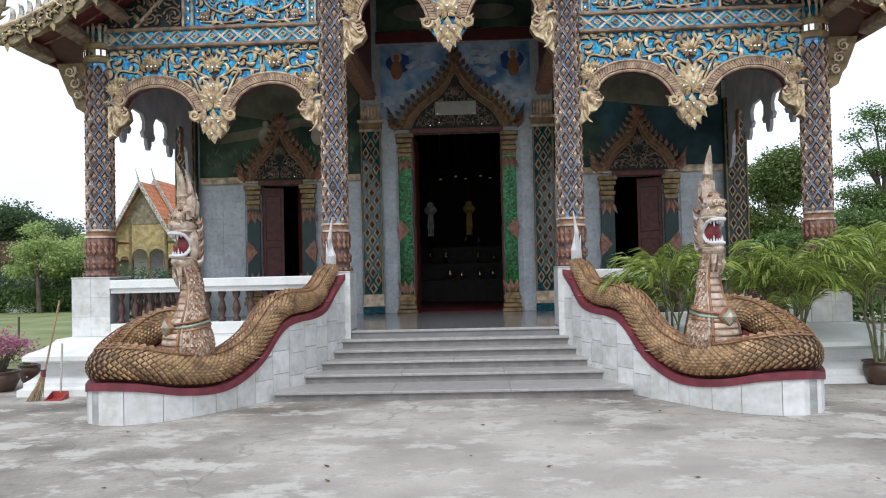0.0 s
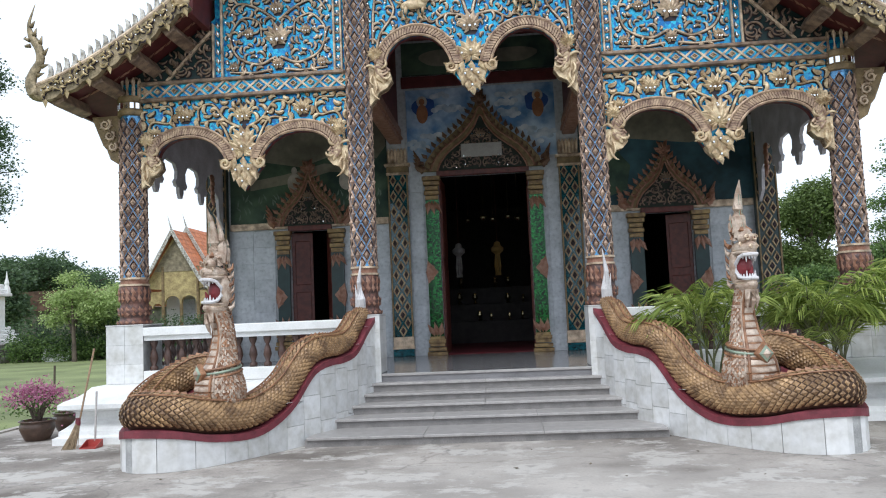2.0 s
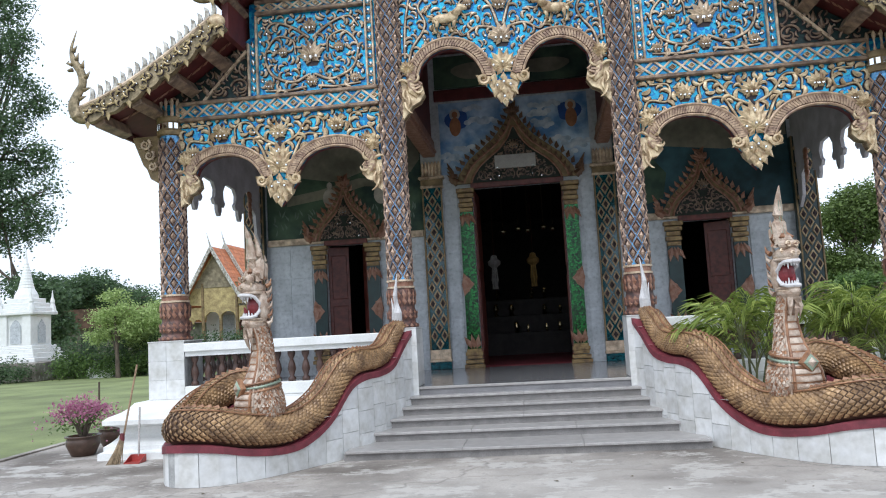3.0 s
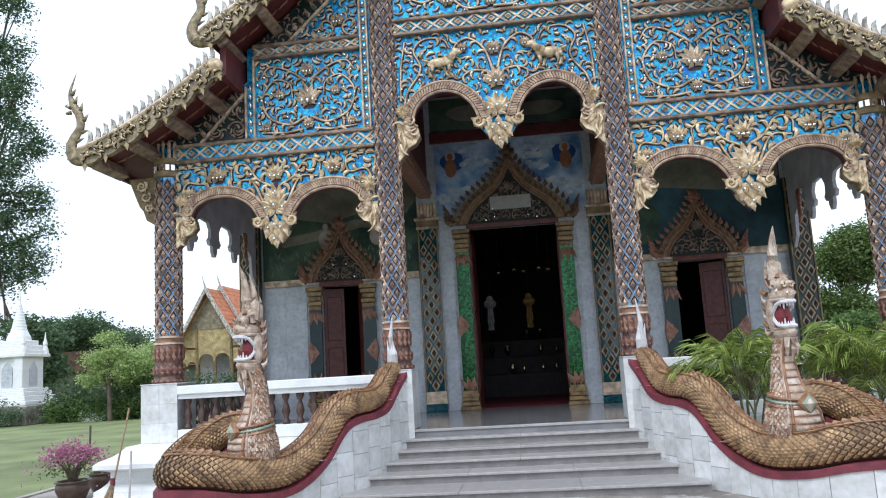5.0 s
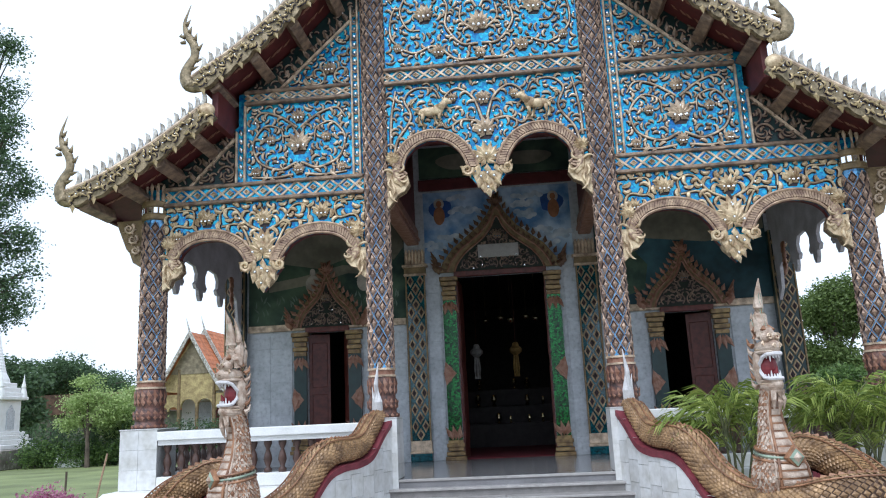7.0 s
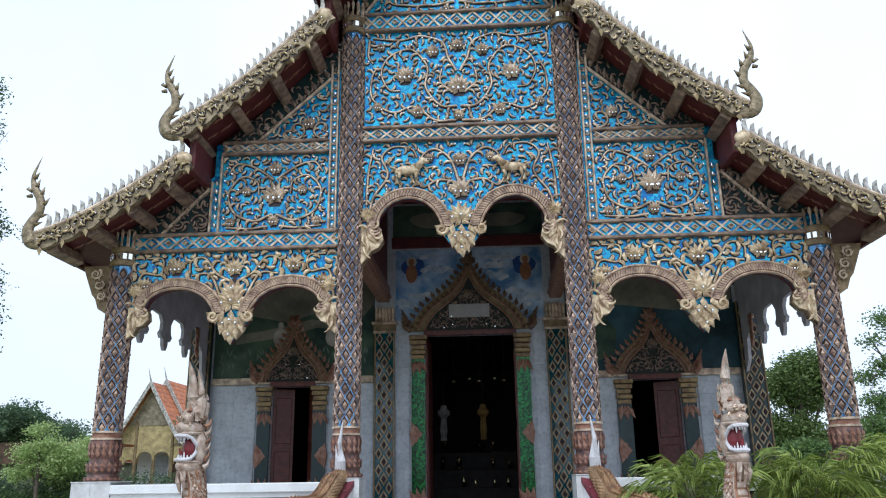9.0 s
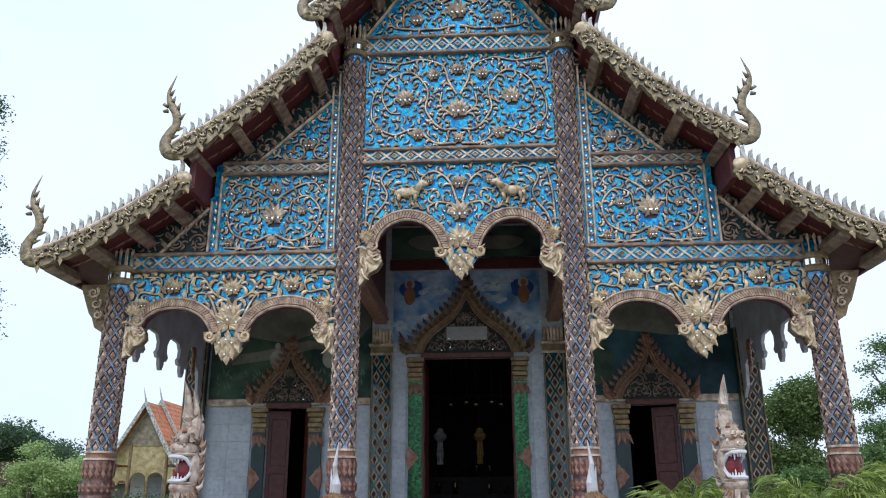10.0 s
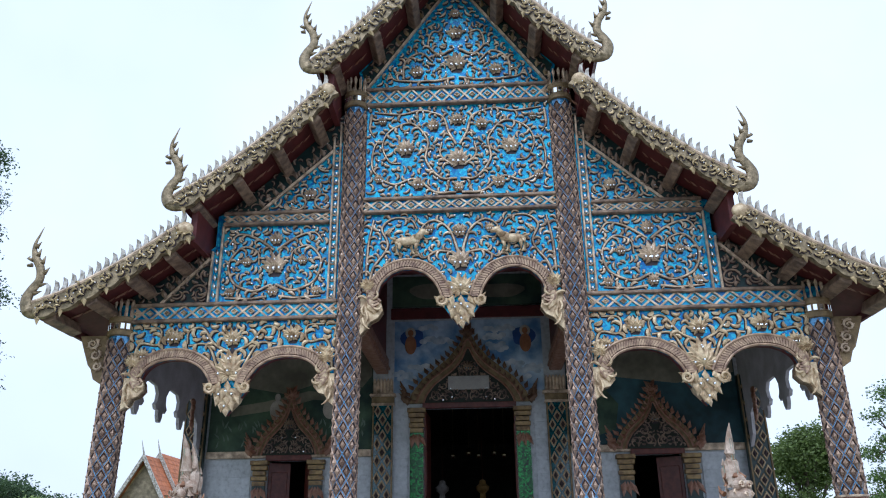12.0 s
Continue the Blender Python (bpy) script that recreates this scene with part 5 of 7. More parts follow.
def leaf_door(hx, z0, z1, w, ang, name, label, cat):
    """A hinged board door at x = hx, turned into the hall."""
    d = thing(name, label, cat, at=(hx, YD + 0.12, z0))
    bm = B()
    box(bm, 0, w, -0.025, 0.025, 0, z1 - z0 - 0.02, 0.006)
    d.rotation_euler = (0, 0, ang)
    for i, m in enumerate((bm,)):
        ob = link_mesh("panel", m, REDWOOD)
        ob.parent = d
    for za, zb in ((0.1, 0.48), (0.54, 0.92)):
        hh = z1 - z0
        ob = link_mesh("raised_field", box(B(), 0.06, w - 0.06, -0.04, 0.04, za * hh, zb * hh, 0.012), REDWOOD)
        ob.parent = d
    return d


leaf_door(-3.2, 0.97, 3.4, 0.42, radians(180 - 62), "window_shutter", "red wooden window shutter standing open", "shutter")
leaf_door(-4.08, 0.97, 3.4, 0.44, radians(24), "window_shutter", "red wooden window shutter standing ajar", "shutter")
leaf_door(4.16, 0.97, 3.4, 0.5, radians(180 - 25), "window_shutter", "red wooden window shutter standing open", "shutter")
leaf_door(-0.92, H + 0.02, 4.4, 0.9, radians(88), "hall_door", "red wooden hall door folded back inside", "door")
leaf_door(0.92, H + 0.02, 4.4, 0.9, radians(86), "hall_door", "red wooden hall door folded back inside", "door")

# things in the dim hall
LANTERN = mat("white_paper", (0.34, 0.32, 0.30), 0.8, bump=0.1)
YELLOW = mat("yellow_cloth", (0.34, 0.21, 0.06), 0.8, bump=0.1)
for x, y, z, m, lab in ((-0.75, 19.0, 3.04, LANTERN, "white paper lantern with tassels hanging in the hall"), (0.2, 19.2, 3.06, YELLOW, "yellow cloth lantern with tassels hanging in the hall")):
    t = thing("hanging_lantern", lab, "lantern", "hanging lanterns", at=(x, y, z))
    part("body", lathe(B(), [(0.03, z + 0.22), (0.07, z + 0.2), (0.09, z + 0.12), (0.16, z + 0.06), (0.15, z - 0.02), (0.08, z - 0.08), (0.04, z - 0.1)], (x, y, 0), 8), m, t)
    part("cord", tube(B(), [(x, y, z + 0.2), (x, y, 5.2)], 0.008, 5), REDWOOD, t)
    for k in range(3):
        part("tassel", tube(B(), [(x + 0.04 * (k - 1), y, z - 0.05), (x + 0.06 * (k - 1), y, z - 0.4), (x + 0.05 * (k - 1), y, z - 0.62)], [0.02, 0.03, 0.03], 6), m, t)
alt = thing("altar", "stepped altar with small gilded vessels deep in the hall", "altar", at=(0, 21.5, H))
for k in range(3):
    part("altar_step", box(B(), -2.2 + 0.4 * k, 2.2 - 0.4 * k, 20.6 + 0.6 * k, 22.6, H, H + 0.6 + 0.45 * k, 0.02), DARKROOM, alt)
random.seed(21)
VASE = lathe(B(), [(0.07, 0), (0.09, 0.03), (0.03, 0.1), (0.11, 0.22), (0.08, 0.34), (0.05, 0.38), (0.09, 0.42)], seg=10)
vase_me = bpy.data.meshes.new("vase")
VASE.to_mesh(vase_me)
VASE.free()
vase_me.materials.append(BRASS)
for k in range(3):
    for i in range(9 - 2 * k):
        if random.random() < 0.3:
            continue
        ob = tagged(new("vase", vase_me), "small gilded vase on the dim altar", "vase", "altar vases")
        ob.location = ((i - (8 - 2 * k) / 2) * 0.42 + random.uniform(-0.1, 0.1), 20.85 + 0.6 * k, H + 0.6 + 0.45 * k)
        ob.scale = [random.uniform(0.45, 0.8)] * 3

for k in range(5):
    x, z = -0.55 + 0.33 * k + (0.08 if k % 2 else 0), 4.0 + 0.06 * (k % 2)
    t = thing("hanging_lamp", "small polished brass lamp hanging in the dim hall", "lamp", "hanging lamps", at=(x, 20.5, z))
    part("bowl", lathe(B(), [(0.01, z - 0.1), (0.07, z - 0.06), (0.1, z), (0.09, z + 0.03), (0.03, z + 0.07), (0.01, z + 0.12)], (x, 20.5, 0), 10), BRASS, t, smooth=True)
    part("chain", tube(B(), [(x, 20.5, z + 0.1), (x, 20.5, 5.2)], 0.006, 4), DARKGOLD, t)

# ---------------------------------------------------------------- porch rails, plinths and side screens
BALUSTER = mat("brown_glazed_baluster", (0.075, 0.04, 0.03), 0.35, vary=0.4, bump=0.1)
bal = lathe(B(), [(0.06, 0), (0.06, 0.05), (0.03, 0.08), (0.065, 0.18), (0.05, 0.26), (0.025, 0.33), (0.05, 0.38), (0.06, 0.41), (0.06, 0.45)], seg=12)
bal_me = bpy.data.meshes.new("baluster")
bal.to_mesh(bal_me)
bal.free()
bal_me.materials.append(BALUSTER)
bal_me.polygons.foreach_set("use_smooth", [True] * len(bal_me.polygons))
for s in (-1, 1):
    r = thing("balustrade", "white topped balustrade with brown glazed balusters", "balustrade", "porch rails", at=(s * 3.6, 11.4, H))
    a, b = sorted((s * 2.04, s * 5.12))
    part("top_rail", box(box(B(), a, b, 11.28, 11.58, 1.42, 1.55, 0.012), a, b, 11.33, 11.53, 1.352, 1.418), WHITE, r)
    part("kerb", box(B(), a, b, 11.3, 11.55, H, 0.9, 0.01), WHITE, r)
    for i in range(14):
        piece("baluster", bal_me, r, Matrix.Translation((a + 0.11 + i * (b - a - 0.22) / 13, 11.43, 0.9)))
    r = thing("balustrade", "white topped side balustrade with brown glazed balusters", "balustrade", "porch rails", at=(s * 5.45, 13.7, H))
    part("top_rail", box(B(), s * 5.3, s * 5.6, 12.0, YD - 0.25, 1.36, 1.55, 0.012), WHITE, r)
    part("kerb", box(B(), s * 5.32, s * 5.58, 12.0, YD - 0.25, H, 0.9, 0.01), WHITE, r)
    for i in range(15):
        piece("baluster", bal_me, r, Matrix.Translation((s * 5.45, 12.12 + i * 0.24, 0.9)))
    # column plinths
    pl = thing("column_plinth", "square plinth clad in stained white marble tiles", "plinth", "plinths", at=(s * 5.4, 11.6, H))
    a, b = sorted((s * 5.12, s * 5.7))
    part("core", box(B(), a + 0.015, b - 0.015, 11.315, 11.98, H - 0.02, 1.585), GROUT, pl)
    part("top_slab", box(B(), a - 0.01, b + 0.01, 11.29, 12.0, 1.585, 1.602, 0.004), MARBLE, pl)
    tiled(pl, a, b, H, 1.585, 11.318, 0.29, 0.29, MARBLE)
    pr = thing("stair_pier", "pier at the stair head clad in white marble", "pier", "stair piers", at=(s * 1.78, 11.6, 0.3))
    a, b = sorted((s * 1.53, s * 2.04))
    part("core", box(B(), a + 0.012, b - 0.015, 11.39, 11.98, 0.3, 1.585), GROUT, pr)
    part("top_slab", box(B(), a, b, 11.365, 12.0, 1.585, 1.602, 0.004), MARBLE, pr)
    tiled(pr, a, b, 0.6, 1.585, 11.392, 0.26, 0.24, MARBLE)
    for j in range(4):
        g = box(B(), s * 1.53, s * 1.545, 11.38, 11.97, 0.73 + 0.213 * j, 0.73 + 0.213 * (j + 1) - 0.004)
        part("tile", g, MARBLE, pr)
    # cusped screen along the porch side
    cusps = [(12.0, 4.5)]
    for k in range(3):
        for u, z in ((-0.26, 4.42), (-0.16, 4.3), (-0.18, 4.16), (-0.26, 4.1), (-0.2, 4.02), (-0.1, 4.02), (-0.09, 3.92), (-0.03, 3.82), (0.04, 3.82), (0.1, 3.92), (0.1, 4.02), (0.2, 4.0), (0.27, 4.08),
                     (0.2, 4.16), (0.19, 4.3), (0.28, 4.42), (0.38, 4.47)):
            cusps.append((12.5 + 0.98 * k + u, z + 0.02 * k))
    cusps += [(15.05, 4.5), (15.12, 4.2), (15.3, 4.1), (15.36, 3.7), (YD - 0.12, 3.4), (YD - 0.1, 5.7), (12.0, 5.7)]
    scr = thing("porch_side_screen", "grey painted cusped screen along the porch side", "screen", kind="structure", at=(s * 5.45, 13.8, 5.7))
    part("cusped_board", slab(B(), cusps, s * 5.42, s * 5.48, axis="x"), mat("lilac_grey_paint", (0.50, 0.48, 0.51), 0.7, vary=0.2, scale=3, bump=0.05, second=(0.38, 0.36, 0.38)), scr)
    g = B()
    for q in range(5):
        ball(g, (s * 5.4, 14.93 + 0.02 * (q % 2), 4.46 - 0.1 * q), (0.035, 0.11 - 0.012 * q, 0.075))
    tube(g, [(s * 5.4, 14.93, 4.1), (s * 5.4, 14.97, 3.95), (s * 5.4, 15.02, 3.86)], [0.05, 0.03, 0.005], 6)
    part("carved_drop", g, COPPER, scr, "reddish carved drop", smooth=True)

# ---------------------------------------------------------------- stair walls and serpents
NP = [(1.80, 11.45, 1.50), (1.88, 11.15, 1.30), (1.97, 10.82, 1.05), (2.08, 10.48, 0.97), (2.2, 10.14, 0.95), (2.33, 9.9, 0.84), (2.5, 9.6, 0.5), (2.68, 9.28, 0.3),
      (2.86, 8.98, 0.23), (3.12, 8.62, 0.27), (3.4, 8.4, 0.36), (3.7, 8.38, 0.38), (3.87, 8.6, 0.33), (3.93, 8.9, 0.40), (3.86, 9.25, 0.55), (3.62, 9.5, 0.70), (3.32, 9.52, 0.73), (3.1, 9.36, 0.62)]
SCALE = mat("bronze_gilded_scale", (0.34, 0.21, 0.10), 0.38, 0.15, vary=0.4, scale=7, fine=40, bump=0.35, second=(0.155, 0.088, 0.042))
RIDGE = mat("copper_ridge", (0.30, 0.155, 0.08), 0.5, 0.1, vary=0.4, scale=9, bump=0.25, second=(0.16, 0.075, 0.04))
SKIN = mat("dark_scale_joint", (0.09, 0.05, 0.03), 0.7, bump=0.1)
CREAM = mat("faded_cream_gilding", (0.49, 0.40, 0.32), 0.5, 0.1, vary=0.3, scale=11, fine=70, bump=0.3, second=(0.30, 0.205, 0.145))
MOUTH = mat("dark_red_mouth", (0.16, 0.015, 0.02), 0.5, bump=0.05)
TOOTH = mat("white_tooth", (0.62, 0.6, 0.6), 0.5, vary=0.15, bump=0.03)
JADE = mat("faded_green_glaze", (0.26, 0.32, 0.24), 0.5, vary=0.4, bump=0.1)


def serpent(s):
    P = spline([(s * x, y, z) for x, y, z in NP], 170)
    S = np.concatenate([[0], np.cumsum(np.linalg.norm(np.diff(P[:, :2], axis=0), axis=1))])
    D = np.gradient(P, axis=0)
    D /= np.linalg.norm(D, axis=1)[:, None]
    D2 = D[:, :2] / np.linalg.norm(D[:, :2], axis=1)[:, None]
    W = np.stack([D2[:, 1], -D2[:, 0]], 1) * s       # away from the stairs on the straight run
    W = -W
    # wall under the body
    wall = thing("stair_wall", "curved stair wall clad in white marble tiles under the serpent", "wall", "stair walls", kind="structure", at=(s * 2.8, 9.0, 0))
    core, band_ = B(), B()
    i1 = int(np.argmin(abs(S - S[-1] * 0.93)))
    for hw, zt, bm, lo in ((0.185, 0.0, core, 0.0), (0.215, 0.075, band_, None)):
        rings = []
        for i in range(0, i1, 2):
            c, w = P[i, :2], W[i]
            zb = 0.0 if lo is not None else P[i, 2] - 0.004
            top = P[i, 2] if lo is not None else P[i, 2] + zt
            rings.append([bm.verts.new((*(c + w * hw), zb)), bm.verts.new((*(c + w * hw), top)), bm.verts.new((*(c - w * hw), top)), bm.verts.new((*(c - w * hw), zb))])
        for a, b in zip(rings, rings[1:]):
            for k in range(4):
                bm.faces.new((a[k], a[(k + 1) % 4], b[(k + 1) % 4], b[k]))
        bm.faces.new(rings[0])
        bm.faces.new(rings[-1])
        bmesh.ops.recalc_face_normals(bm, faces=bm.faces[:])
    part("core", core, GROUT, wall)
    part("red_coping", band_, REDBAND, wall, "faded red coping following the serpent")
    step = 0.3
    for side in (1, -1):
        t = 0.02
        k = 0
        while t + step < S[i1 - 3]:
            t0, t1 = t + 0.003, t + step - 0.003
            f = lambda q: np.array([np.interp(q, S, P[:, 0]), np.interp(q, S, P[:, 1]), np.interp(q, S, P[:, 2])])
            g = lambda q: np.array([np.interp(q, S, W[:, 0]), np.interp(q, S, W[:, 1])]) * side
            z0 = 0.0
            zt0, zt1 = f(t0)[2], f(t1)[2]
            rows = [0.0] + list(np.arange(0.27 + 0.05 * (k % 2), 1.5, 0.29)) if max(zt0, zt1) > 0.5 else [0.0]
            for r0, r1 in zip(rows, rows[1:] + [9.0]):
                a0, a1 = r0 + 0.003, min(r1 - 0.003, zt0 - 0.002)
                b0, b1 = r0 + 0.003, min(r1 - 0.003, zt1 - 0.002)
                if a1 - a0 < 0.01 and b1 - b0 < 0.01:
                    continue
                a1, b1 = max(a1, a0 + 0.002), max(b1, b0 + 0.002)
                bm = B()
                tm = (t0 + t1) / 2
                quad = []
                for q, za, zb in ((t0, a0, a1), (tm, (a0 + b0) / 2, min(r1 - 0.003, f(tm)[2] - 0.002)), (t1, b0, b1)):
                    c, w = f(q), g(q)
                    zb = max(zb, za + 0.002)
                    quad.append([bm.verts.new((*(c[:2] + w * o), z)) for o, z in ((0.18, za), (0.2, za), (0.2, zb), (0.18, zb))])
                for a, b in zip(quad, quad[1:]):
                    for e in range(4):
                        bm.faces.new((a[e], a[(e + 1) % 4], b[(e + 1) % 4], b[e]))
                bm.faces.new(quad[0])
                bm.faces.new(quad[-1])
                bmesh.ops.recalc_face_normals(bm, faces=bm.faces[:])
                part("tile", bm, MARBLE, wall)
            t += step
            k += 1
    # body: one mesh
    bm = B()
    n = len(P)
    rad = np.interp(S / S[-1], [0, 0.05, 0.3, 0.5, 1], [0.09, 0.14, 0.185, 0.205, 0.2])
    C = P.copy()
    C[:, 2] += 0.06 + rad * 0.98
    tube(bm, [tuple(c) for c in C[::2]], list(rad[::2] * 0.96), 18, 1)
    S3 = np.concatenate([[0], np.cumsum(np.linalg.norm(np.diff(C, axis=0), axis=1))])
    rows = int(S3[-1] / 0.036)
    rnd = random.Random(4)
    for i in range(rows):
        q = (i + 0.5) * S3[-1] / rows
        c = np.array([np.interp(q, S3, C[:, k]) for k in range(3)])
        d = Vector([np.interp(q, S3, D[:, k]) for k in range(3)]).normalized()
        r = float(np.interp(q, S3, rad))
        side = d.cross(Vector((0, 0, 1))).normalized()
        up = side.cross(d)
        for k in range(18):
            a = 2 * math.pi * (k + 0.5 * (i % 2)) / 18
            if math.sin(a) < -0.75:
                continue
            def at(da, dl, rr):
                aa = a + da
                return bm.verts.new(Vector(c) + side * (math.cos(aa) * rr) + up * (math.sin(aa) * rr) - d * dl)
            w, L = 0.168, 0.037
            e = rnd.uniform(-0.004, 0.004)
            v = [at(0, -L, r * 0.975), at(w, 0, r + 0.0), at(0, L, r + 0.009 + e), at(-w, 0, r + 0.0), at(0, 0.012, r + 0.014 + e)]
            for f in ((v[0], v[1], v[4]), (v[1], v[2], v[4]), (v[2], v[3], v[4]), (v[3], v[0], v[4])):
                bm.faces.new(f).material_index = 0
        if i % 2 == 0 and i > 3:       # ridge along the back
            top = Vector(c) + up * (r + 0.01)
            b0, b1, b2 = top - d * 0.04, top + d * 0.05, top + up * 0.032 - d * 0.02
            vs = [bm.verts.new(b0 + side * 0.018), bm.verts.new(b0 - side * 0.018), bm.verts.new(b1 + side * 0.006), bm.verts.new(b1 - side * 0.006), bm.verts.new(b2)]
            for f in ((0, 1, 4), (1, 3, 4), (3, 2, 4), (2, 0, 4)):
                bm.faces.new([vs[t] for t in f]).material_index = 7
    for off in (0.55, -0.55):
        line = []
        for i in range(6, n, 3):
            d = Vector(D[i]); side = d.cross(Vector((0, 0, 1))).normalized(); up = side.cross(d)
            line.append(Vector(C[i]) + side * (math.sin(off) * (rad[i] + 0.022)) + up * (math.cos(off) * (rad[i] + 0.022)))
        tube(bm, line, 0.010, 5, 7)
    # tail tip: a pale upright plume
    tx, ty, tz = C[1]
    tube(bm, [(tx, ty, tz), (tx - s * 0.01, ty - 0.05, tz + 0.2), (tx + s * 0.01, ty - 0.06, tz + 0.45), (tx - s * 0.03, ty - 0.05, tz + 0.78)], [0.07, 0.07, 0.05, 0.006], 8, 6, flat=0.7)
    tube(bm, [(tx + s * 0.06, ty, tz + 0.05), (tx + s * 0.05, ty - 0.05, tz + 0.25), (tx + s * 0.07, ty - 0.05, tz + 0.42)], [0.03, 0.022, 0.004], 6, 6)
    # neck
    hx, hy = (3.02 if s > 0 else -3.05), 8.95
    fwd = Vector((s * (0.75 if s < 0 else 0.32), -0.85, 0)).normalized()
    sid = Vector((fwd.y, -fwd.x, 0))
    rotm = Matrix((sid, -fwd, Vector((0, 0, 1)))).transposed()   # local x: side, -y: forward
    O = Vector((hx, hy, 0))
    def L3(x, y, z):
        lean = 0.02 * min(1.0, max(0.0, (z - 1.2) / 0.6)) + (0.12 if s < 0 else 0.05) * max(0.0, z - 2.2)          # the crest leans forward
        slim = 1 - 0.18 * min(1.0, max(0.0, (z - 1.45) / 0.2))
        return O + sid * (x * slim) + fwd * (y + lean) + Vector((0, 0, z))
    NECK = np.array([(0.56, 0.0, 0.2), (0.66, 0.0, 0.268), (0.78, 0.0, 0.29), (0.9, 0.0, 0.272), (1.0, -0.005, 0.232), (1.1, -0.02, 0.182), (1.24, -0.045, 0.143), (1.42, -0.06, 0.116), (1.56, -0.05, 0.106), (1.68, -0.02, 0.108), (1.8, 0.0, 0.1)])
    def girth(z):
        return float(np.interp(z, NECK[:, 0], NECK[:, 1])), float(np.interp(z, NECK[:, 0], NECK[:, 2]))
    def on_neck(a, z, k=1.0, d=0.0):
        """A point of the neck at the angle a from its front."""
        off, w = girth(z)
        return L3((w * k + d) * math.sin(a), off + (w * k + d) * math.cos(a), z)
    rings, heights = [], np.arange(0.56, 1.801, 0.02)
    for i, z in enumerate(heights):
        ring = []
        for k in range(32):
            a = 2 * math.pi * k / 32
            belly = max(0.0, 1 - (min(a, 2 * math.pi - a) / 0.62) ** 4)      # broad plates down the front
            ring.append(bm.verts.new(on_neck(a, z, 1.0 + belly * (0.05 - 0.1 * ((i % 4) == 3)))))
        rings.append(ring)
    for i, (p, q) in enumerate(zip(rings, rings[1:])):
        for k in range(32):
            f = bm.faces.new((p[k], p[(k + 1) % 32], q[(k + 1) % 32], q[k]))
            f.material_index = 7 if (k < 4 or k > 27) and i % 4 == 3 else 2
            f.smooth = True
    for e in (-1, 1):                      # ribs beside the belly, then rows of flank scales
        for a, r, mi in ((0.66, 0.017, 7), (0.8, 0.014, 2)):
            tube(bm, [on_neck(e * a, z, 1.02) for z in heights[2:]], r, 6, mi)
        for i, z in enumerate(np.arange(0.62, 1.72, 0.034)):
            w = girth(z)[1]
            n = max(4, int(2.1 * w / 0.048))
            for k in range(n):
                a = 0.95 + (k + 0.5 * (i % 2)) * 2.1 / n
                da, dz = 1.15 / n, 0.036
                v = [bm.verts.new(p) for p in (on_neck(e * a, z + dz), on_neck(e * (a + da), z), on_neck(e * a, z - dz, 1, 0.012), on_neck(e * (a - da), z), on_neck(e * a, z - 0.008, 1, 0.017))]
                for t in range(4):
                    bm.faces.new((v[t], v[(t + 1) % 4], v[4])).material_index = 2 if rnd.random() < 0.55 else 7
    for z in np.arange(1.2, 1.75, 0.075):  # low mane down the nape
        off, w = girth(z)
        tube(bm, [L3(0, off - w + 0.02, z), L3(0, off - w - 0.03, z + 0.03), L3(0, off - w - 0.035, z + 0.085)], [0.03, 0.02, 0.004], 6, 7)
    for zc, rr, mi in ((1.03, 0.238, 4), (1.075, 0.226, 7), (0.985, 0.25, 7)):
        ring = [tuple(L3(rr * math.cos(a), rr * math.sin(a), zc - 0.04 * math.sin(a))) for a in np.linspace(0, 2 * math.pi, 25)]
        tube(bm, ring, 0.017, 6, mi)
    for k, (w, dd, mi) in enumerate(((0.12, 0.0, 7), (0.092, 0.012, 4), (0.056, 0.024, 2))):
        c0 = L3(0, 0.282 + dd, 1.0)
        vs = [bm.verts.new(c0 + v) for v in (sid * w, Vector((0, 0, w)), -sid * w, Vector((0, 0, -w)), fwd * 0.03)]
        back = [bm.verts.new(c0 + v - fwd * 0.05) for v in (sid * w, Vector((0, 0, w)), -sid * w, Vector((0, 0, -w)))]
        for a in range(4):
            bm.faces.new((vs[a], vs[(a + 1) % 4], vs[4])).material_index = mi
            bm.faces.new((vs[a], back[a], back[(a + 1) % 4], vs[(a + 1) % 4])).material_index = mi
    # head: skull, open jaws, teeth, tongue, brow scrolls and crest
    ball(bm, L3(0, -0.06, 1.98), (0.097, 0.115, 0.235), rotm, 2, 18)
    ball(bm, L3(0, 0.03, 2.165), (0.113, 0.165, 0.085), rotm, 2, 18)
    ball(bm, L3(0, 0.135, 2.17), (0.076, 0.075, 0.07), rotm, 2, 14)
    ball(bm, L3(0, 0.02, 1.745), (0.105, 0.15, 0.075), rotm, 2, 18)
    ball(bm, L3(0, 0.1, 1.76), (0.076, 0.08, 0.06), rotm, 2, 14)
    ball(bm, L3(0, 0.0, 1.95), (0.099, 0.1, 0.15), rotm, 3, 14)
    for e in (-1, 1):                    # cheeks
        ball(bm, L3(e * 0.105, -0.06, 1.95), (0.042, 0.07, 0.19), rotm, 2, 12)
    rim = [(0.105, 0.12, 2.085), (0.122, 0.06, 2.06), (0.125, 0.0, 1.99), (0.122, 0.0, 1.9), (0.118, 0.05, 1.84), (0.1, 0.11, 1.825)]
    loop = [tuple(L3(x, y, z)) for x, y, z in rim] + [tuple(L3(0.05, 0.165, 1.825)), tuple(L3(-0.05, 0.165, 1.825))]
    loop += [tuple(L3(-x, y, z)) for x, y, z in rim[::-1]] + [tuple(L3(-0.05, 0.185, 2.09)), tuple(L3(0.05, 0.185, 2.09)), tuple(L3(0.105, 0.12, 2.085))]
    tube(bm, loop, 0.021, 7, 6)
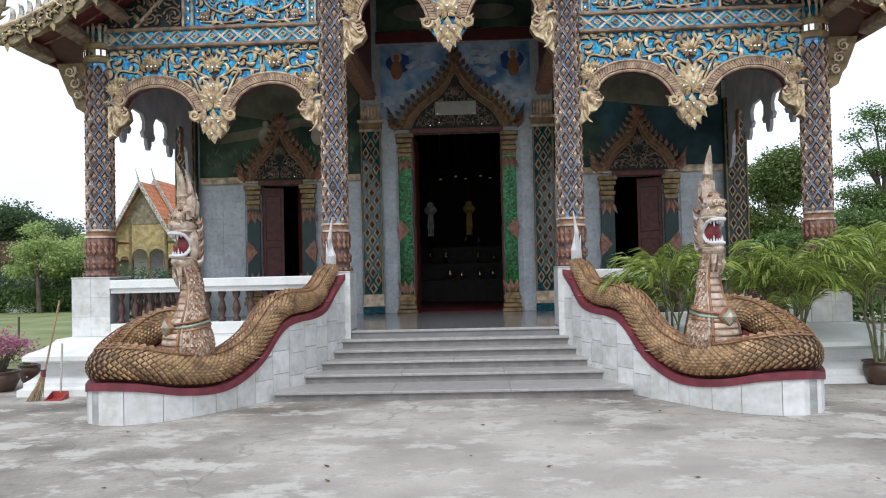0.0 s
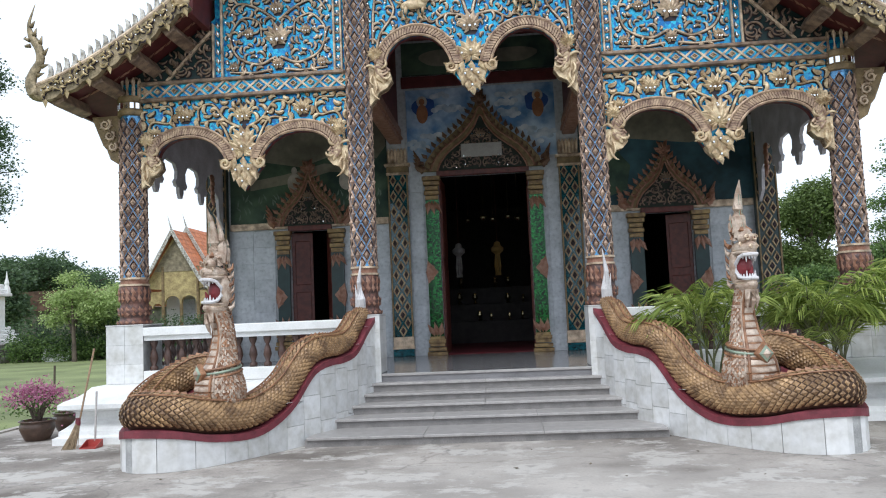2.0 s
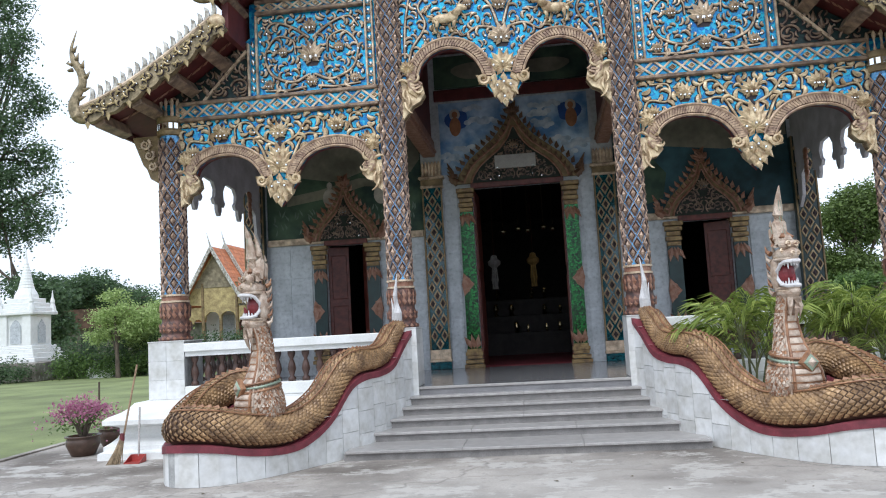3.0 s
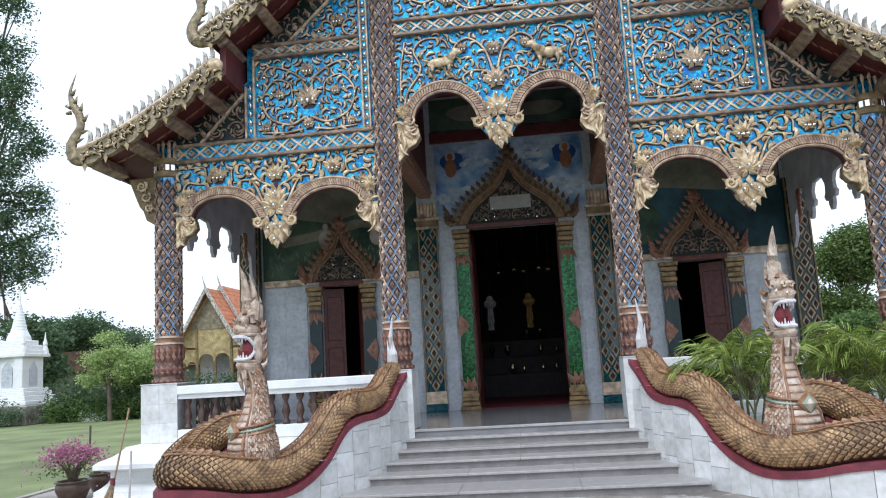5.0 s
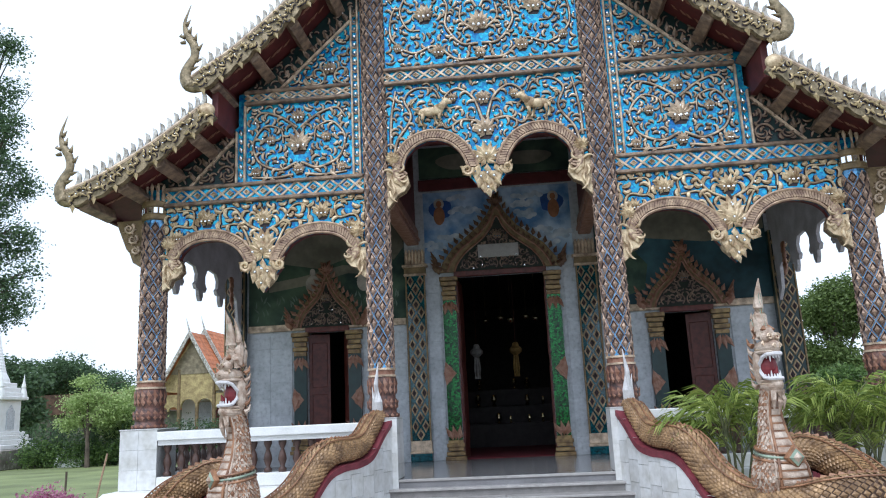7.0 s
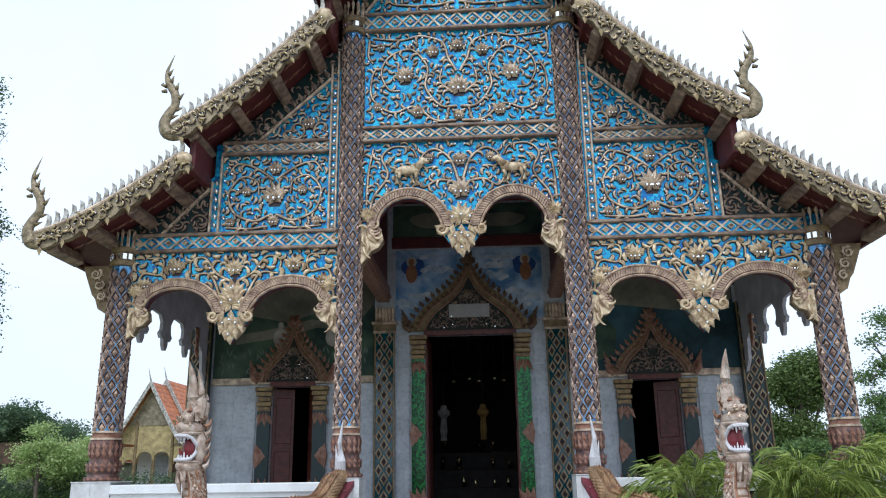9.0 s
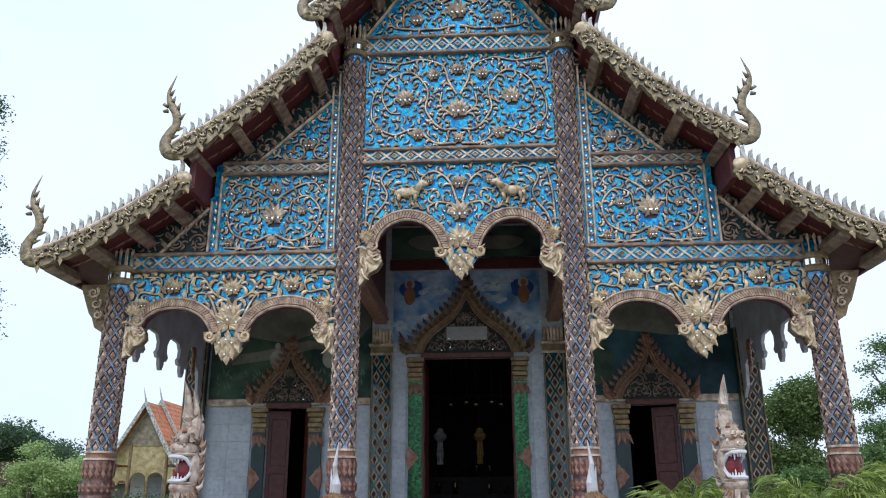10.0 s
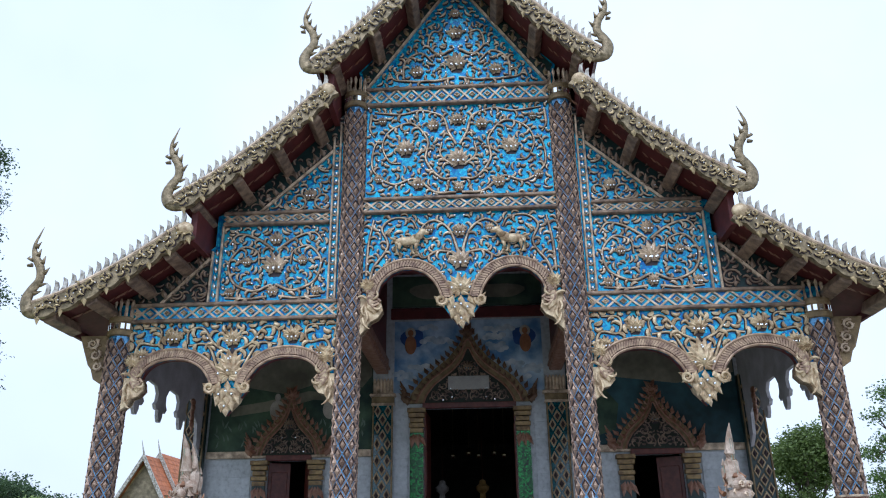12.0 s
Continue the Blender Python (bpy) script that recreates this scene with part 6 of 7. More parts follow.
    for zc, sg, w, ln in ((2.085, -1, 0.108, 0.2), (1.83, 1, 0.1, 0.18)):
        for dz, rr, mi in ((0.03, 0.018, 2), (0.06, 0.014, 5)):
            lip = [tuple(L3(w * 1.1 * math.cos(a), -0.02 + ln * (0.1 + 0.86 * math.sin(a)), zc - dz * sg)) for a in np.linspace(-0.2, math.pi + 0.2, 15)]
            tube(bm, lip, rr, 6, mi)
        for a in np.linspace(0.15, math.pi - 0.15, 10):
            b0 = L3(w * 0.95 * math.cos(a), ln * (0.15 + 0.72 * math.sin(a)), zc + 0.005 * sg)
            big = 0.075 if 0.5 < a < 0.9 or 2.2 < a < 2.6 else 0.042
            tube(bm, [tuple(b0), tuple(b0 + Vector((0, 0, sg * big)))], [0.016, 0.004], 5, 6)
    tube(bm, [tuple(L3(0, 0.05, 1.85)), tuple(L3(0, 0.13, 1.89)), tuple(L3(0, 0.15, 1.95))], [0.032, 0.026, 0.006], 6, 3)
    for q, (bx, by, bz, br) in enumerate(((0.06, 0.09, 2.27, 0.07), (-0.06, 0.09, 2.27, 0.07), (0, 0.05, 2.33, 0.08), (0, -0.03, 2.36, 0.09))):
        ball(bm, L3(bx, by, bz), (br, br * 0.8, br * 0.85), rotm, 2, 12)
    for e in (-1, 1):
        for dx, dy, dz, rr in ((0.06, 0.15, 2.275, 0.04), (0.105, 0.09, 2.2, 0.036), (0.04, 0.19, 2.17, 0.028)):
            ring = [tuple(L3(e * (dx + rr * math.cos(a) * (1 - 0.1 * a)), dy + 0.01, dz + rr * math.sin(a) * (1 - 0.1 * a))) for a in np.linspace(0, 7.5, 14)]
            tube(bm, ring, 0.01, 5, 5)
        ball(bm, L3(e * 0.06, 0.145, 2.275), (0.016, 0.016, 0.016), rotm, 3, 8)
        for k in range(6):               # frill behind the jaw
            zz = 1.74 + 0.09 * k
            tube(bm, [tuple(L3(e * 0.11, -0.1, zz)), tuple(L3(e * 0.125, -0.15, zz + 0.03)), tuple(L3(e * 0.13, -0.17, zz + 0.095))], [0.034, 0.02, 0.004], 6, 7 if k % 2 else 2)
        tube(bm, [tuple(L3(e * 0.06, 0.11, 1.7)), tuple(L3(e * 0.075, 0.12, 1.6)), tuple(L3(e * 0.06, 0.1, 1.48))], [0.035, 0.028, 0.005], 6, 2)
    tube(bm, [tuple(L3(0, 0.13, 1.7)), tuple(L3(0, 0.14, 1.58)), tuple(L3(0, 0.1, 1.44))], [0.04, 0.03, 0.005], 6, 2)
    for k in range(6):
        tube(bm, [tuple(L3(0, -0.15, 1.7 + 0.12 * k)), tuple(L3(0, -0.175, 1.76 + 0.12 * k)), tuple(L3(0, -0.185, 1.83 + 0.12 * k))], [0.035, 0.02, 0.004], 6, 2)
    # crown of curls, then two long tapering blades with a short one behind
    for e in (-1, 1):
        for k, (cx, cy, cz) in enumerate(((0.05, 0.06, 2.36), (0.085, -0.02, 2.34), (0.06, -0.09, 2.36))):
            tube(bm, [tuple(L3(e * cx, cy, cz - 0.08)), tuple(L3(e * (cx + 0.02), cy + 0.01, cz)), tuple(L3(e * cx * 0.6, cy - 0.02, cz + 0.05))], [0.04, 0.034, 0.012], 6, 2 if k % 2 else 7)
    for dx, dy, hgt, w, lean in ((0.026, 0.02, 2.94, 0.084, 0.02), (-0.034, -0.05, 2.84, 0.074, 0.0), (0.0, -0.12, 2.58, 0.05, -0.04)):
        top = hgt - 2.28
        blade = [tuple(L3(dx * (1.1 - 0.5 * t), dy - 0.05 * math.sin(2.6 * t) + lean * t * t, 2.28 + top * t)) for t in np.linspace(0, 1, 9)]
        tube(bm, blade, [w * q for q in (0.95, 1.0, 0.98, 0.9, 0.8, 0.66, 0.5, 0.3, 0.06)], 8, 2, flat=0.75)
        for q in range(3):
            tube(bm, [tuple(Vector(p) + fwd * (w * 0.72 * (1 - k / 9)) + sid * (0.014 * (q - 1))) for k, p in enumerate(blade[1:7])], 0.006, 4, 7 if q == 1 else 4)
    return whole("serpent_statue", bm, [SCALE, SKIN, CREAM, MOUTH, JADE, GOLD, TOOTH, RIDGE], "coiled temple serpent statue with bronze scales and open jaws", "statue", "guardian serpents")


for s in (-1, 1):
    serpent(s)

# ---------------------------------------------------------------- plants
def leafmat(name, a, b, rough=0.6):
    m = bpy.data.materials.new(name)
    m.use_nodes = True
    n, l = m.node_tree.nodes, m.node_tree.links
    p = n["Principled BSDF"]
    g, ramp = n.new("ShaderNodeNewGeometry"), n.new("ShaderNodeValToRGB")
    ramp.color_ramp.elements[0].color, ramp.color_ramp.elements[1].color = (*a, 1), (*b, 1)
    l.new(g.outputs["Random Per Island"], ramp.inputs[0])
    l.new(ramp.outputs[0], p.inputs["Base Color"])
    p.inputs["Roughness"].default_value = rough
    tr, mx = n.new("ShaderNodeBsdfTranslucent"), n.new("ShaderNodeMixShader")
    l.new(ramp.outputs[0], tr.inputs[0])
    mx.inputs[0].default_value = 0.4
    l.new(p.outputs[0], mx.inputs[1])
    l.new(tr.outputs[0], mx.inputs[2])
    l.new(mx.outputs[0], n["Material Output"].inputs[0])
    return m


LEAF = leafmat("mid_green_leaf", (0.05, 0.10, 0.022), (0.17, 0.26, 0.07))
MIDLEAF = leafmat("fresh_green_leaf", (0.065, 0.105, 0.024), (0.19, 0.26, 0.075))
DARKLEAF = leafmat("dark_green_leaf", (0.04, 0.075, 0.035), (0.13, 0.20, 0.09))
LIGHTLEAF = leafmat("light_green_leaf", (0.22, 0.31, 0.09), (0.5, 0.6, 0.25))
PALMLEAF = leafmat("palm_leaflet", (0.12, 0.19, 0.028), (0.42, 0.49, 0.12))
PINK = leafmat("pink_bract", (0.35, 0.10, 0.20), (0.55, 0.25, 0.36))
BARK = mat("grey_brown_bark", (0.11, 0.085, 0.065), 0.9, vary=0.4, scale=5, bump=0.5)
STEM = mat("palm_stem", (0.16, 0.17, 0.08), 0.7, vary=0.4, scale=12, bump=0.2)
POT = mat("brown_glazed_pot", (0.085, 0.05, 0.035), 0.35, vary=0.4, scale=7, bump=0.1)
SOIL = mat("dark_soil", (0.04, 0.03, 0.022), 0.95, bump=0.4)


def leaves_mesh(name, pts, size, rng, m, flat=0.3):
    """Leaf blades at pts: a folded kite each."""
    n = len(pts)
    u = rng.normal(size=(n, 3))
    u[:, 2] = u[:, 2] * 0.6 - flat
    u /= np.linalg.norm(u, axis=1)[:, None]
    w = np.cross(u, rng.normal(size=(n, 3)))
    w /= np.linalg.norm(w, axis=1)[:, None] + 1e-9
    L = size * rng.uniform(0.6, 1.25, n)[:, None]
    v = np.stack([pts, pts + u * L * 0.5 + w * L * 0.28, pts + u * L, pts + u * L * 0.5 - w * L * 0.28], 1).reshape(-1, 3)
    me = bpy.data.meshes.new(name)
    me.from_pydata(v.tolist(), [], np.arange(4 * n).reshape(-1, 4).tolist())
    me.materials.append(m)
    return me


def crown_points(blobs, clumps, per, rng, spread):
    """Clumps of leaves in the outer parts of rough ellipsoids, with gaps between."""
    out = []
    vol = np.array([b[3] * b[4] * b[5] for b in blobs]) ** 0.67
    for b, share in zip(blobs, vol / vol.sum()):
        k = max(3, int(clumps * share))
        d = rng.normal(size=(k, 3))
        d /= np.linalg.norm(d, axis=1)[:, None]
        r = rng.uniform(0.45, 1.05, k)[:, None]
        c = np.array(b[:3]) + d * r * np.array(b[3:])
        out.append((c[:, None, :] + rng.normal(size=(k, per, 3)) * spread * np.array((1, 1, 0.6))).reshape(-1, 3))
    return np.concatenate(out)


def tree(label, x, y, h, blobs, clumps, per, size, spread, m, seed, r=0.2, name="tree"):
    rng = np.random.default_rng(seed)
    t = thing(name, label, "tree" if name == "tree" else name.replace("_", " "), at=(x, y, -0.05))
    bm = B()
    lean = rng.normal(size=2) * 0.04 * h
    tube(bm, [(x, y, -0.1), (x + lean[0] * 0.4, y + lean[1] * 0.4, h * 0.35), (x + lean[0], y + lean[1], h * 0.75)], [r * 1.25, r * 0.85, r * 0.4], 9)
    for b in blobs:
        s0 = rng.uniform(0.3, 0.7)
        a = Vector((x + lean[0] * s0, y + lean[1] * s0, h * 0.75 * s0))
        e = Vector(b[:3])
        mid = a.lerp(e, 0.5) + Vector((0, 0, 0.1 * h * rng.uniform(0, 1)))
        tube(bm, [a, mid, e], [r * 0.4, r * 0.25, r * 0.06], 6)
        for q in range(3):
            d = Vector(rng.normal(size=3) * np.array(b[3:]) * 0.6)
            tube(bm, [mid.lerp(e, 0.5), e + d], [r * 0.15, r * 0.03], 5)
    part("trunk", bm, BARK, t)
    ob = new("crown", leaves_mesh("crown", crown_points(blobs, clumps, per, rng, spread), size, rng, m))
    ob.parent = t
    ob.location = -Vector(t.location)
    return t


def blobs_round(x, y, z, R, n, seed, sq=0.75):
    rng = np.random.default_rng(seed)
    out = [(x, y, z, R * 0.7, R * 0.7, R * 0.6 * sq)]
    for i in range(n):
        a, e = rng.uniform(0, 6.28), rng.uniform(-0.4, 1.0)
        out.append((x + R * 0.65 * math.cos(a) * math.cos(e), y + R * 0.65 * math.sin(a) * math.cos(e), z + R * 0.65 * sq * math.sin(e), *[R * rng.uniform(0.28, 0.45)] * 2, R * rng.uniform(0.2, 0.34)))
    return out


# trees round the grounds
def ray_x(bx, y, z30=0.0):
    """A place along the line from the forecourt through (bx, 30)."""
    return EYE[0] + (bx - EYE[0]) * y / 30


def ray_z(z30, y):
    return EYE[2] + (z30 - EYE[2]) * y / 30


y = 75
dome = []
for i in range(26):
    a = -1 + 2 * (i + 0.5) / 26
    dome.append((ray_x(-18.0 + 2.6 * a, y), y + random.uniform(-3, 3), ray_z(4.72 - 1.2 * a * a * abs(a), y) - 1.3 - random.uniform(0, 3), 1.8, 2.5, 1.3))
tree("broad dark dome-shaped rain tree beyond the grounds", ray_x(-18.0, y), y, 9, dome, 900, 40, 0.32, 0.5, DARKLEAF, 31, 0.7)
y = 50
bl = [(ray_x(bx, y), y + dy, ray_z(z, y), rx * 1.75, rx * 1.5, rx * 1.25) for bx, dy, z, rx in
      ((-22.5, 0, 11.0, 1.5), (-21.3, 1, 9.6, 0.9), (-22.8, 0, 8.6, 1.4), (-20.9, 0.5, 12.3, 1.0), (-21.0, 0, 7.6, 0.9), (-22.4, 1, 6.6, 1.3), (-20.6, 0.3, 6.9, 0.6), (-23.5, 0, 9.5, 1.8),
       (-22.5, 0, 14.5, 1.5), (-24.5, 0, 13, 2), (-24.5, 0, 7, 2), (-21.4, 0, 4.2, 0.8), (-21.2, 0, 3.0, 0.8),
       (-21.9, 0, 18.6, 0.9), (-22.2, 0.5, 16.6, 1.1), (-21.3, 0, 15.0, 0.55), (-20.5, 0, 10.0, 0.5), (-19.95, 0, 8.3, 0.4), (-21.6, 0, 13.2, 0.6))]
tree("tall leafy tree with hanging dark green branches", ray_x(-24.5, y), y + 1, 28, bl, 1200, 40, 0.24, 0.45, DARKLEAF, 32, 0.5)
y = 46
bl = [(ray_x(bx, y), y, ray_z(z, y), 1.1, 1.1, 0.8) for bx, z in ((-20.2, 3.0), (-19.8, 3.6), (-20.6, 4.1), (-19.9, 2.2), (-20.8, 2.6), (-19.7, 2.6))]
tree("dark green garden tree beside the white stupa", ray_x(-19.8, y), y, 6, bl, 260, 24, 0.3, 0.35, DARKLEAF, 33, 0.25)
y = 36
bl = [(ray_x(bx, y), y + dy, ray_z(z, y), r, r, r * 0.6) for bx, dy, z, r in ((-17.1, 0, 3.6, 0.5), (-16.7, 0, 2.9, 0.8), (-17.6, 0, 2.8, 0.7), (-17.0, 0.5, 2.2, 1.0), (-16.2, 0, 2.3, 0.7), (-15.8, 0, 2.7, 0.6), (-17.8, 0, 2.0, 0.6))]
tree("young tree with airy light green foliage", ray_x(-17.0, y), y, 4, bl, 260, 34, 0.14, 0.22, LIGHTLEAF, 34, 0.1)
bl = [(ray_x(bx, y), y + 2, ray_z(z, y), r, r, r * 0.7) for bx, z, r in ((-15.9, 3.0, 0.7), (-16.5, 2.4, 0.8), (-15.7, 2.1, 0.8), (-16.6, 1.7, 0.9))]
tree("light green shrubby tree beside the lawn", ray_x(-16.1, y), y + 2, 3, bl, 230, 34, 0.14, 0.22, LIGHTLEAF, 35, 0.1)
y = 33
bl = blobs_round(ray_x(12.05, y), y, ray_z(4.6, y), 2.0, 12, 36, 0.95) + blobs_round(ray_x(11.6, y), y, ray_z(2.8, y), 1.8, 8, 37)
tree("full green tree behind the temple", ray_x(12.0, y), y, 6, bl, 620, 46, 0.15, 0.24, MIDLEAF, 36, 0.22)
y = 45
bl = [(ray_x(bx, y), y + dy, ray_z(z, y), r, r, r * 0.5) for bx, dy, z, r in
      ((15.6, 0, 7.1, 0.9), (16.3, 0, 6.6, 1.1), (14.9, 0, 6.3, 0.6), (15.4, 0, 5.5, 1.0), (16.2, 0, 5.2, 1.4), (14.6, 0, 4.9, 0.8), (15.0, 0, 4.0, 1.3), (16.0, 0, 3.6, 1.6), (14.3, 0, 3.2, 1.2), (15.2, 0, 2.4, 1.6), (17.5, 0, 5, 2), (17.5, 0, 3, 2))]
tree("tall open pine-like tree with gaps of sky", ray_x(15.7, y), y, 11, bl, 560, 44, 0.17, 0.3, LEAF, 38, 0.3)
y = 26
bl = blobs_round(ray_x(15.2, y), y, 2.2, 1.7, 8, 39) + blobs_round(ray_x(13.4, y), y + 3, 1.8, 1.5, 6, 40)
tree("broad green shrub tree behind the palms", ray_x(15.0, y), y, 3.4, bl, 420, 36, 0.14, 0.22, LEAF, 41, 0.15)


def hedge(label, x0, x1, y, h, m, seed, dens=70, size=0.16):
    rng = np.random.default_rng(seed)
    n = int((x1 - x0) * dens)
    c = np.stack([rng.uniform(x0, x1, n), y + rng.normal(size=n) * 0.35, h * (0.08 + 0.92 * rng.uniform(0, 1, n) ** 0.7) * (0.72 + 0.28 * np.sin(rng.uniform(x0, x1, n)))], 1)
    pts = (c[:, None, :] + rng.normal(size=(n, 9, 3)) * 0.13).reshape(-1, 3)
    pts[:, 2] = np.maximum(pts[:, 2], 0.02)
    tagged(new("hedge", leaves_mesh("hedge", pts, size, rng, m)), label, "hedge", kind="stuff")


hedge("row of clipped dark green shrubs along the garden wall", -24.6, -14, 37.6, 2.0, DARKLEAF, 51, 190, 0.13)
hedge("clipped shrubs before the stupa", -30, -25, 35.6, 1.2, DARKLEAF, 56, 120, 0.12)
hedge("light green shrubs in front of the garden wall", -24.5, -17.5, 37.0, 1.3, LEAF, 52, 90, 0.13)
hedge("far green thicket closing the grounds", -90, -14, 62, 4.0, LEAF, 53, 90, 0.35)
hedge("far green thicket closing the grounds", 9, 80, 48, 4.0, LEAF, 54, 100, 0.3)
hedge("green shrubs beside the hall", 8, 16, 20, 1.6, LEAF, 55, 170, 0.13)
def frond(bm, base, az, reach, rise, n=22, leafL=0.34):
    """An arching feather frond: rachis and leaflets."""
    d = Vector((math.cos(az), math.sin(az), 0))
    pts = [Vector(base) + d * (reach * t ** 1.25) + Vector((0, 0, rise * (1.9 * t - 1.15 * t ** 2.2))) for t in np.linspace(0, 1, 12)]
    tube(bm, pts, [0.010 * (1 - 0.8 * k / 11) + 0.002 for k in range(12)], 4, 1)
    side = d.cross(Vector((0, 0, 1)))
    for i in range(n):
        t = 0.22 + 0.78 * i / (n - 1)
        f = t * 11
        k = min(int(f), 10)
        p = pts[k].lerp(pts[k + 1], f - k)
        tan = (pts[k + 1] - pts[k]).normalized()
        L = leafL * (0.5 + 0.8 * math.sin(math.pi * min(1, t * 0.93))) * random.uniform(0.8, 1.15)
        for e in (-1, 1):
            a = (side * e * 0.7 + tan * 0.8 + Vector((0, 0, random.uniform(-0.1, 0.4)))).normalized()
            q = p + a * L * 0.5
            tip = p + a * L + Vector((0, 0, -0.38 * L))
            w = tan * 0.014
            v = [bm.verts.new(p), bm.verts.new(q + w + Vector((0, 0, 0.004))), bm.verts.new(tip), bm.verts.new(q - w)]
            bm.faces.new(v).material_index = 0


def palm(x, y, z0, stems, h, reach, fr, seed, label):
    random.seed(seed)
    t = thing("areca_palm", label, "palm", "potted palms", at=(x, y, z0))
    for i in range(stems):
        a = 2 * math.pi * i / stems + random.uniform(-0.4, 0.4)
        top = (x + 0.2 * math.cos(a), y + 0.14 * math.sin(a), z0 + h * random.uniform(0.6, 1.0))
        part("stem", tube(B(), [(x + 0.06 * math.cos(a), y + 0.06 * math.sin(a), z0), (x + 0.13 * math.cos(a), y + 0.1 * math.sin(a), z0 + h * 0.4), top], [0.024, 0.02, 0.015], 7), STEM, t)
        for k in range(fr):
            bm = B()
            frond(bm, top, a + 2 * math.pi * k / fr + random.uniform(-0.5, 0.5), reach * random.uniform(0.45, 1.05), random.uniform(0.6, 1.25) * reach)
            part("frond", bm, [PALMLEAF, STEM], t)


def pot(x, y, r, h, label, soil=True):
    t = thing("flower_pot", label, "pot", "flower pots", at=(x, y, 0))
    part("vessel", lathe(B(), [(r * 0.66, 0), (r * 0.72, 0.02), (r * 0.98, h * 0.55), (r * 0.97, h * 0.8), (r * 0.9, h * 0.9), (r * 1.05, h * 0.94), (r * 1.05, h), (r * 0.9, h), (r * 0.88, h * 0.86), (0.01, h * 0.85)], (x, y, 0), 24), POT, t, smooth=True)
    part("soil", lathe(B(), [(r * 0.87, h * 0.84), (r * 0.6, h * 0.9), (0.01, h * 0.92)], (x, y, 0), 16), SOIL, t)


pot(5.5, 10.2, 0.21, 0.30, "round brown glazed pot holding a tall palm")
palm(5.5, 10.2, 0.27, 4, 0.95, 0.85, 7, 1, "tall potted areca palm with several bare stems")
pot(4.4, 10.25, 0.2, 0.30, "brown glazed pot behind the serpent coil")
palm(4.4, 10.25, 0.27, 7, 0.75, 0.85, 7, 2, "dense bright green areca palm in a pot")
pot(2.92, 10.35, 0.2, 0.28, "brown glazed pot behind the stair wall")
palm(2.92, 10.35, 0.25, 5, 0.85, 0.74, 5, 3, "small areca palm with fine feathery fronds")
pot(6.5, 10.4, 0.21, 0.30, "brown glazed pot at the corner of the base")
palm(6.5, 10.4, 0.27, 6, 1.0, 0.9, 7, 4, "bushy areca palm at the corner of the base")

# pots by the lawn
pot(-6.5, 10.85, 0.24, 0.29, "brown tapered pot with a flowering bush")
pot(-6.55, 11.75, 0.23, 0.29, "brown tapered pot with a bare stub")


def bougainvillea(x, y, z, label):
    rng = np.random.default_rng(71)
    t = thing("bougainvillea", label, "bush", at=(x, y, z))
    for k in range(9):
        a = k * 0.7
        bm = tube(B(), [(x, y, z - 0.05), (x + 0.1 * math.cos(a), y + 0.1 * math.sin(a), z + 0.18), (x + 0.34 * math.cos(a), y + 0.3 * math.sin(a), z + 0.42)], [0.03, 0.016, 0.005], 6)
        part("branch", bm, BARK, t)
    for nm, m, n, zz, sp in (("leaf_mass", LEAF, 500, 0.3, 0.1), ("blossom", PINK, 1500, 0.45, 0.07)):
        p = np.stack([rng.normal(size=n) * 0.22, rng.normal(size=n) * 0.2, rng.normal(size=n) * sp], 1)
        p[:, 2] += zz - 0.5 * (p[:, 0] ** 2 + p[:, 1] ** 2)
        ob = new(nm, leaves_mesh(nm, p, 0.05, rng, m))
        ob.parent = t
        if nm == "blossom":
            ob["label"] = "dusty pink bracts"
        tagged(ob, kind="stuff")


bougainvillea(-6.5, 10.85, 0.26, "pink flowering bougainvillea bush in a pot")
whole("plant_stub", tube(B(), [(-6.55, 11.75, 0.24), (-6.54, 11.74, 0.33), (-6.51, 11.76, 0.38)], [0.03, 0.025, 0.012], 7), BARK, "cut back woody stub in a pot", "plant")

# broom and dustpan against the base
STRAW = mat("pale_straw", (0.36, 0.27, 0.17), 0.9, vary=0.4, scale=20, bump=0.4)
WOODPOLE = mat("worn_pole", (0.30, 0.20, 0.12), 0.7, vary=0.3, scale=15, bump=0.1)
br = thing("broom", "straw broom with a long wooden handle leaning on the base", "broom", at=(-5.42, 9.95, 0))
part("handle", tube(B(), [(-5.38, 9.98, 0.3), (-5.3, 10.24, 1.3)], 0.013, 8), WOODPOLE, br)
bm = B()
random.seed(8)
for k in range(70):
    a = random.uniform(0, 6.28)
    rr = random.uniform(0, 1)
    tube(bm, [(-5.38 + 0.02 * math.cos(a), 9.98 + 0.02 * math.sin(a), 0.36), (-5.42 + 0.06 * rr * math.cos(a), 9.94 + 0.05 * rr * math.sin(a), 0.18), (-5.47 + 0.13 * rr * math.cos(a), 9.9 + 0.08 * rr * math.sin(a), 0.005)], [0.007, 0.007, 0.004], 4)
part("bristle_bundle", bm, STRAW, br, "splayed straw bristles")
part("binding", lathe(B(), [(0.03, 0.3), (0.034, 0.34), (0.028, 0.4)], (-5.385, 9.975, 0), 10), REDBAND, br)
dp = thing("dustpan", "red dustpan with an upright grey pole", "dustpan", at=(-5.22, 9.98, 0))
bm = box(B(), -5.33, -5.11, 9.9, 10.1, 0.002, 0.012)
box(bm, -5.33, -5.11, 10.09, 10.1, 0.012, 0.1)
for x in (-5.33, -5.12):
    slab(bm, [(9.9, 0.012), (10.09, 0.012), (10.09, 0.1)], x, x + 0.01, axis="x")
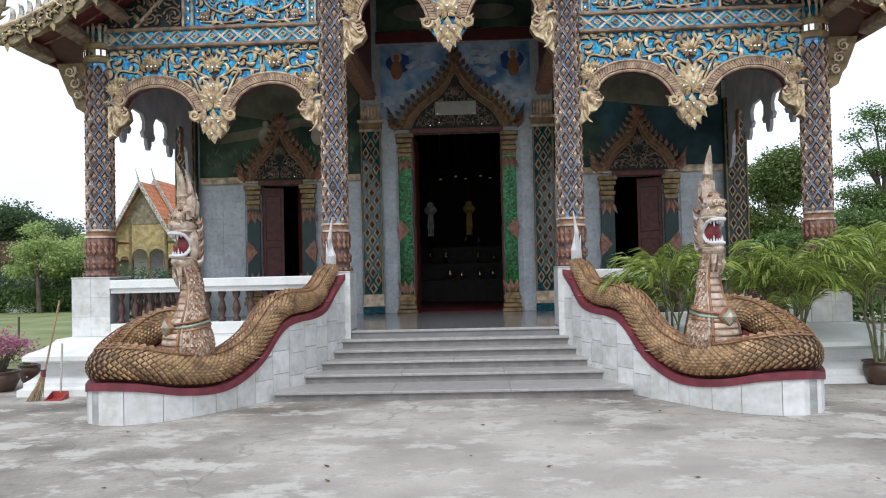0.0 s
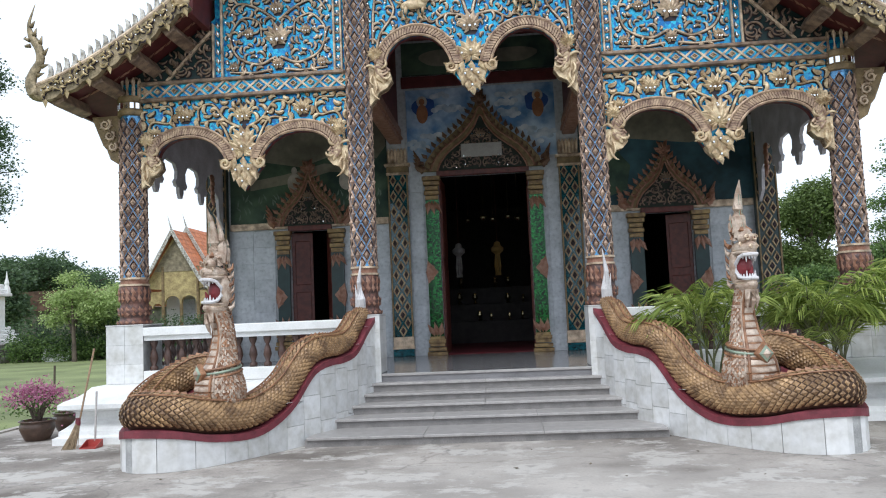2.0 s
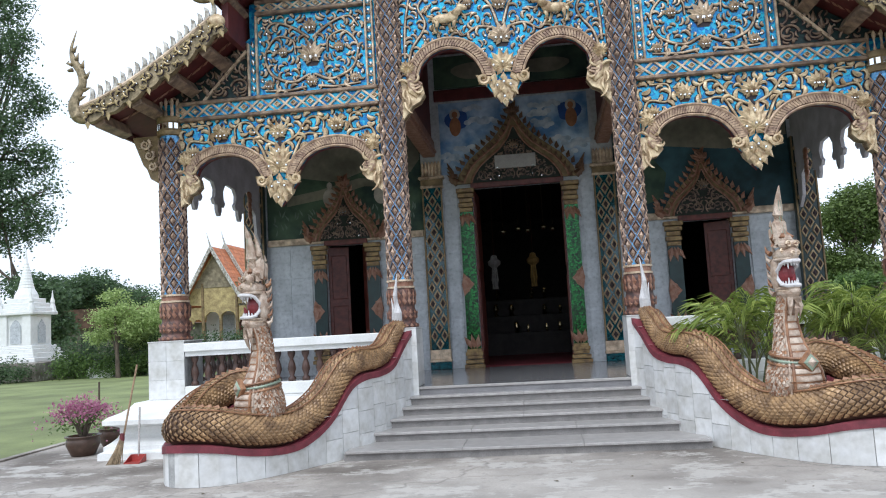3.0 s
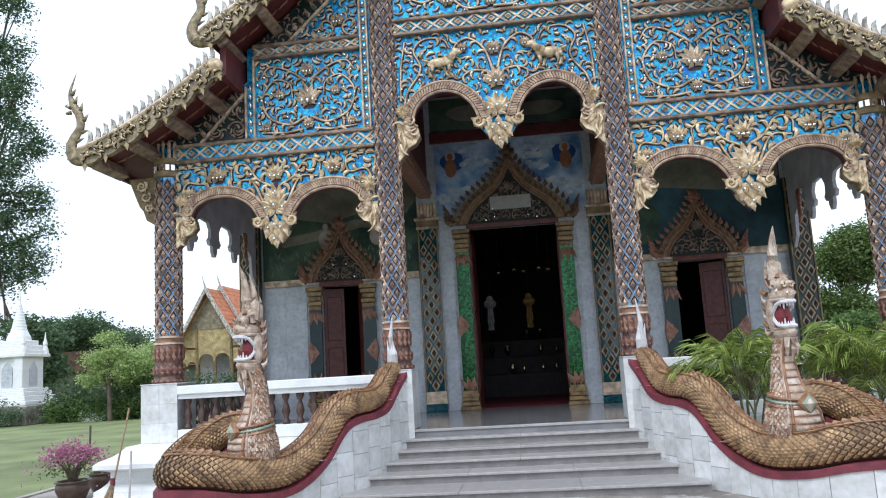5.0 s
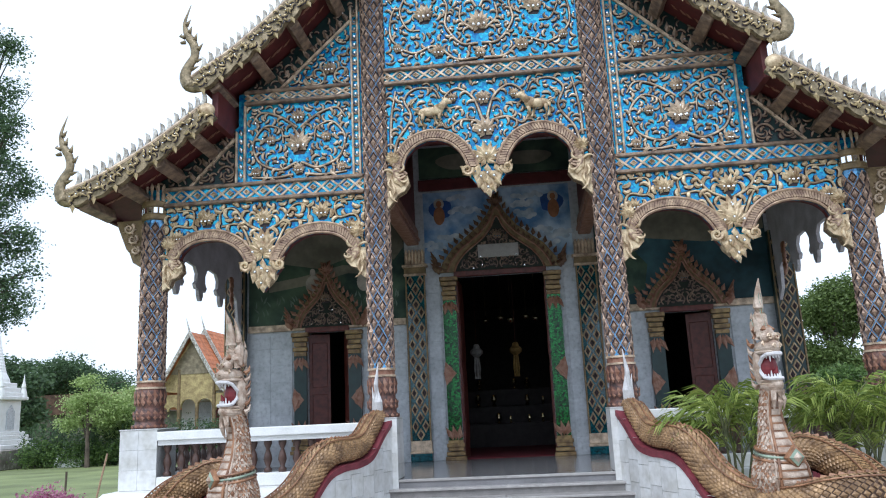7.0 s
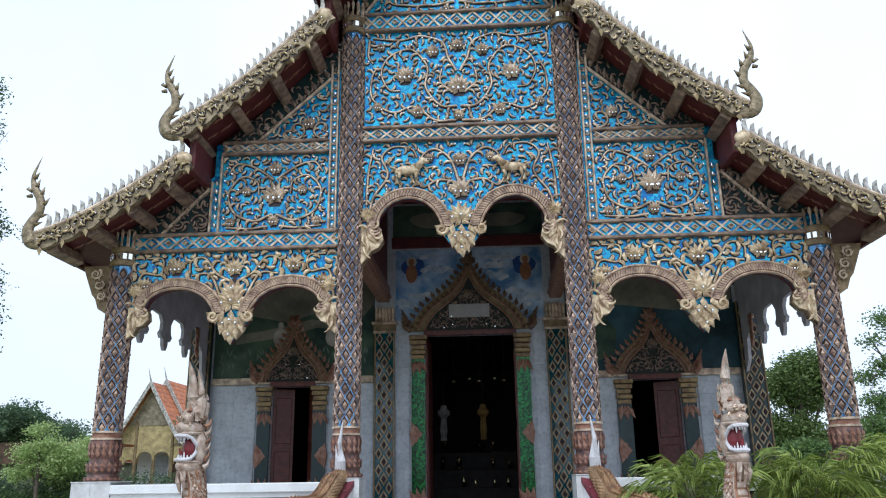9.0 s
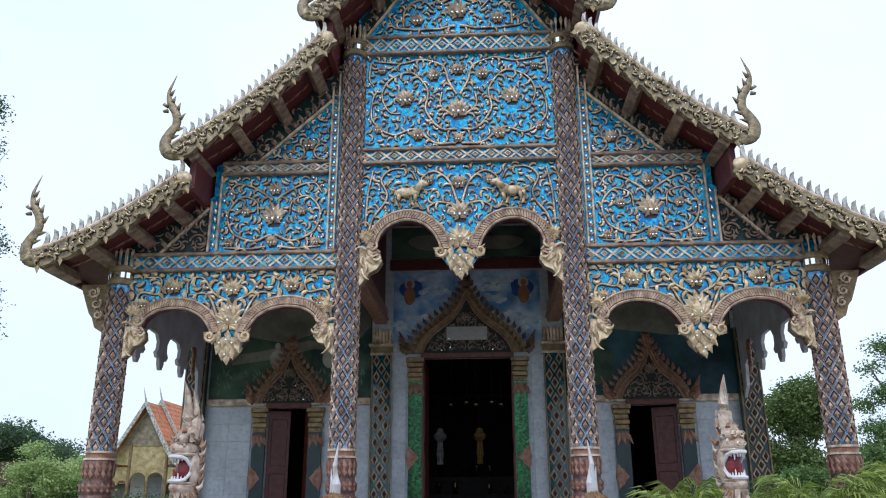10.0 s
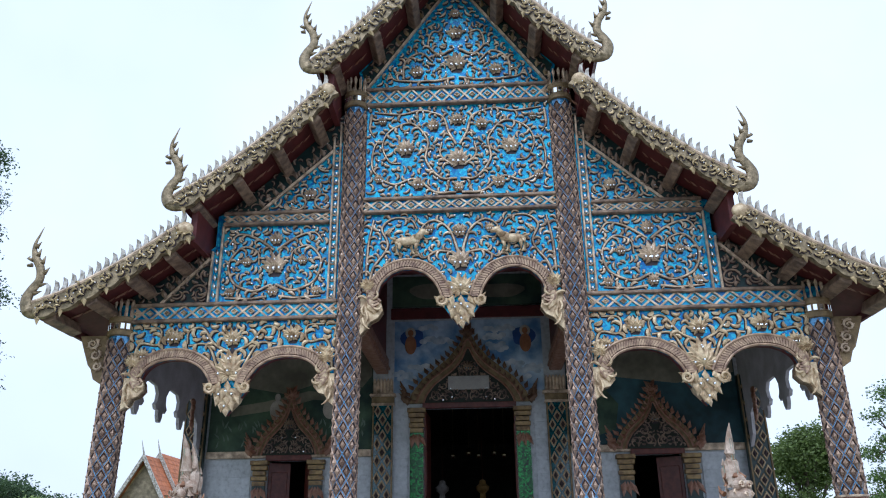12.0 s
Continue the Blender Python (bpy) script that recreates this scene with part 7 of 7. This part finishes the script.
part("pan", bm, mat("red_plastic", (0.35, 0.05, 0.04), 0.45, vary=0.15, bump=0.03), dp)
part("pole", tube(B(), [(-5.22, 10.1, 0.08), (-5.26, 10.22, 0.72)], 0.014, 8), mat("grey_pipe", (0.45, 0.42, 0.4), 0.5, vary=0.2, bump=0.03), dp)

# ---------------------------------------------------------------- buildings in the grounds
YB, XB = 40.0, -17.15
hall = thing("small_hall", "small gilded temple hall with a steep orange tiled roof", "temple hall", at=(XB, YB, 0))
GOLDWALL = mat("gilded_stucco", (0.42, 0.335, 0.15), 0.6, 0.1, vary=0.4, scale=3, fine=12, bump=0.5, second=(0.27, 0.2, 0.09))
XC, hw = -16.88, 0.96


def lobes(x0, x1, n, zb, rise):
    """The scalloped lower edge of a panel: n round arches between x0 and x1."""
    w = (x1 - x0) / n
    return [(x0 + w * (i + 0.5 - 0.46 * math.cos(a)), zb + rise * math.sin(a) ** 0.8) for i in range(n) for a in np.linspace(0, math.pi, 9)]


gp = [(XB - 2.0, 3.5), (XC - hw, 3.4)] + lobes(XC - hw + 0.06, XC + hw - 0.06, 2, 2.6, 0.45) + [(XC + hw, 3.4), (XB + 2.0, 3.5), (XB + 1.5, 3.95), (XB + 0.8, 5.05), (XB, 6.3), (XB - 0.8, 5.05), (XB - 1.5, 3.95)]
part("gable_wall", slab(B(), gp, YB, YB + 0.2), GOLDWALL, hall, "gilded stucco gable over two arches")
part("gable_field", slab(B(), [(XB - 1.15, 4.35), (XB + 1.15, 4.35), (XB + 0.6, 5.2), (XB, 6.05), (XB - 0.6, 5.2)], YB - 0.03, YB + 0.02), mat("grey_brown_stucco", (0.24, 0.20, 0.13), 0.7, vary=0.4, scale=4, fine=14, bump=0.5), hall, "grey brown carved gable field")
part("wall", box(B(), XB - 1.5, XB + 1.5, YB + 2.2, YB + 12, 0, 3.8), WHITE, hall, "white rear wall")
part("wall", box(B(), XB + 1.45, XB + 1.65, YB + 2.0, YB + 12, 0, 3.7), GOLDWALL, hall)
part("base", box(B(), XB - 2.2, XB + 2.2, YB - 0.4, YB + 12, -0.05, 0.8, 0.03), WHITE, hall)
part("door", box(B(), XC + 0.2, XC + 0.8, YB + 2.12, YB + 2.19, 0.8, 2.6), REDWOOD, hall)
part("door_frame", box(B(), XC + 0.1, XC + 0.9, YB + 2.17, YB + 2.21, 0.8, 2.75), GOLDWALL, hall)
for x in (-hw, 0.0, hw):
    part("post", lathe(B(), [(0.12, 0.8), (0.1, 1.0), (0.09, 2.75)] + ([(0.09, 4.6)] if x else []), (XC + x, YB + (0.02 if x else 0.1), 0), 10), DARKGOLD, hall)
part("screen_panel", box(B(), XC - 0.8, XC - 0.1, YB + 2.12, YB + 2.18, 1.5, 2.9), GREYMARBLE, hall)
for s in (-1, 1):
    xa, xb = sorted((XC + s * (hw + 0.06), XC + s * 2.1))
    part("side_panel", slab(B(), [(xa, 3.3)] + lobes(xa, xb, 2, 2.42, 0.25) + [(xb, 3.3)], YB + 0.03, YB + 0.18), GOLDWALL, hall, "gilded scalloped panel")
for s in (-1, 1):
    for k, (y0, y1, dz, w) in enumerate(((YB - 0.35, YB + 3, 0.0, 1.0), (YB + 1.6, YB + 9, 0.32, 1.02))):
        path = spline([(2.05 * w, 3.45), (1.5, 4.0), (0.8, 5.15), (0.0, 6.55)], 14)
        up = [(XB + s * a, b + dz) for a, b in path]
        lo = [(XB + s * a, b + dz - 0.12) for a, b in path]
        sl = part("roof_slope", strip(B(), up, lo, y0, y1), TILE, hall, "orange tiled roof slope")
        for i in range(len(path) - 1):        # courses of tiles
            part("tile_course", strip(B(), [up[i], up[i + 1]], [(up[i][0], up[i][1] + 0.05), (up[i + 1][0], up[i + 1][1] + 0.02)], y0 + 0.02, y1 - 0.02), TILE, sl)
        part("bargeboard", strip(B(), [(a, b + 0.1) for a, b in up], [(a, b - 0.12) for a, b in lo], y0 - 0.1, y0), FIN, hall, "grey carved bargeboard")
        part("ridge_finial", tube(B(), [(XB, y0, 6.5 + dz), (XB - 0.1, y0 - 0.05, 6.9 + dz), (XB - 0.18, y0 - 0.1, 7.3 + dz)], [0.06, 0.035, 0.006], 6), FIN, hall) if s > 0 else None
    path = spline([(2.9, 2.75), (2.5, 2.9), (2.0, 3.4)], 8)
    part("lower_roof", strip(B(), [(XB + s * a, b) for a, b in path], [(XB + s * a, b - 0.12) for a, b in path], YB - 0.2, YB + 10), TILE, hall, "lower orange tiled roof")
    part("post", lathe(B(), [(0.1, 0.8), (0.08, 2.8)], (XB + s * 2.5, YB + 0.1, 0), 10), DARKGOLD, hall)

SX, SY = -27.1, 38.5
st = thing("stupa", "white stepped stupa with niches and a slender spire", "stupa", at=(SX, SY, 0))
part("lower_base", box(B(), SX - 2.1, SX + 2.1, SY - 2.3, SY + 2.3, -0.05, 0.9, 0.03), CONCRETE, st, "grey weathered base")
for w, z0, z1 in ((1.5, 0.9, 1.15), (1.32, 1.15, 1.4), (1.18, 1.4, 1.62), (1.05, 1.62, 1.8)):
    part("base_tier", box(B(), SX - w, SX + w, SY - w, SY + w, z0, z1 - 0.004, 0.03), WHITE, st)
part("body", box(B(), SX - 0.85, SX + 0.85, SY - 0.85, SY + 0.85, 1.8, 3.4, 0.02), WHITE, st)
for x in (-0.68, 0.68):
    part("corner_pier", box(B(), SX + x - 0.24, SX + x + 0.24, SY - 0.98, SY - 0.75, 1.8, 3.4, 0.02), WHITE, st)
# Flat grey arches: a niche's shade put in as colour.
n = [(SX - 0.3, 1.9), (SX + 0.3, 1.9), (SX + 0.3, 2.8), (SX + 0.15, 3.05), (SX, 3.15), (SX - 0.15, 3.05), (SX - 0.3, 2.8)]
part("niche", slab(B(), n, SY - 0.9, SY - 0.845), GREYMARBLE, st, "flat grey arch, the shade of a niche painted on")
part("niche", slab(B(), [(SY - 0.3, 1.9), (SY + 0.3, 1.9), (SY + 0.3, 2.8), (SY, 3.15), (SY - 0.3, 2.8)], SX + 0.845, SX + 0.9, axis="x"), GREYMARBLE, st, "flat grey arch, the shade of a niche painted on")
for w, z0, z1 in ((1.1, 3.4, 3.58), (0.98, 3.58, 3.78), (0.82, 3.78, 4.05), (0.68, 4.05, 4.3)):
    part("roof_tier", box(B(), SX - w, SX + w, SY - w, SY + w, z0, z1 - 0.004, 0.03), WHITE, st)
for x, yv in itertools.product((-0.9, 0.9), (-0.9, 0.9)):
    part("pinnacle", lathe(B(), [(0.2, 3.58), (0.16, 3.8), (0.1, 4.0), (0.12, 4.1), (0.05, 4.4), (0.01, 4.75)], (SX + x, SY + yv, 0), 10), WHITE, st)
prof = [(0.62, 4.3), (0.58, 4.5), (0.45, 4.75), (0.4, 4.85)]
for k in range(9):
    prof += [(0.4 - 0.035 * k, 4.9 + 0.16 * k), (0.36 - 0.035 * k, 5.0 + 0.16 * k)]
part("spire", lathe(B(), prof + [(0.06, 6.4), (0.03, 6.75), (0.005, 6.95)], (SX, SY, 0), 16), WHITE, st, smooth=False)

gw = thing("garden_wall", "low grey garden wall behind the lawn", "wall", kind="structure", at=(-25, 37.8, 0))
part("wall_panel", box(B(), -45, -13, 38.0, 38.25, -0.05, 0.75, 0.02), CONCRETE, gw)
part("coping", box(B(), -45, -13, 37.95, 38.3, 0.75, 0.85, 0.015), CONCRETE, gw)
gs = thing("garden_steps", "short white balustraded steps in the garden wall", "steps", at=(-21.9, 37.2, 0))
for k in range(4):
    part("step", box(B(), -22.6, -21.4, 37.0 + 0.25 * k, 38.0, -0.05 + 0.2 * k, 0.15 + 0.2 * k), WHITE, gs)
for x in (-22.7, -21.4):
    part("side_rail", slab(B(), [(36.9, 0), (37.1, 0.5), (38.0, 1.2), (38.0, 0.9), (37.1, 0.1)], x, x + 0.12, axis="x"), WHITE, gs)
hs = thing("distant_house", "low house with a dark grey tiled roof behind the trees", "house", at=(-33, 55, 0))
part("wall", box(B(), -38, -27, 55, 61, -0.05, 3.0), HILL, hs)
part("roof", slab(B(), [(-38.6, 2.9), (-26.4, 2.9), (-27.6, 4.35), (-37.4, 4.35)], 54.4, 61.5), BROWNTILE, hs, "dark weathered tiled roof")
for k in range(4):
    part("window", box(B(), -37 + 2.6 * k, -35.8 + 2.6 * k, 54.93, 55.02, 1.0, 2.2), DARKROOM, hs)
whole("lawn_stake", tube(B(), [(-13.0, 22.0, -0.05), (-12.99, 22.0, 0.5)], 0.03, 6), BARK, "short wooden stake in the lawn", "stake")

# litter on the forecourt
random.seed(90)
lm = B()
leaf(lm, 0, 0, 0.3, 0.06, 0.016, 0, 0.012)
lme = bpy.data.meshes.new("fallen_leaf")
lm.to_mesh(lme)
lm.free()
lme.materials.append(mat("dry_leaf", (0.12, 0.09, 0.045), 0.8, vary=0.4, bump=0.1, rand=0.4))
for i in range(46):
    ob = tagged(new("fallen_leaf", lme), "small dry fallen leaf on the concrete", "leaf", "fallen leaves")
    ob.matrix_basis = Matrix.Translation((random.uniform(-5, 6), random.uniform(4.0, 9.3), 0.002)) @ Matrix.Rotation(random.uniform(0, 6.28), 4, "Z") @ Matrix.Rotation(-math.pi / 2, 4, "X") @ Matrix.Scale(random.uniform(0.5, 1.2), 4)
